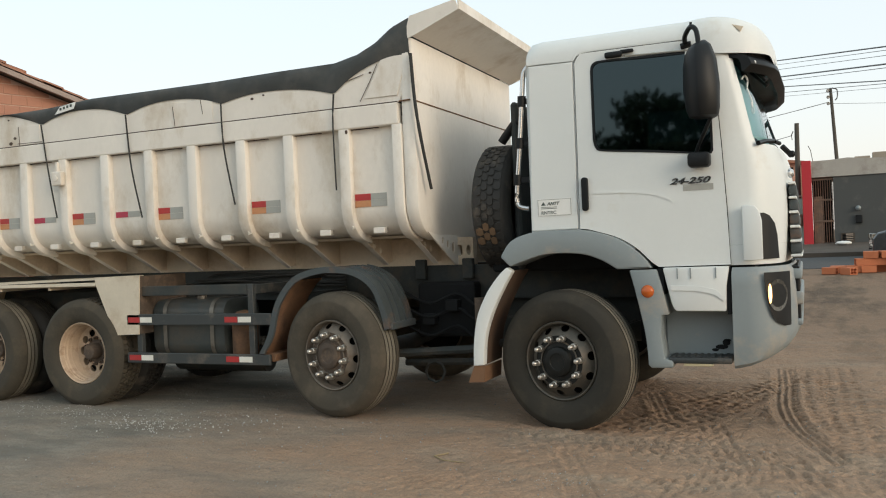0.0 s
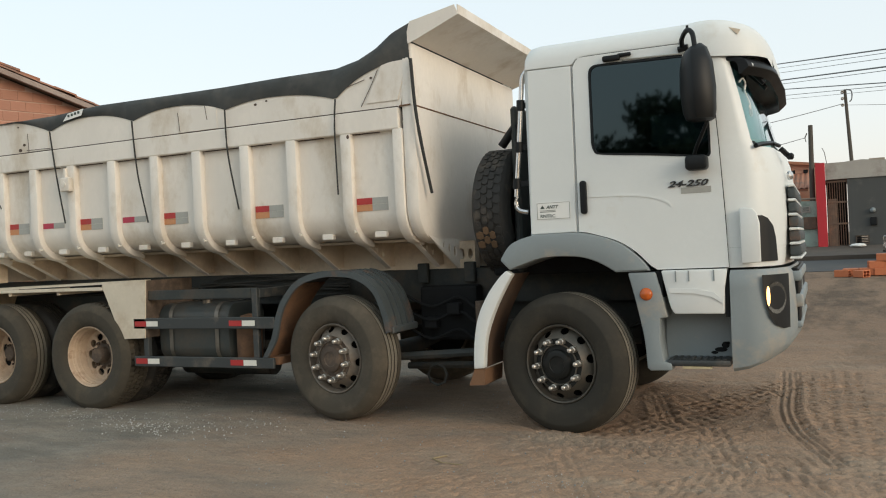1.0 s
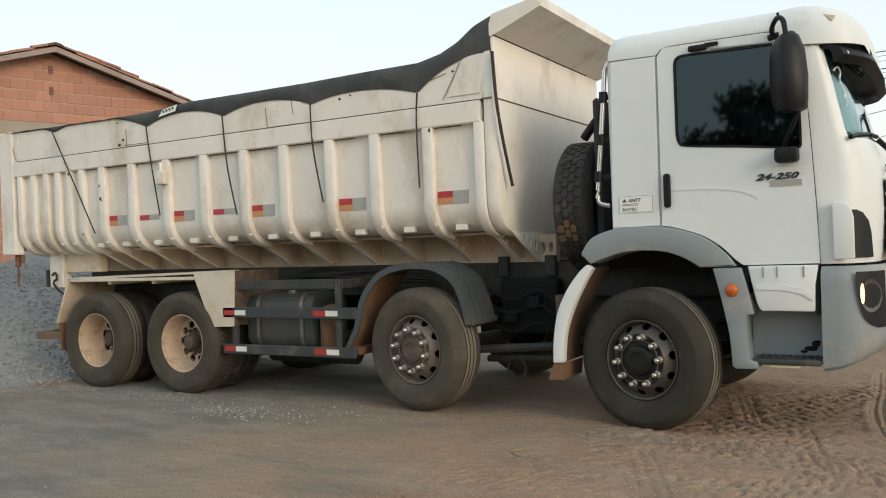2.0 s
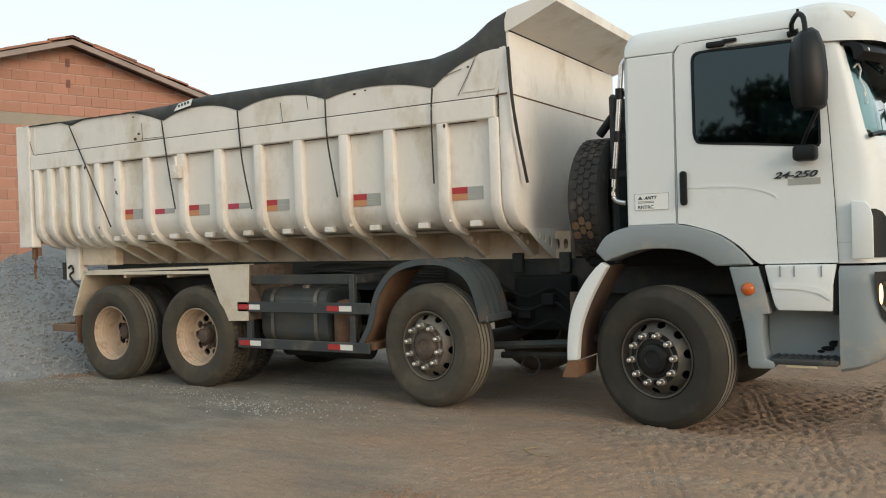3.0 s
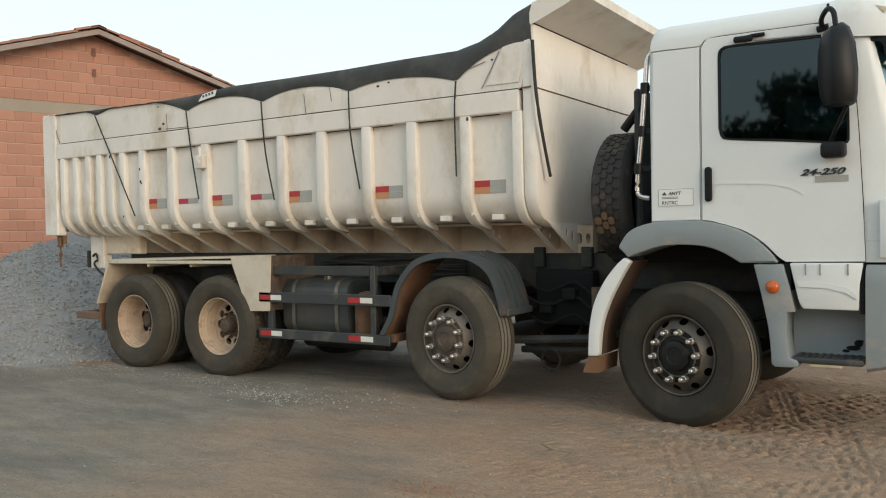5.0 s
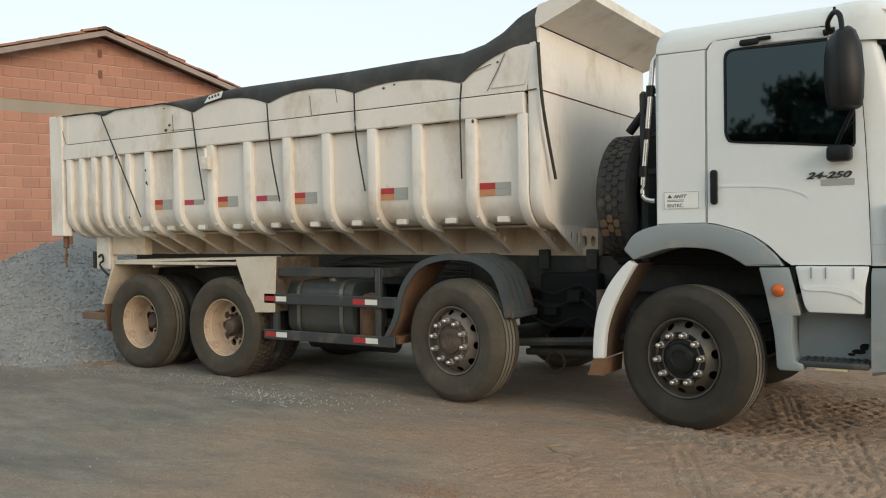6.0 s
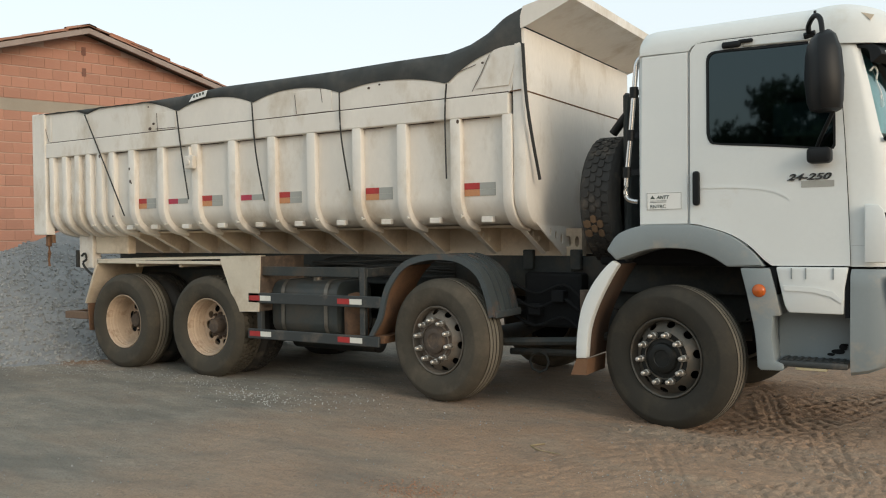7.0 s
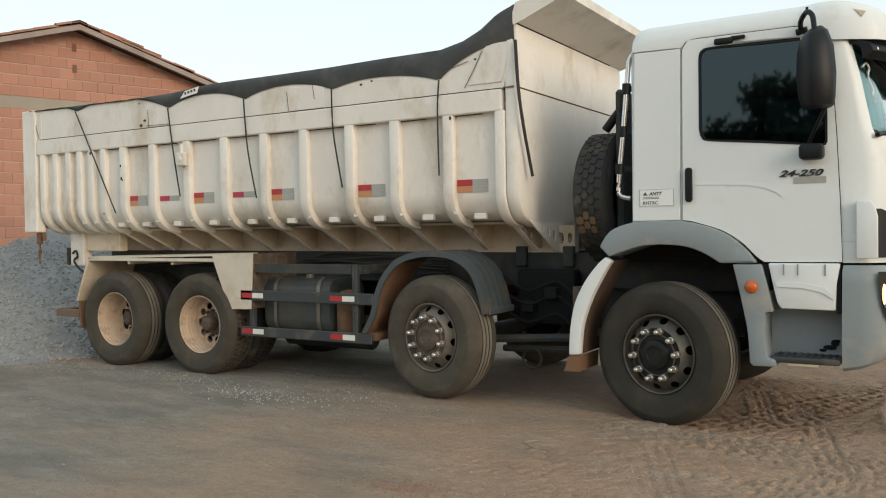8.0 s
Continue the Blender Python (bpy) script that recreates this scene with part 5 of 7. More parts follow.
def build_mudguards():
    # second axle: black plastic arch
    arc = bend([(-2.77, 0.53), (-2.67, 0.70), (-2.62, 0.88), (-2.55, 1.03), (-2.40, 1.19), (-2.2, 1.262), (-1.99, 1.278), (-1.78, 1.245), (-1.61, 1.13), (-1.52, 0.94), (-1.475, 0.76)], 4)
    c = Vector((-2.02, 0.55))
    shrink = lambda p, d: tuple(Vector(p) - (Vector(p) - c).normalized() * d)
    bm = bmesh.new()
    band_along(bm, arc, [shrink(p, 0.018) for p in arc], 0.03, 0.47)
    g = part("arched_mudguard", bm, M_GUARD, truck, "black plastic mudguard over the second axle", 30)
    bm = bmesh.new()
    band_along(bm, [shrink(p, -0.004) for p in arc], [shrink(p, 0.05) for p in arc], 0.0, 0.029)
    part("outer_lip", bm, M_GUARD, g, smooth=30)
    bm = bmesh.new()
    foot = [p for p in arc if p[0] < -2.36]
    band_along(bm, [shrink(p, 0.0185) for p in foot], [shrink(p, 0.03) for p in foot], 0.034, 0.466)
    part("mud_crust", bm, M_RUST, g, "dried brown mud inside the mudguard", 30)
    bm = bmesh.new()
    plate(bm, [(-2.78, 0.53), (-2.62, 0.53), (-2.64, 0.46), (-2.79, 0.46)], 0.05, 0.45, "y")
    part("mud_flap", bm, M_RUST, g)
    for y in (0.12, 0.22, 0.32, 0.41):
        bm = bmesh.new()
        seg = [p for p in arc if p[0] > -1.9]
        band_along(bm, [shrink(p, -0.014) for p in seg], [shrink(p, 0.002) for p in seg], y, y + 0.012)
        part("stiffening_rib", bm, M_GUARD, g, smooth=30)
    bm = bmesh.new()
    box(bm, (-1.50, 0.02, 0.742), (-1.455, 0.475, 0.80), 0.008)
    part("worn_end", bm, M_GUARD, g)
    # rear axles: cream steel guard
    bm = bmesh.new()
    plate(bm, [(-6.66, 1.19), (-4.66, 1.225), (-4.66, 1.245), (-6.675, 1.212)], 0.0, 0.66, "y")
    box(bm, (-6.66, 0.0, 1.165), (-4.66, 0.02, 1.20), 0.004)
    rg = part("steel_mudguard", bm, M_GUARDCREAM, truck, "cream steel mudguard over the rear axles")
    bm = bmesh.new()
    plate(bm, [(-6.665, 1.212), (-6.90, 0.70), (-6.875, 0.695), (-6.64, 1.19)], 0.0, 0.66, "y")
    part("rear_slope", bm, M_BEDLOW, rg)
    bm = bmesh.new()
    plate(bm, [(-6.885, 0.694), (-6.865, 0.694), (-6.835, 0.38), (-6.855, 0.38)], 0.02, 0.64, "y")
    part("rubber_flap", bm, M_RUST, rg)
    bm = bmesh.new()
    plate(bm, [(-4.66, 1.249), (-4.10, 1.26), (-4.135, 0.70), (-4.43, 0.69), (-4.655, 1.19)], 0.0, 0.012, "y")
    part("side_plate", bm, M_GUARDCREAM, rg)
    bm = bmesh.new()
    box(bm, (-4.14, 0.013, 0.705), (-4.115, 0.66, 1.25))
    part("front_plate", bm, M_HUBR, rg, "dark brown front plate of the guard")
    for x in (-6.0, -5.3):
        bm = bmesh.new()
        box(bm, (x - 0.02, 0.03, 1.13), (x + 0.02, 0.79, 1.185), 0.004)
        part("stay", bm, M_BEDLOW, rg)


build_mudguards()


# rib stations along the body side, front to rear
RIBS = (-1.337, -1.831, -2.383, -2.884, -3.429, -3.935, -4.477, -5.020, -5.553, -6.033, -6.378, -6.59, -6.80, -7.01, -7.25, -7.50)


def skin_curve(d, steps=8, r=0.24):
    """The side's section from the top band down and in under the floor, d metres out from the skin."""
    pts = [(0.06 - d, 2.43), (0.06 - d, 1.78)]
    for k in range(1, steps + 1):
        a = radians(80) * k / steps
        pts.append((0.06 + r - (r + d) * math.cos(a), 1.78 - (r + d) * math.sin(a)))
    y, z = pts[-1]
    pts.append((y + 0.10, z - 0.02))
    return pts


def build_bed():
    bm = bmesh.new()
    sec = skin_curve(0.0)
    full = [(y, z) for y, z in sec] + [(FAR - y, z) for y, z in sec[::-1]]
    loft(bm, [[(x, y, z) for y, z in full] for x in (-7.62, -5.5, -3.4, -1.30)])
    bed = part("tipper_body", bm, M_BED, truck, "cream painted steel tipper body with ribbed sides", 40)
    # top bands and boards both sides
    for s in (0, 1):
        def span(y0, y1):
            return (y0, y1) if s == 0 else mirrored(y0, y1)
        y0, y1 = span(-0.005, 0.075)
        bm = bmesh.new()
        box(bm, (-7.60, y0, 2.423), (-1.315, y1, 2.603), 0.012, 2)
        part("top_band", bm, M_BED, bed)
        y0, y1 = span(0.012, 0.04)
        bm = bmesh.new()
        plate(bm, [(-7.80, 2.607), (-1.30, 2.607), (-1.20, 2.96), (-1.20, 3.20), (-1.42, 3.10), (-1.62, 2.96), (-1.9, 2.90), (-7.40, 2.945), (-7.80, 2.96)], y0, y1, "y")
        part("side_board", bm, M_BED, bed, "white steel side board above the seam")
        y0, y1 = span(-0.012, 0.05)
        bm = bmesh.new()
        box(bm, (-7.86, y0, 1.50), (-7.605, y1 + 0.06 * (1 - s), 2.97), 0.015, 2)
        part("rear_post", bm, M_BED, bed)
    bm = bmesh.new()
    box(bm, (-7.52, -0.001, 2.6035), (-1.32, 0.011, 2.6095))
    part("dark_seam", bm, M_RUSTLINE, bed)
    # doubler plates and cut lines on the near boards
    for x0, x1, z0, z1 in ((-5.60, -5.31, 2.612, 2.80), (-3.62, -3.17, 2.612, 2.83), (-7.52, -7.50, 2.60, 2.93)):
        bm = bmesh.new()
        box(bm, (x0, 0.005, z0), (x1, 0.0115, z1), 0.002)
        part("patch_plate", bm, M_BED, bed)
    bm = bmesh.new()
    plate(bm, [(-1.62, 2.66), (-1.315, 2.66), (-1.215, 3.0), (-1.45, 2.97)], 0.003, 0.0115, "y")
    part("corner_plate", bm, M_BED, bed)
    for pts in ([(-7.64, 2.93), (-7.60, 2.75), (-7.54, 2.615)], [(-5.60, 2.80), (-5.59, 2.61)], [(-3.62, 2.80), (-3.60, 2.62)], [(-3.30, 2.83), (-3.28, 2.70)], [(-1.66, 2.64), (-1.56, 2.80), (-1.49, 2.93)], [(-1.95, 2.78), (-1.62, 2.86)], [(-5.62, 2.63), (-5.28, 2.625)]):
        bm = bmesh.new()
        tube(bm, [(x, 0.004, z) for x, z in pts], 0.003, 5)
        part("cut_line", bm, M_RUSTLINE, bed)
    for x, z, r in ((-1.56, 2.87, 0.013), (-5.66, 2.69, 0.02), (-5.72, 2.64, 0.025), (-5.74, 2.88, 0.012), (-3.42, 2.66, 0.012), (-2.74, 2.78, 0.016), (-2.62, 2.80, 0.012), (-3.42, 2.79, 0.012)):
        bm = bmesh.new()
        plate(bm, disc(x, z, r, r * 0.7, 9), 0.0085, 0.0125, "y")
        part("rust_spot", bm, M_RUSTLINE, bed)
    for x, z, r in ((-6.06, 2.22, 0.016), (-6.05, 2.08, 0.02), (-6.03, 2.06, 0.012), (-6.36, 1.70, 0.012), (-1.80, 2.40, 0.018), (-6.58, 2.39, 0.02)):
        bm = bmesh.new()
        plate(bm, disc(x, z, r * 0.7, r, 9), -0.0045, -0.0015, "y")
        part("rust_spot", bm, M_RUSTLINE, bed)
    rng = random.Random(41)
    for a, b in zip(RIBS[:10], RIBS[1:11]):
        x1, x0 = a - 0.05, b + 0.05
        length = (x1 - x0) * rng.uniform(0.45, 1.0)
        bm = bmesh.new()
        box(bm, (x0, 0.040, 2.4165), (x0 + length, 0.0595, 2.4225))
        part("rust_line", bm, M_RUSTLINE, bed)
    # ribs
    outer, inner = skin_curve(0.062), skin_curve(-0.006)
    for s in (0, 1):
        for i, x in enumerate(RIBS):
            w = 0.052 if i < 10 else 0.045
            if i == 0:
                w = 0.045
            bm = bmesh.new()
            prof = outer + inner[::-1]
            prof = prof if s == 0 else [(FAR - y, z) for y, z in prof]
            plate(bm, prof, x - w, x + w, "x", bev=0.012)
            part("rib", bm, M_BED, bed, smooth=30)
    # front wall with rounded lower corners, its seam, and the cab protector
    bm = bmesh.new()
    low = [(y, z) for y, z in skin_curve(0.05)[1:]]
    prof = [(0.0, 3.12)] + [(max(y, 0.0), z) for y, z in low] + [(FAR - max(y, 0.0), z) for y, z in low[::-1]] + [(FAR, 3.12)]
    plate(bm, prof, -1.295, -1.165, "x", bev=0.04)
    part("front_wall", bm, M_BED, bed, smooth=40)
    bm = bmesh.new()
    tube(bm, [(-1.163, 0.02, 2.60), (-1.163, FAR - 0.02, 2.60)], 0.006, 6)
    tube(bm, [(-1.30, -0.004, 2.605), (-1.2, -0.004, 2.61)], 0.006, 6)
    part("weld_seam", bm, M_RUST, bed)
    bm = bmesh.new()
    plate(bm, [(-1.17, 3.118), (-0.745, 3.275), (-0.745, 3.35), (-0.757, 3.35), (-0.757, 3.288), (-1.17, 3.136)], 0.005, FAR - 0.005, "y")
    canopy = part("cab_protector", bm, M_BED, bed, "cream steel protector plate reaching over the cab")
    for y in (-0.008, FAR - 0.004):
        bm = bmesh.new()
        plate(bm, [(-1.20, 3.10), (-1.12, 3.125), (-0.745, 3.272), (-0.775, 3.352), (-1.175, 3.277), (-1.20, 3.20)], y, y + 0.012, "y")
        part("side_flange", bm, M_BED, canopy)
    # tailgate
    bm = bmesh.new()
    box(bm, (-7.80, 0.08, 1.55), (-7.72, FAR - 0.08, 2.9), 0.01)
    part("tailgate", bm, M_BED, bed)
    bm = bmesh.new()
    tube(bm, [(-7.88, 0.03, 2.62), (-7.90, 0.03, 2.45), (-7.88, 0.03, 2.1), (-7.87, 0.03, 1.7)], 0.014, 6)
    part("tailgate_chain", bm, M_RUST, bed)
    bm = bmesh.new()
    box(bm, (-7.72, 0.05, 1.36), (-7.66, 0.10, 1.50), 0.008)
    box(bm, (-7.60, 0.05, 1.40), (-7.57, 0.09, 1.50), 0.005)
    tube(bm, [(-7.69, 0.075, 1.37), (-7.685, 0.075, 1.28), (-7.70, 0.075, 1.20), (-7.685, 0.075, 1.12)], [0.016, 0.022, 0.014, 0.018], 7)
    part("tailgate_latch", bm, M_RUST, bed, "rusty tailgate latch hanging under the corner")
    # hooks and pins under the side
    for a, b in zip(RIBS[:10], RIBS[1:11]):
        xm = (a + b) / 2
        bm = bmesh.new()
        box(bm, (xm - 0.055, 0.10, 1.545), (xm + 0.055, 0.15, 1.595), 0.006)
        part("tie_lug", bm, M_BED, bed)
    for x in RIBS[1:13]:
        bm = bmesh.new()
        tube(bm, [(x + 0.045, 0.05, 1.60), (x + 0.05, 0.005, 1.592), (x + 0.058, 0.0, 1.612)], 0.008, 7)
        part("tie_pin", bm, M_WHITEPAINT, bed)
    bm = bmesh.new()
    box(bm, (-5.115, -0.055, 2.165), (-4.985, 0.0, 2.305), 0.012, 2)
    lathe(bm, [(0.001, -0.062), (0.026, -0.062), (0.030, -0.05), (0.001, -0.05)], 14, (-5.055, 0.0, 2.235), closed=False)
    box(bm, (-5.085, -0.03, 2.30), (-5.055, 0.0, 2.40), 0.004)
    part("marker_bracket", bm, M_BED, bed)
    # gussets below the floor, then the long bearer
    for i, x in enumerate(RIBS[:11]):
        bm = bmesh.new()
        holes = [disc(0.46, 1.44, 0.022, 0.03, 10), disc(0.58, 1.40, 0.022, 0.03, 10)] if i < 2 else []
        plate(bm, [(0.19, 1.545), (0.80, 1.515), (0.80, 1.285), (0.70, 1.285)], x - 0.02, x + 0.006, "x", holes=holes)
        gus = part("gusset", bm, M_BEDLOW, bed)
        # edge flange in the paler body paint, which puts the edge's highlight into colour
        bm = bmesh.new()
        plate(bm, [(0.185, 1.542), (0.695, 1.279), (0.70, 1.272), (0.70, 1.265), (0.18, 1.533)], x - 0.032, x + 0.018, "x")
        part("flange", bm, M_BED, gus)
    bm = bmesh.new()
    plate(bm, [(0.17, 1.54), (0.86, 1.50), (0.86, 1.245), (0.75, 1.245)], -1.178, -1.166, "x", holes=[disc(0.47, 1.46, 0.02, 0.034, 10), disc(0.58, 1.43, 0.024, 0.04, 10), disc(0.70, 1.40, 0.03, 0.052, 12)])
    part("front_gusset", bm, M_BED, bed)
    for y in (0.80, 1.56):
        bm = bmesh.new()
        plate(bm, [(-7.15, 1.27), (-1.02, 1.243), (-1.02, 1.487), (-7.15, 1.535)], y, y + 0.10, "y", holes=[disc(-1.15, 1.37, 0.03, 0.052, 12), disc(-1.065, 1.37, 0.022, 0.048, 12)])
        part("long_bearer", bm, M_BEDLOW, bed, "cream steel bearer along the underside")
    bm = bmesh.new()
    plate(bm, [(0.30, 1.52), (FAR - 0.30, 1.52), (FAR - 0.34, 1.50), (0.34, 1.50)], -7.6, -1.3, "x")
    part("floor_plate", bm, M_BEDLOW, bed)
    # hinge boxes at the rear
    bm = bmesh.new()
    box(bm, (-7.42, 0.30, 1.09), (-7.16, 0.42, 1.515), 0.01)
    part("hinge_box", bm, M_BED, bed)
    bm = bmesh.new()
    box(bm, (-7.155, 0.34, 1.265), (-6.55, 0.46, 1.515), 0.01)
    part("hinge_plate", bm, M_BEDLOW, bed)
    bm = bmesh.new()
    box(bm, (-7.47, 0.28, 1.10), (-7.43, 0.34, 1.31), 0.008)
    tube(bm, bend([(-7.33, 0.27, 1.24), (-7.27, 0.27, 1.27), (-7.24, 0.27, 1.20), (-7.31, 0.27, 1.15), (-7.2, 0.27, 1.05), (-7.0, 0.27, 0.96)], 4), 0.014, 6)
    part("tail_cable", bm, M_STRAP, bed)
    # reflective tape: five two-row marks, two narrow ones
    for x, z, two in ((-1.774, 1.88, True), (-2.822, 1.88, True), (-3.895, 1.882, True), (-4.973, 1.885, True), (-6.0, 1.885, True), (-4.406, 1.872, False), (-5.493, 1.868, False)):
        rows = ((M_RED, M_SILVER, z), (M_ORANGE, M_SILVER, z - 0.056)) if two else ((M_CRIMSON, M_SILVER, z),)
        for a, b, zz in rows:
            for k, m in enumerate((a, b)):
                bm = bmesh.new()
                box(bm, (x + 0.15 * k, 0.0555, zz - 0.055), (x + 0.15 * k + 0.149, 0.0595, zz - 0.0005))
                part("reflective_tape", bm, m, bed)


M_RUSTLINE = paint("rusty_seam", (0.09, 0.06, 0.045), 0.9, vary=0.2, scale=6, grain=40, bump=0.1)
M_WHITEPAINT = paint("white_lug_paint", (0.72, 0.69, 0.62), 0.6, vary=0.08, scale=8, grain=40, bump=0.05)
build_bed()
bm = bmesh.new()
box(bm, (-7.36, 0.05, 0.50), (-6.92, 0.13, 0.585), 0.006)
box(bm, (-7.36, 0.131, 0.50), (-7.28, FAR - 0.05, 0.585), 0.006)
part("underrun_bar", bm, M_WOOD, truck, "rear underrun bar with peeling paint")


def build_tarp():
    """A dark sheet over the load; its edge hangs in swags between the straps."""
    dips = [(-7.70, 2.955), (-6.81, 2.885), (-5.27, 2.79), (-4.17, 2.78), (-3.065, 2.768), (-1.905, 2.73), (-1.19, 2.965)]
    peaks = [2.975, 2.958, 2.885, 2.865, 2.825, 2.93]
    tops = [(-7.75, 2.965), (-6.8, 2.955), (-5.9, 2.94), (-5.2, 2.948), (-4.6, 2.985), (-3.8, 2.98), (-3.1, 2.978), (-2.48, 2.988), (-1.89, 2.99), (-1.67, 3.035), (-1.505, 3.105), (-1.345, 3.215), (-1.19, 3.272)]
    txs, tzs = [p[0] for p in tops], [p[1] for p in tops]
    xs = np.linspace(-7.70, -1.19, 150)
    rows = []
    for x in xs:
        k = max(i for i in range(len(dips) - 1) if dips[i][0] <= x + 1e-6)
        (xa, za), (xb, zb) = dips[k], dips[k + 1]
        f = (x - xa) / (xb - xa)
        base = za + (zb - za) * f
        swell = (peaks[k] - (za + zb) / 2) * (1 - abs(2 * f - 1) ** 2.2)
        lo = base + swell
        hi = float(np.interp(x, txs, tzs))
        lo = min(lo, hi - 0.012)
        fold = 0.012 * math.sin(x * 23) * math.sin(x * 7.1)
        ring = [(x, 0.004, lo), (x, -0.012 + fold * 0.5, lo + (hi - lo) * 0.3), (x, -0.014 + fold, lo + (hi - lo) * 0.7), (x, 0.004, hi - 0.004), (x, 0.05, hi + 0.006)]
        for y in (0.25, 0.6, 1.0, 1.46, 1.86, 2.2, 2.4):
            sag = 0.05 * math.sin(math.pi * y / FAR) * (0.6 + 0.4 * math.sin(x * 1.7 + y))
            ring.append((x, y, hi + 0.006 - sag + 0.01 * math.sin(x * 5 + y * 9)))
        ring += [(x, FAR + 0.01, hi), (x, FAR + 0.015, lo)]
        rows.append(ring)
    bm = bmesh.new()
    loft(bm, rows)
    tarp = thing("load_cover", (-4.4, 1.2, 2.9), "dark grey tarpaulin over the load, strapped in swags", "tarpaulin", bm=bm, material=M_TARP, smooth=60)
    for pts in ([(-6.81, 2.883), (-6.60, 2.52), (-6.133, 1.70)], [(-5.255, 2.788), (-5.185, 2.33), (-5.091, 1.85)], [(-4.161, 2.779), (-4.117, 2.285), (-4.01, 1.80)], [(-3.055, 2.766), (-3.04, 2.366), (-2.945, 1.86)],
                [(-1.895, 2.728), (-1.913, 2.467), (-1.905, 1.92)]):
        bm = bmesh.new()
        tube(bm, bend([(x, -0.022, z) for x, z in pts], 6), 0.0078, 6)
        part("strap", bm, M_STRAP, tarp)
    bm = bmesh.new()
    tube(bm, bend([(-1.172, -0.02, 2.974), (-1.150, -0.02, 2.60), (-1.12, 0.0, 2.3), (-1.098, 0.12, 1.885)], 6), 0.014, 6)
    part("strap", bm, M_STRAP, tarp)
    bm = bmesh.new()
    plate(bm, [(-5.05, 2.865), (-4.80, 2.90), (-4.77, 2.965), (-4.98, 2.935)], -0.034, -0.030, "y")
    tag = part("label_patch", bm, M_STICK, tarp, "white label patch with dark marks")
    for k in range(4):
        bm = bmesh.new()
        box(bm, (-4.98 + 0.045 * k, -0.038, 2.900 + 0.007 * k), (-4.955 + 0.045 * k, -0.0345, 2.925 + 0.007 * k))
        part("mark", bm, M_INK, tag)


build_tarp()


def build_spare():
    at = pose(-0.50, 0.64, 1.715, 0, 0, 90) @ Matrix.Diagonal((1, 0.88, 1, 1))
    bm = bmesh.new()
    build_lug_tyre(bm)
    bmesh.ops.transform(bm, matrix=at, verts=bm.verts)
    sp = part("spare_tyre", bm, M_RUBBER2, truck, "dark spare tyre with block tread standing behind the cab", 40)
    # chunky worn blocks; dried mud sits on a few of them
    for name, muddy, material in (("tread_pattern", False, M_RUBBER2), ("muddy_tread", True, M_MUDLUG)):
        bm = bmesh.new()
        for k in range(40):
            for row, (y0, y1) in enumerate(((0.012, 0.080), (0.086, 0.138), (0.144, 0.196), (0.202, 0.268))):
                a = 2 * math.pi * (k + 0.5 * (row % 2)) / 40
                angle = math.degrees(a) % 360
                if muddy != (195 < angle < 216 and row > 0):
                    continue
                hexed = ((-0.068, 0.5), (-0.046, 0.0), (0.046, 0.0), (0.068, 0.5), (0.046, 1.0), (-0.046, 1.0))
                low = 0.508 if row in (0, 3) else 0.517
                rings = [[(r * math.cos(a + d * f), y0 + (y1 - y0) * q, r * math.sin(a + d * f)) for d, q in hexed] for r, f in ((low, 1.0), (0.5255, 1.0), (0.528, 0.90))]
                loft(bm, rings, closed=True, caps=True)
        bmesh.ops.transform(bm, matrix=at, verts=bm.verts)
        part(name, bm, material, sp, kind="stuff")
    bm = bmesh.new()
    lathe(bm, [(0.300, 0.03), (0.290, 0.012), (0.276, 0.06), (0.26, 0.16), (0.10, 0.17), (0.10, 0.18), (0.27, 0.18), (0.276, 0.25), (0.296, 0.255)], 40)
    bmesh.ops.transform(bm, matrix=at, verts=bm.verts)
    part("rim", bm, M_RIMF, sp, smooth=35)
    bm = bmesh.new()
    box(bm, (-0.62, 0.5, 1.2), (-0.54, 0.78, 1.3), 0.01)
    box(bm, (-0.46, 0.3, 1.21), (-0.40, 2.16, 2.55), 0.02)
    part("carrier_frame", bm, M_BLACK, truck)
    bm = bmesh.new()
    tube(bm, bend([(-0.56, 0.36, 2.24), (-0.49, 0.35, 2.32), (-0.43, 0.34, 2.38), (-0.36, 0.33, 2.40)], 5), 0.036, 10)
    part("intake_hose", bm, M_DARKPL, truck, smooth=40)


build_spare()


# ---- the cab ----
def plan(z_rear, xs, xf, y0, ry, z, stations, n=9):
    """One level of the cab shell: along the near side, round the rounded front, back along the far side."""
    side = [(x, y0) for x in stations]
    corner = []
    for k in range(1, n + 1):
        a = radians(90) * k / n
        corner.append((xs + (xf - 0.04 - xs) * math.sin(a) ** 0.9, y0 + ry * (1 - math.cos(a) ** 0.9)))
    mid = [(xf - 0.015, y0 + ry + 0.3), (xf, FAR / 2)]
    half = side + corner + mid[:1]
    return [(x, y, z) for x, y in half] + [(xf, FAR / 2, z)] + [(x, FAR - y, z) for x, y in half[::-1]]


M_CHROME_DARK = paint("worn_chrome", (0.13, 0.13, 0.13), 0.25, metal=0.9, vary=0.3, scale=30, grain=90, bump=0.0)


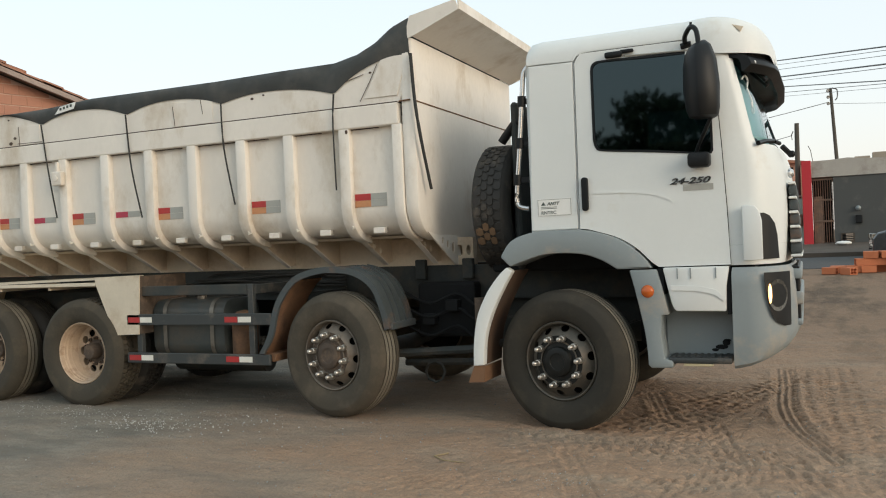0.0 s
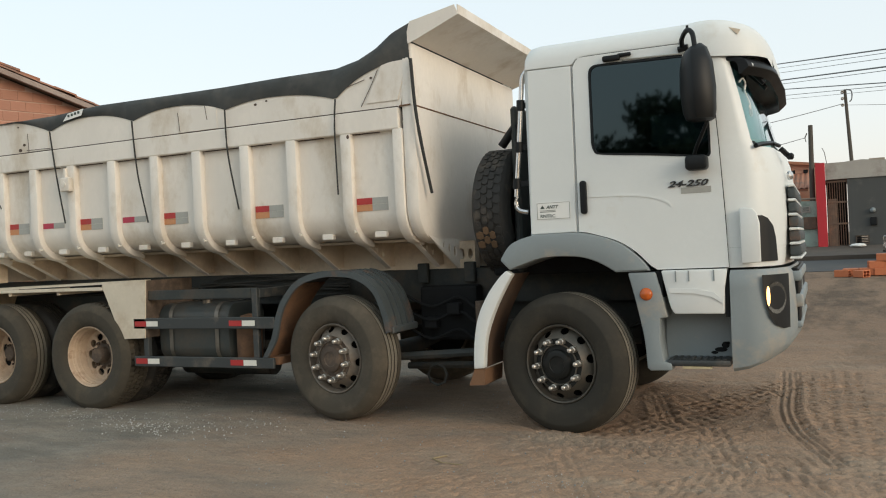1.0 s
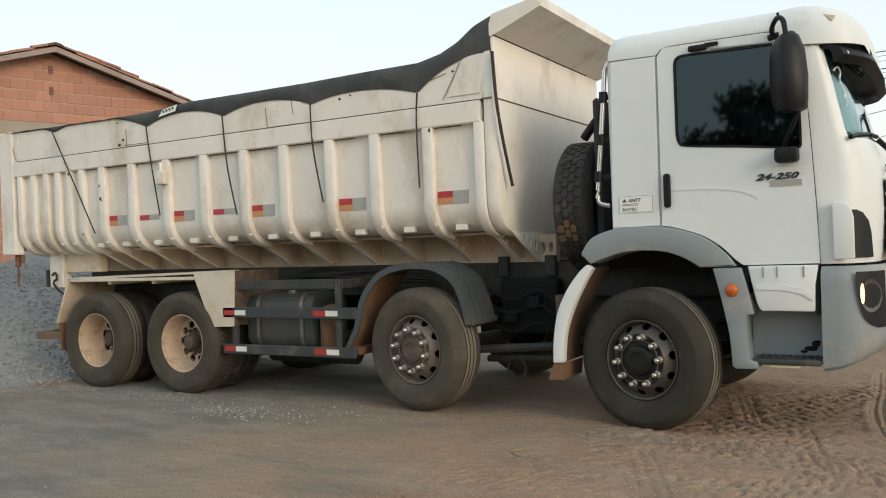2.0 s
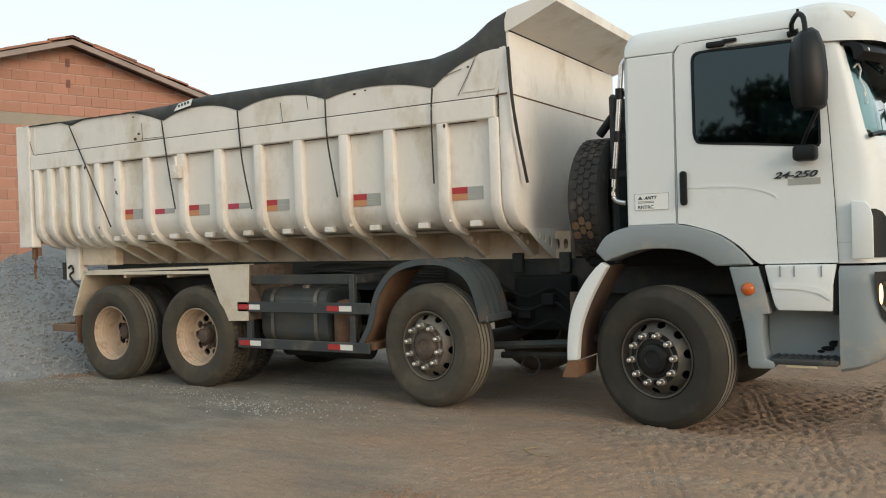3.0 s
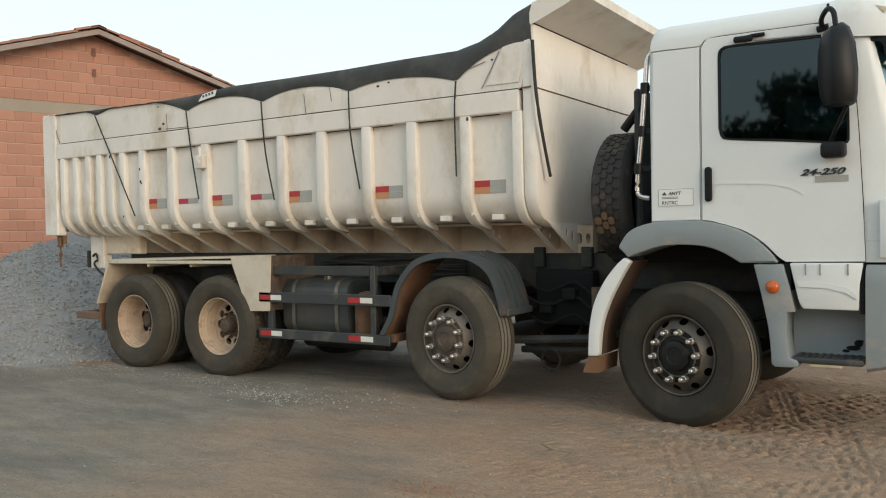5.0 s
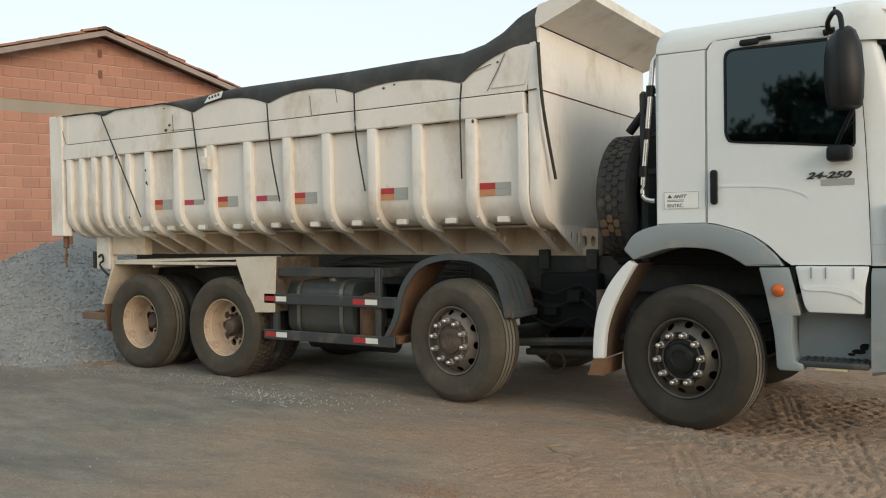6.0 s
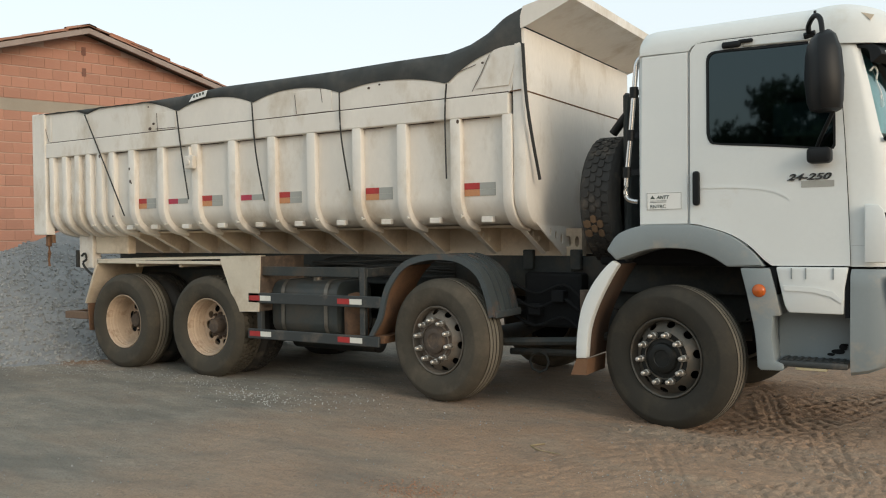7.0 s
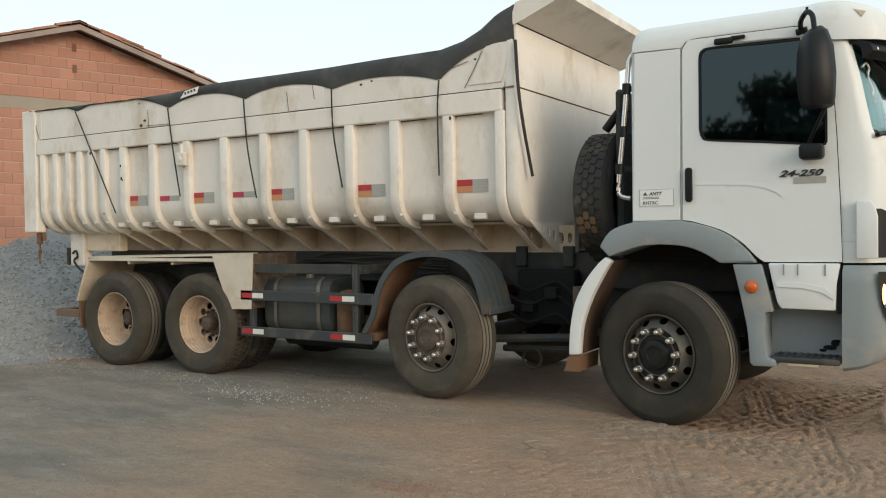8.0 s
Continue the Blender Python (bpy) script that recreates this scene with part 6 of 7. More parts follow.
def build_cab():
    st = (-0.22, 0.14, 0.275, 0.7, 1.105, 1.16)
    levels = [(1.34, 1.27, 1.60), (1.55, 1.27, 1.615), (1.80, 1.27, 1.61), (1.95, 1.265, 1.59), (2.035, 1.26, 1.56), (2.09, 1.255, 1.525), (2.40, 1.215, 1.445), (2.66, 1.175, 1.370), (2.81, 1.165, 1.33)]
    rings = [plan(-0.22, xs, xf, 0.016, 0.46, z, st) for z, xs, xf in levels]
    n = len(rings[0])

    def hole(j, i):
        z = (levels[j][0] + levels[j + 1][0]) / 2
        near_i = min(i, n - 2 - i)
        if 2.035 < z < 2.66 and near_i >= 8:
            return z > 2.06
        return 2.09 <= z < 2.66 and 2 <= near_i <= 3
    bm = bmesh.new()
    loft(bm, rings, skip=hole)
    back = [rings[k][0] for k in range(len(rings))]
    cab = part("cab", bm, M_CAB, truck, "clean white painted steel cab", 40)
    bm = bmesh.new()
    box(bm, (-0.235, 0.03, 1.36), (-0.21, FAR - 0.03, 2.78), 0.01)
    part("back_wall", bm, M_CAB, cab)
    # glass of the windscreen, curtain and dark room behind it
    bm = bmesh.new()
    inset = lambda p: (p[0] - 0.012, p[1] + (0.006 if p[1] < 1 else -0.006), p[2])
    loft(bm, [[inset(p) for p in r[8:n - 8]] for r in rings[5:8]])
    g = part("windscreen", bm, M_WIND, cab, "pale windscreen with a blue curtain behind", 60)
    g.visible_shadow = False
    bm = bmesh.new()
    wave = lambda p, k: (p[0] - 0.07 - 0.012 * math.sin(k * 1.9), p[1] + (0.05 if p[1] < 1 else -0.05), p[2])
    loft(bm, [[wave(p, k) for k, p in enumerate(r[8:n - 8])] for r in rings[5:8]])
    part("curtain", bm, M_CURTAIN, cab, "pale blue curtain drawn inside the windscreen", 60)
    bm = bmesh.new()
    loop = bend([(1.315, 0.13, 2.50), (1.335, 0.17, 2.53), (1.35, 0.21, 2.50), (1.345, 0.20, 2.44), (1.37, 0.22, 2.36), (1.385, 0.23, 2.28), (1.375, 0.19, 2.27), (1.372, 0.19, 2.34)], 5)
    tube(bm, loop, 0.007, 6)
    part("white_scribble", bm, M_STICK, cab)
    # dark cabin behind the side glass
    bm = bmesh.new()
    box(bm, (-0.12, 0.10, 1.4), (1.08, FAR - 0.10, 1.62))
    part("cabin_floor", bm, M_DARKIN, cab)
    for y in (0.35, 1.5):
        bm = bmesh.new()
        box(bm, (0.05, y, 1.63), (0.55, y + 0.5, 1.85), 0.05, 2)
        box(bm, (-0.02, y, 1.8), (0.13, y + 0.5, 2.55), 0.05, 2)
        part("seat", bm, M_DARKIN, cab)
    bm = bmesh.new()
    box(bm, (0.95, 0.12, 1.63), (1.24, FAR - 0.12, 2.02), 0.06, 2)
    part("dashboard", bm, M_DARKIN, cab)
    bm = bmesh.new()
    box(bm, (-0.15, 0.07, 2.70), (1.12, FAR - 0.07, 2.73))
    box(bm, (-0.18, 0.07, 1.6), (-0.16, FAR - 0.07, 2.7))
    part("cabin_lining", bm, M_DARKIN, cab)
    # rear side panel and door, proud of the shell, with a dark seal in the joints
    bm = bmesh.new()
    plate(bm, [(-0.222, 1.500), (0.135, 1.503), (0.142, 2.745), (-0.200, 2.748)], 0.0, 0.0155, "y", bev=0.006)
    part("side_panel", bm, M_CAB, cab)
    door_out = [(0.153, 1.503)] + bend([(0.215, 1.495), (0.42, 1.43), (0.56, 1.345), (0.66, 1.245), (0.715, 1.203)], 4) + [(1.205, 1.206), (1.192, 1.60), (1.172, 2.05), (1.150, 2.40), (1.120, 2.66), (1.085, 2.775)] + bend([(0.9, 2.795), (0.27, 2.797), (0.195, 2.785), (0.158, 2.73)], 4)
    win = bend([(0.275, 2.15), (0.295, 2.085), (0.36, 2.06), (0.7, 2.025), (1.06, 1.986), (1.112, 1.995), (1.119, 2.05), (1.116, 2.3), (1.100, 2.66), (1.09, 2.70), (1.04, 2.713), (0.7, 2.722), (0.38, 2.727), (0.305, 2.718), (0.278, 2.68), (0.275, 2.60)], 3)
    bm = bmesh.new()
    plate(bm, door_out, -0.004, 0.0155, "y", holes=[win[:-1]])
    door = part("door", bm, M_CAB, truck, "white cab door, closed, with dark tinted window", 30)
    bm = bmesh.new()
    tube(bm, [(x, 0.006, z) for x, z in door_out] + [(door_out[0][0], 0.006, door_out[0][1])], 0.0055, 6)
    part("door_seal", bm, M_DARKIN, door)
    bm = bmesh.new()
    c = Vector((0.7, 2.35))
    ring_in = [tuple(Vector(p) - (Vector(p) - c).normalized() * 0.018) for p in win]
    plate(bm, win[:-1], -0.008, 0.012, "y", holes=[ring_in[:-1]])
    part("window_seal", bm, M_DARKPL, door)
    bm = bmesh.new()
    plate(bm, [tuple(Vector(p) - (Vector(p) - c).normalized() * 0.014) for p in win[:-1]], 0.004, 0.008, "y")
    g = part("window_glass", bm, M_TINT, door, "dark tinted window glass")
    g.visible_shadow = False
    bm = bmesh.new()
    plate(bm, rounded(0.178, 1.632, 0.228, 1.880, 0.022), -0.035, -0.0045, "y", bev=0.008)
    part("handle", bm, M_DARKPL, door, "black plastic door handle", 30)
    bm = bmesh.new()
    crease = bend([(0.16, 1.772), (0.45, 1.765), (0.66, 1.745), (0.79, 1.70), (0.83, 1.665)], 5)
    plate(bm, crease + [(x, z - 0.018) for x, z in crease[::-1]], -0.008, -0.003, "y")
    part("pressed_crease", bm, M_CAB, door, smooth=60)
    bm = words("24-250", 0.118, 0.004, 0.0035, 0.35)
    bmesh.ops.transform(bm, matrix=pose(0.815, -0.010, 1.786) @ Matrix.Diagonal((0.80, 1, 0.50, 1)), verts=bm.verts)
    part("badge", bm, M_CHROME_DARK, door, "chrome model number badge")
    bm = bmesh.new()
    box(bm, (0.905, -0.007, 1.735), (1.11, -0.0045, 1.778))
    part("badge_strip", bm, M_SILVER, door)
    # sticker
    bm = bmesh.new()
    box(bm, (-0.170, -0.003, 1.607), (0.094, -0.0005, 1.738))
    stick = part("sticker", bm, M_STICK, cab, "white rectangular permit sticker with dark print")
    bm = words("RNTRC", 0.036, 0.001)
    bmesh.ops.translate(bm, verts=bm.verts, vec=(-0.142, -0.0045, 1.622))
    part("print", bm, M_INK, stick)
    bm = words("ANTT", 0.034, 0.001, 0.0008, 0.25)
    bmesh.ops.translate(bm, verts=bm.verts, vec=(-0.093, -0.0045, 1.690))
    part("print", bm, M_INK, stick)
    for x0, x1, z0, z1 in ((-0.166, 0.090, 1.611, 1.613), (-0.166, 0.090, 1.732, 1.734), (-0.166, -0.164, 1.613, 1.732), (0.088, 0.090, 1.613, 1.732), (-0.142, -0.02, 1.664, 1.668), (-0.142, -0.02, 1.674, 1.677)):
        bm = bmesh.new()
        box(bm, (x0, -0.0045, z0), (x1, -0.0032, z1))
        part("print", bm, M_INK, stick)
    bm = bmesh.new()
    plate(bm, [(-0.142, 1.69), (-0.105, 1.69), (-0.123, 1.716)], -0.0045, -0.0032, "y")
    part("print", bm, M_INK, stick)
    # roof shell
    def arch(x, zt, zl, y0):
        pts = [(y0, zl), (y0 - 0.002, zt - 0.14), (y0 + 0.02, zt - 0.065), (y0 + 0.07, zt - 0.02), (y0 + 0.2, zt), (FAR / 2, zt + 0.02)]
        return [(x, y, z) for y, z in pts] + [(x, FAR - y, z) for y, z in pts[-2::-1]]
    bm = bmesh.new()
    loft(bm, [arch(-0.225, 2.82, 2.756, 0.02), arch(-0.215, 2.90, 2.756, 0.0), arch(-0.18, 2.942, 2.756, 0.0), (arch(-0.10, 2.957, 2.756, 0.0)), arch(0.145, 2.957, 2.750, 0.0), arch(0.158, 2.957, 2.758, -0.001), arch(0.178, 2.957, 2.783, -0.002), arch(0.215, 2.957, 2.798, -0.002), arch(0.28, 2.957, 2.803, -0.002), arch(0.4, 2.958, 2.803, -0.002), arch(1.0, 2.960, 2.80, -0.002)], caps=True)
    part("roof", bm, M_CAB, cab, smooth=40)
    bm = bmesh.new()
    hood = bend([(0.955, 2.956, 2.69, -0.010), (1.08, 2.968, 2.682, -0.012), (1.20, 2.962, 2.675, 0.0), (1.32, 2.934, 2.668, 0.04), (1.42, 2.890, 2.664, 0.10), (1.49, 2.820, 2.660, 0.19), (1.53, 2.745, 2.655, 0.32)], 4)
    loft(bm, [arch(*h) for h in hood], caps=True)
    roof = part("roof_fairing", bm, M_CAB, cab, "white moulded fairing over the windscreen", 45)
    bm = bmesh.new()
    plate(bm, [(1.27, 2.872), (1.345, 2.847), (1.325, 2.817)], 0.035, 0.05, "y")
    part("corner_marker", bm, M_BEDLOW, roof)
    bm = bmesh.new()
    vis = [(1.26, 2.657), (1.44, 2.657), (1.525, 2.635), (1.555, 2.585), (1.545, 2.565), (1.50, 2.530), (1.49, 2.56), (1.485, 2.595), (1.45, 2.628), (1.28, 2.642)]
    vis = bend(vis, 4)
    VISOR = [(0.05 + 0.5 * q, 0.17 * (1 - q / 0.8) ** 2, 0.012 * (1 - q / 0.8) ** 2) for q in (0.0, 0.08, 0.18, 0.32, 0.5, 0.8)]
    loft(bm, [[(x - d, y, z + e) for x, z in vis] for y, d, e in VISOR + [(FAR / 2, -0.02, 0.0)] + [(FAR - y, d, e) for y, d, e in VISOR[::-1]]], closed=True, caps=True)
    part("sun_visor", bm, M_DARKPL, cab, "black plastic sun visor", 40)
    for y in (0.30, 0.55):
        bm = bmesh.new()
        tube(bm, [(1.36, y, 2.62), (1.42, y, 2.56), (1.47, y, 2.50)], 0.02, 7)
        part("visor_bracket", bm, M_DARKPL, cab)
    bm = bmesh.new()
    lathe(bm, [(0.001, -0.02), (0.018, -0.015), (0.02, 0.01), (0.001, 0.015)], 10, (1.40, 0.10, 2.60), closed=False)
    part("marker_lamp", bm, M_STICK, cab)
    # roof rail camera-like lamp over the door
    bm = bmesh.new()
    box(bm, (0.39, -0.045, 2.732), (0.52, -0.006, 2.775), 0.014, 2)
    box(bm, (0.50, -0.035, 2.755), (0.60, -0.006, 2.782), 0.010, 2)
    part("door_lamp", bm, M_DARKPL, cab, smooth=30)
    bm = bmesh.new()
    tube(bm, [(0.53, -0.009, 2.737), (1.02, -0.012, 2.72)], 0.007, 6)
    part("drip_strip", bm, M_SILVER, cab)
    # mirrors
    bm = bmesh.new()
    prof = [(0.0, 0.0), (0.012, 0.045), (0.085, 0.135), (0.10, 0.138), (0.185, 0.095), (0.205, 0.04), (0.19, -0.03), (0.10, -0.06), (0.01, -0.04)]
    rings_m = []
    for z, k, sh, tip in ((2.205, 0.60, 0.07, 0.0), (2.218, 0.95, 0.06, 0.0), (2.27, 1.10, 0.055, 0.0), (2.42, 1.20, 0.05, 0.05), (2.58, 1.10, 0.045, 0.15), (2.67, 0.86, 0.036, 0.3), (2.707, 0.58, 0.030, 0.4), (2.716, 0.28, 0.035, 0.4)):
        rings_m.append([(0.925 + 0.10 + (u - 0.10) * k + sh, -0.20 - v * k, z + (u - 0.10) * k * tip) for u, v in prof])
    loft(bm, rings_m, closed=True, caps=True)
    mir = part("mirror", bm, M_DARKPL, truck, "large black side mirror on a tube arm", 50)
    bm = bmesh.new()
    tube(bm, bend([(0.96, -0.01, 2.765), (0.97, -0.10, 2.80), (1.02, -0.20, 2.835), (1.06, -0.24, 2.80), (1.075, -0.26, 2.70)], 5), 0.017, 8)
    tube(bm, [(0.93, -0.01, 2.752), (1.0, -0.02, 2.762)], 0.022, 8)
    tube(bm, [(1.02, -0.19, 2.82), (1.022, -0.19, 2.87)], 0.009, 6)
    part("upper_arm", bm, M_DARKPL, mir, smooth=40)
    bm = bmesh.new()
    tube(bm, bend([(1.165, -0.24, 2.40), (1.155, -0.25, 2.26), (1.10, -0.16, 2.16), (1.03, -0.05, 2.05), (1.0, -0.01, 1.98)], 5), 0.014, 8)
    part("lower_arm", bm, M_DARKPL, mir, smooth=40)
    bm = bmesh.new()
    plate(bm, rounded(0.955, 1.888, 1.105, 1.992, 0.028), -0.13, -0.02, "y", bev=0.018)
    part("kerb_mirror", bm, M_DARKPL, mir, smooth=35)
    # grab rail behind the cab
    bm = bmesh.new()
    tube(bm, bend([(-0.215, 0.06, 2.77), (-0.255, 0.05, 2.72), (-0.268, 0.05, 2.60), (-0.305, 0.05, 2.2), (-0.345, 0.05, 1.80), (-0.335, 0.05, 1.70), (-0.26, 0.06, 1.675)], 5), 0.019, 10)
    rail = part("grab_rail", bm, M_CHROME, truck, "polished steel grab rail with black clamps", 40)
    for x, z in ((-0.276, 2.50), (-0.305, 2.18), (-0.335, 1.90)):
        bm = bmesh.new()
        tube(bm, [(x, 0.05, z + 0.04), (x - 0.004, 0.05, z - 0.04)], 0.034, 10)
        box(bm, (x, 0.045, z - 0.02), (-0.22, 0.075, z + 0.02))
        part("clamp", bm, M_DARKPL, rail, smooth=40)
    # wheel arch of grey plastic
    out = bend([(-0.475, 1.312), (-0.385, 1.432), (-0.21, 1.492), (0.0, 1.499), (0.21, 1.487), (0.44, 1.413), (0.595, 1.293), (0.668, 1.196)], 5)
    inn = bend([(0.42, 1.194), (0.29, 1.272), (0.13, 1.318), (-0.12, 1.32), (-0.31, 1.268), (-0.40, 1.235)], 5)
    bm = bmesh.new()
    plate(bm, out + inn, -0.035, 0.36, "y", bev=0.012)
    part("wheel_arch", bm, M_GREY, truck, "grey plastic wheel arch trim", 35)
    bm = bmesh.new()
    box(bm, (-0.7, 0.40, 1.18), (0.7, 0.78, 1.36), 0.02)
    box(bm, (0.50, 0.37, 0.6), (0.62, 0.78, 1.2), 0.02)
    part("arch_liner", bm, M_DARKIN, truck)
    bm = bmesh.new()
    gi = bend([(-0.385, 1.200), (-0.455, 1.09), (-0.555, 0.90), (-0.625, 0.70), (-0.650, 0.475)], 5)
    go = bend([(-0.735, 0.468), (-0.725, 0.66), (-0.685, 0.866), (-0.60, 1.04), (-0.50, 1.17), (-0.43, 1.232)], 5)
    plate(bm, gi + go, -0.03, 0.05, "y", bev=0.008)
    mg = part("wheel_mudguard", bm, M_CAB, truck, "white rear mudguard of the front wheel", 35)
    bm = bmesh.new()
    plate(bm, gi + [(x - 0.02, z + 0.005) for x, z in gi[::-1]], 0.051, 0.40, "y")
    part("muddy_inside", bm, M_MUDIN, mg, smooth=35)
    bm = bmesh.new()
    plate(bm, [(-0.735, 0.464), (-0.645, 0.470), (-0.655, 0.34), (-0.785, 0.335)], -0.015, 0.005, "y")
    plate(bm, [(-0.655, 0.465), (-0.645, 0.465), (-0.655, 0.34), (-0.665, 0.34)], 0.0055, 0.38, "y")
    part("mud_flap", bm, M_RUST, mg, "brown mud-caked flap")


build_cab()


def build_cab_front():
    # white sill panel above the step, with pressed shape
    bm = bmesh.new()
    plate(bm, bend([(0.742, 1.196), (0.770, 1.06), (0.800, 0.93), (0.828, 0.885)], 3) + [(1.165, 0.882), (1.172, 1.06), (1.195, 1.196)], -0.028, 0.05, "y", bev=0.012)
    p = part("sill_panel", bm, M_CAB, truck, "white moulded panel above the step", 30)
    bm = bmesh.new()
    plate(bm, [(0.79, 1.07), (0.98, 1.062), (1.10, 1.035), (1.155, 0.985), (1.155, 0.955), (1.09, 1.0), (0.97, 1.028), (0.80, 1.035)], -0.036, -0.029, "y")
    part("pressed_crease", bm, M_CAB, p)
    bm = bmesh.new()
    for x in (0.84, 0.93, 1.10):
        box(bm, (x, -0.0345, 1.115), (x + 0.008, -0.0285, 1.19))
    part("slots", bm, M_GREY, p)
    # grey corner piece between wheel and step
    bm = bmesh.new()
    plate(bm, bend([(0.505, 1.187), (0.545, 1.02), (0.580, 0.85), (0.605, 0.70), (0.618, 0.50)], 4) + [(0.64, 0.478), (0.79, 0.482), (0.79, 0.53), (0.735, 0.545), (0.715, 0.70), (0.722, 0.855), (0.775, 0.86), (0.735, 1.05), (0.70, 1.187)], -0.03, 0.30, "y", bev=0.012)
    g = part("step_housing", bm, M_GREY, truck, "grey plastic step housing beside the wheel", 30)
    bm = bmesh.new()
    box(bm, (0.716, 0.20, 0.50), (1.2, 0.30, 1.18), 0.01)
    part("back_panel", bm, M_GREY, g)
    # added black boxes behind the sill panel's two joints give the gaps their shade
    bm = bmesh.new()
    box(bm, (0.70, 0.0, 1.0), (0.745, 0.2, 1.19))
    part("rear_gap_liner", bm, M_DARKIN, g)
    bm = bmesh.new()
    box(bm, (1.172, -0.01, 0.86), (1.198, 0.2, 1.19))
    part("front_gap_liner", bm, M_DARKIN, g)
    bm = bmesh.new()
    box(bm, (0.755, -0.015, 0.512), (1.19, 0.20, 0.556), 0.012, 2)
    for k in range(9):
        box(bm, (0.78 + 0.045 * k, -0.005, 0.557), (0.80 + 0.045 * k, 0.19, 0.563))
    part("step_tread", bm, M_GUARDRAIL, g, "scuffed dark step tread", 30)
    bm = bmesh.new()
    box(bm, (0.86, -0.006, 0.492), (1.06, 0.06, 0.5115), 0.004)
    part("chipped_edge", bm, M_STICKOLD, g)
    bm = bmesh.new()
    for k, (x, z, w, h) in enumerate(((1.06, 0.59, 0.09, 0.035), (1.11, 0.615, 0.055, 0.05), (1.035, 0.575, 0.05, 0.022), (1.14, 0.645, 0.03, 0.02))):
        plate(bm, disc(x + w / 2, z + h / 2, w / 2, h / 2, 9), 0.194, 0.199, "y")
    part("scraped_patch", bm, M_DARKIN, g)
    bm = bmesh.new()
    lathe(bm, [(0.001, -0.028), (0.030, -0.024), (0.043, -0.010), (0.046, 0.0), (0.001, 0.002)], 22, (0.632, -0.031, 1.03), closed=False)
    part("marker_lamp", bm, M_AMBER, truck, "round orange side marker lamp", 60)
    # bumper: lofted round the corner
    def level(z, x_near, xf, y0, ry):
        pts = [(x_near, y0), (x_near + 0.1, y0 - 0.002)]
        for k in range(1, 9):
            a = radians(90) * k / 8
            pts.append((x_near + 0.1 + (xf - x_near - 0.1) * math.sin(a), y0 + ry * (1 - math.cos(a))))
        half = pts + [(xf + 0.02, y0 + ry + 0.4)]
        return [(x, y, z) for x, y in half] + [(xf + 0.03, FAR / 2, z)] + [(x, FAR - y, z) for x, y in half[::-1]]
    bm = bmesh.new()
    rows = [level(0.475, 1.205, 1.50, 0.03, 0.40), level(0.50, 1.203, 1.55, -0.005, 0.42), level(0.60, 1.203, 1.60, -0.022, 0.44), level(0.74, 1.204, 1.618, -0.028, 0.45), level(0.90, 1.205, 1.618, -0.028, 0.45), level(1.06, 1.206, 1.61, -0.028, 0.45), level(1.15, 1.207, 1.60, -0.024, 0.45), level(1.185, 1.212, 1.575, 0.0, 0.43)]
    lift = lambda p: (p[0], p[1], p[2] + (0.16 * max(0, (p[0] - 1.25) / 0.4) * max(0, (0.74 - p[2]) / 0.27)))
    loft(bm, [[lift(p) for p in r] for r in rows])
    b = part("bumper", bm, M_GREY, truck, "grey plastic corner bumper", 40)
    bm = bmesh.new()
    box(bm, (1.22, 0.03, 0.56), (1.33, FAR - 0.03, 1.16))
    part("bumper_back", bm, M_DARKIN, b)
    # lamp cluster in the corner: follows the bumper's round
    def on_round(x, out):
        k = min(max((x - 1.305) / (1.61 - 1.305), 0), 1)
        a = math.asin(k)
        return -0.028 + 0.45 * (1 - math.cos(a)) - out
    def patch(bm, rows2, out):
        loft(bm, [[(x, on_round(x, out), z) for x in xs2] for z, xs2 in rows2])
    bm = bmesh.new()
    lin = lambda a, c: [a + (c - a) * k / 6 for k in range(7)]
    patch(bm, [(0.77, lin(1.535, 1.575)), (0.80, lin(1.49, 1.576)), (0.85, lin(1.46, 1.577)), (0.92, lin(1.44, 1.578)), (1.02, lin(1.425, 1.578)), (1.10, lin(1.418, 1.578)), (1.145, lin(1.418, 1.578))], 0.026)
    part("lamp_housing", bm, M_DARKPL, b, "dark headlamp housing", 60)
    bm = bmesh.new()
    cx, cz = 1.500, 0.985
    pts = [(cx + 0.060 * math.cos(t), cz + 0.110 * math.sin(t)) for t in [2 * math.pi * k / 20 for k in range(20)]]
    c = bm.verts.new((cx, on_round(cx, 0.008), cz))
    vs = [bm.verts.new((x, on_round(x, 0.032), z)) for x, z in pts]
    for k in range(20):
        bm.faces.new((c, vs[k], vs[(k + 1) % 20]))
    part("headlamp", bm, M_LENS, b, "smoky headlamp lens with lit bulb", 60)
    bm = bmesh.new()
    lathe(bm, [(0.001, -0.012), (0.5, -0.008), (1.0, 0.0)], 16, closed=False)
    bmesh.ops.transform(bm, matrix=Matrix.Translation((1.452, on_round(1.452, 0.034), 1.0)) @ Matrix.Rotation(radians(35), 4, "Z") @ Matrix.Diagonal((0.014, 1, 0.068, 1)), verts=bm.verts)
    part("lit_bulb", bm, M_LAMP, b, "lit warm bulb glow in the headlamp")
    # middle of the bumper: grey bars standing proud of dark slots
    bm = bmesh.new()
    box(bm, (1.56, 0.42, 0.74), (1.638, FAR - 0.42, 1.17), 0.01)
    part("face_slot", bm, M_DARKPL, b)
    for z0, z1, x in ((1.075, 1.15, 1.655), (0.89, 0.985, 1.660), (0.74, 0.79, 1.650)):
        bm = bmesh.new()
        box(bm, (1.57, 0.40, z0), (x, FAR - 0.40, z1), 0.018, 2)
        part("bumper_bar", bm, M_GREY, b, smooth=35)
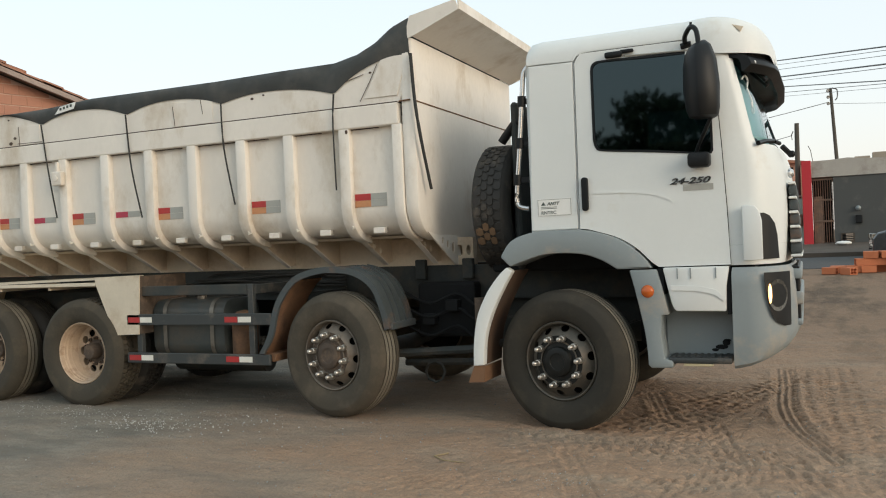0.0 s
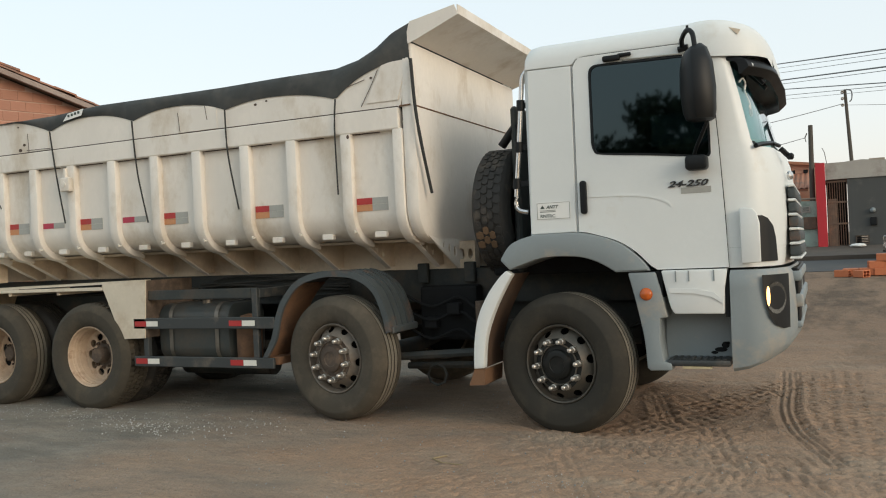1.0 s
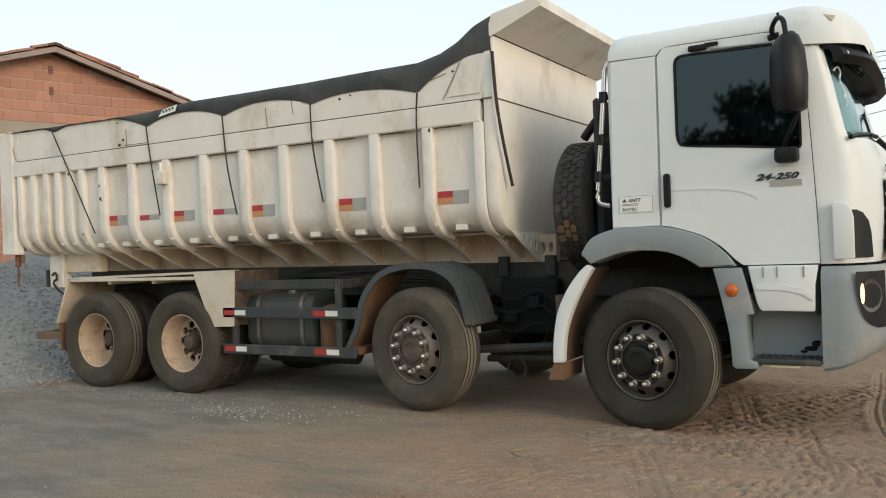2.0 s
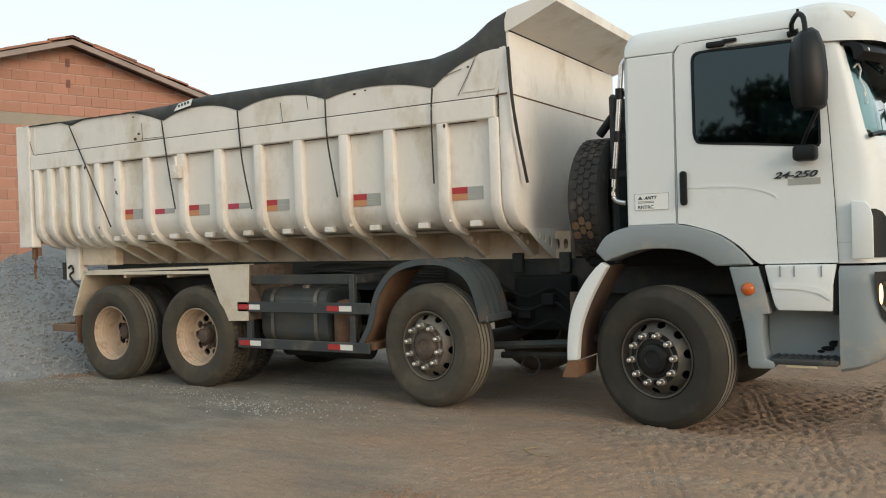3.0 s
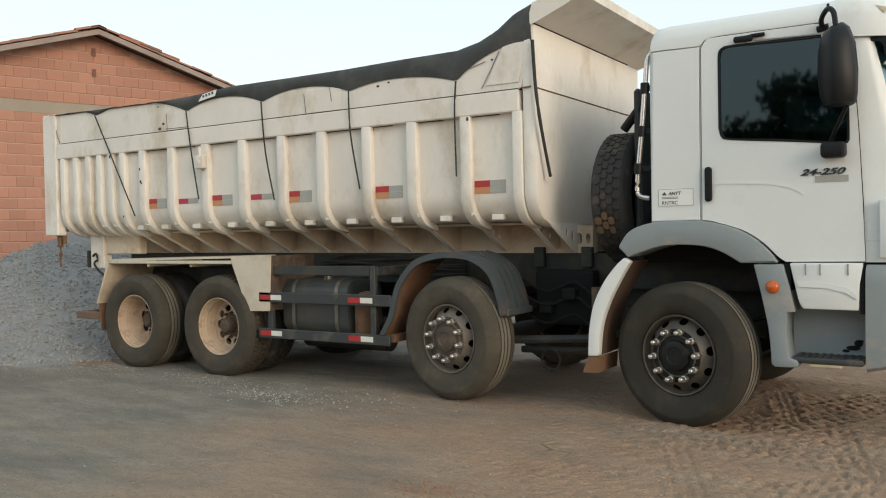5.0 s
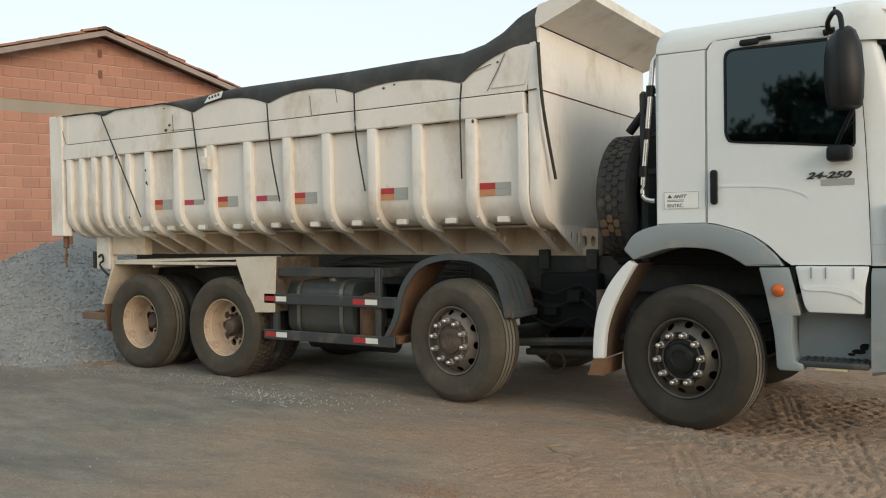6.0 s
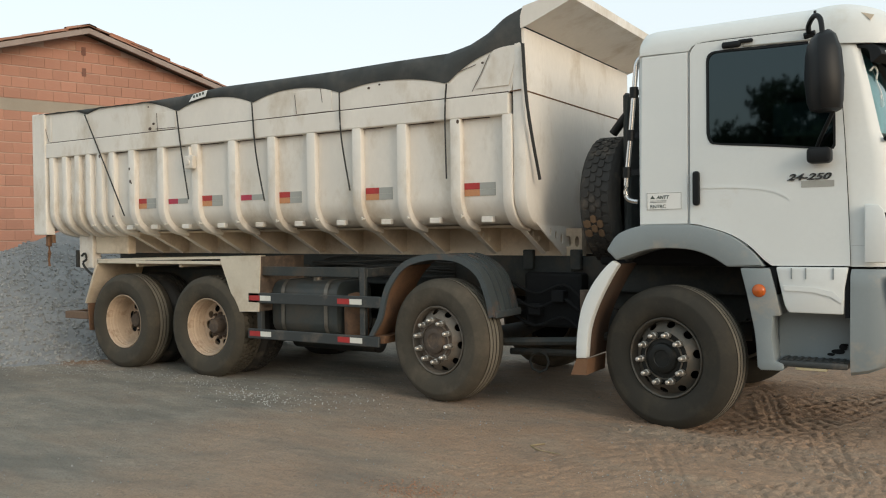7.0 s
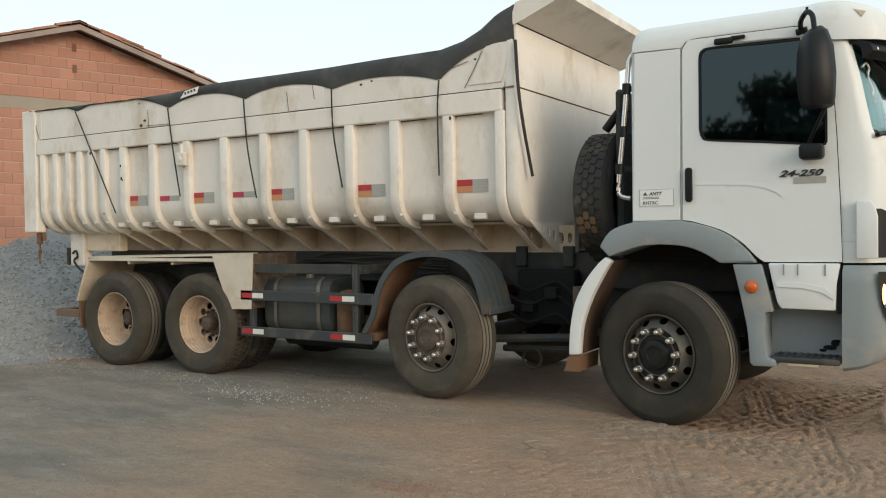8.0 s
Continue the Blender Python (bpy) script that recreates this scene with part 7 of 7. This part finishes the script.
    # front fascia below the screen, grille, corner deflector and its dark lamp recess
    bm = bmesh.new()
    st = (1.17, 1.20)
    loft(bm, [plan(0, 1.27, xf, 0.016, 0.46, z, st) for z, xf in ((1.20, 1.585), (1.27, 1.595), (1.339, 1.60))])
    f = part("front_fascia", bm, M_CAB, truck, "white front fascia with dark grille", 40)
    bm = bmesh.new()
    box(bm, (1.20, 0.06, 1.17), (1.36, FAR - 0.06, 1.21), 0.005)
    part("joint_shadow_strip", bm, M_DARKPL, f)
    for k in range(5):
        z = 1.26 + 0.105 * k
        bm = bmesh.new()
        box(bm, (1.585, 0.46, z), (1.665 - 0.006 * k, FAR - 0.46, z + 0.075), 0.014, 2)
        part("grille_slat", bm, M_GUARD, f, smooth=30)
    for k in range(6):
        z = 1.245 + 0.105 * k
        bm = bmesh.new()
        box(bm, (1.585, 0.44, z - 0.012), (1.664 - 0.006 * k, FAR - 0.44, z + 0.008), 0.005)
        part("grille_bar", bm, M_CAB, f)
    bm = bmesh.new()
    lathe(bm, [(0.001, -0.02), (0.03, -0.015), (0.036, 0.0), (0.001, 0.0)], 16, closed=False)
    bmesh.ops.transform(bm, matrix=pose(1.60, 0.55, 1.845, 0, 0, 60), verts=bm.verts)
    part("round_badge", bm, M_CHROME, f, smooth=40)
    bm = bmesh.new()
    plate(bm, [(1.292, 1.612), (1.375, 1.604), (1.402, 1.57), (1.418, 1.50), (1.418, 1.232), (1.292, 1.228)], -0.045, -0.012, "y", bev=0.010)
    plate(bm, [(1.30, 1.60), (1.34, 1.60), (1.34, 1.24), (1.30, 1.24)], -0.0115, 0.03, "y")
    part("air_deflector", bm, M_CAB, truck, "white corner air deflector", 30)
    def on_shell(x, out):
        k = min(max((x - 1.27) / (1.565 - 1.27), 0), 1)
        a = math.asin(k ** (1 / 0.9))
        return 0.016 + 0.46 * (1 - math.cos(a) ** 0.9) - out
    bm = bmesh.new()
    loft(bm, [[(x, on_shell(x, 0.008), z) for x in lin(1.40, c2)] for z, c2 in ((1.235, 1.515), (1.30, 1.512), (1.40, 1.508), (1.48, 1.495), (1.535, 1.465), (1.555, 1.43))])
    part("corner_lamp_recess", bm, M_DARKPL, f, smooth=60)
    bm = bmesh.new()
    tube(bm, [(1.412, on_shell(1.412, 0.0) - 0.02, 2.035), (1.45, 0.20, 2.06), (1.50, 0.42, 2.08), (1.53, 0.75, 2.09)], 0.016, 8)
    tube(bm, [(1.51, 0.40, 2.07), (1.47, 0.60, 2.20), (1.44, 0.9, 2.30)], 0.010, 6)
    tube(bm, [(1.555, 0.42, 2.035), (1.60, 0.45, 1.985)], 0.02, 8)
    box(bm, (1.59, 0.42, 1.955), (1.64, 0.50, 2.0), 0.012)
    part("wiper", bm, M_DARKPL, truck, smooth=40)


M_STICKOLD = paint("yellowed_plastic", (0.55, 0.47, 0.30), 0.7, vary=0.15, scale=8, grain=40, bump=0.1)
build_cab_front()

# ---- behind and around ----
build_trees()
build_car()
build_brick_stack()
build_street()
build_house()
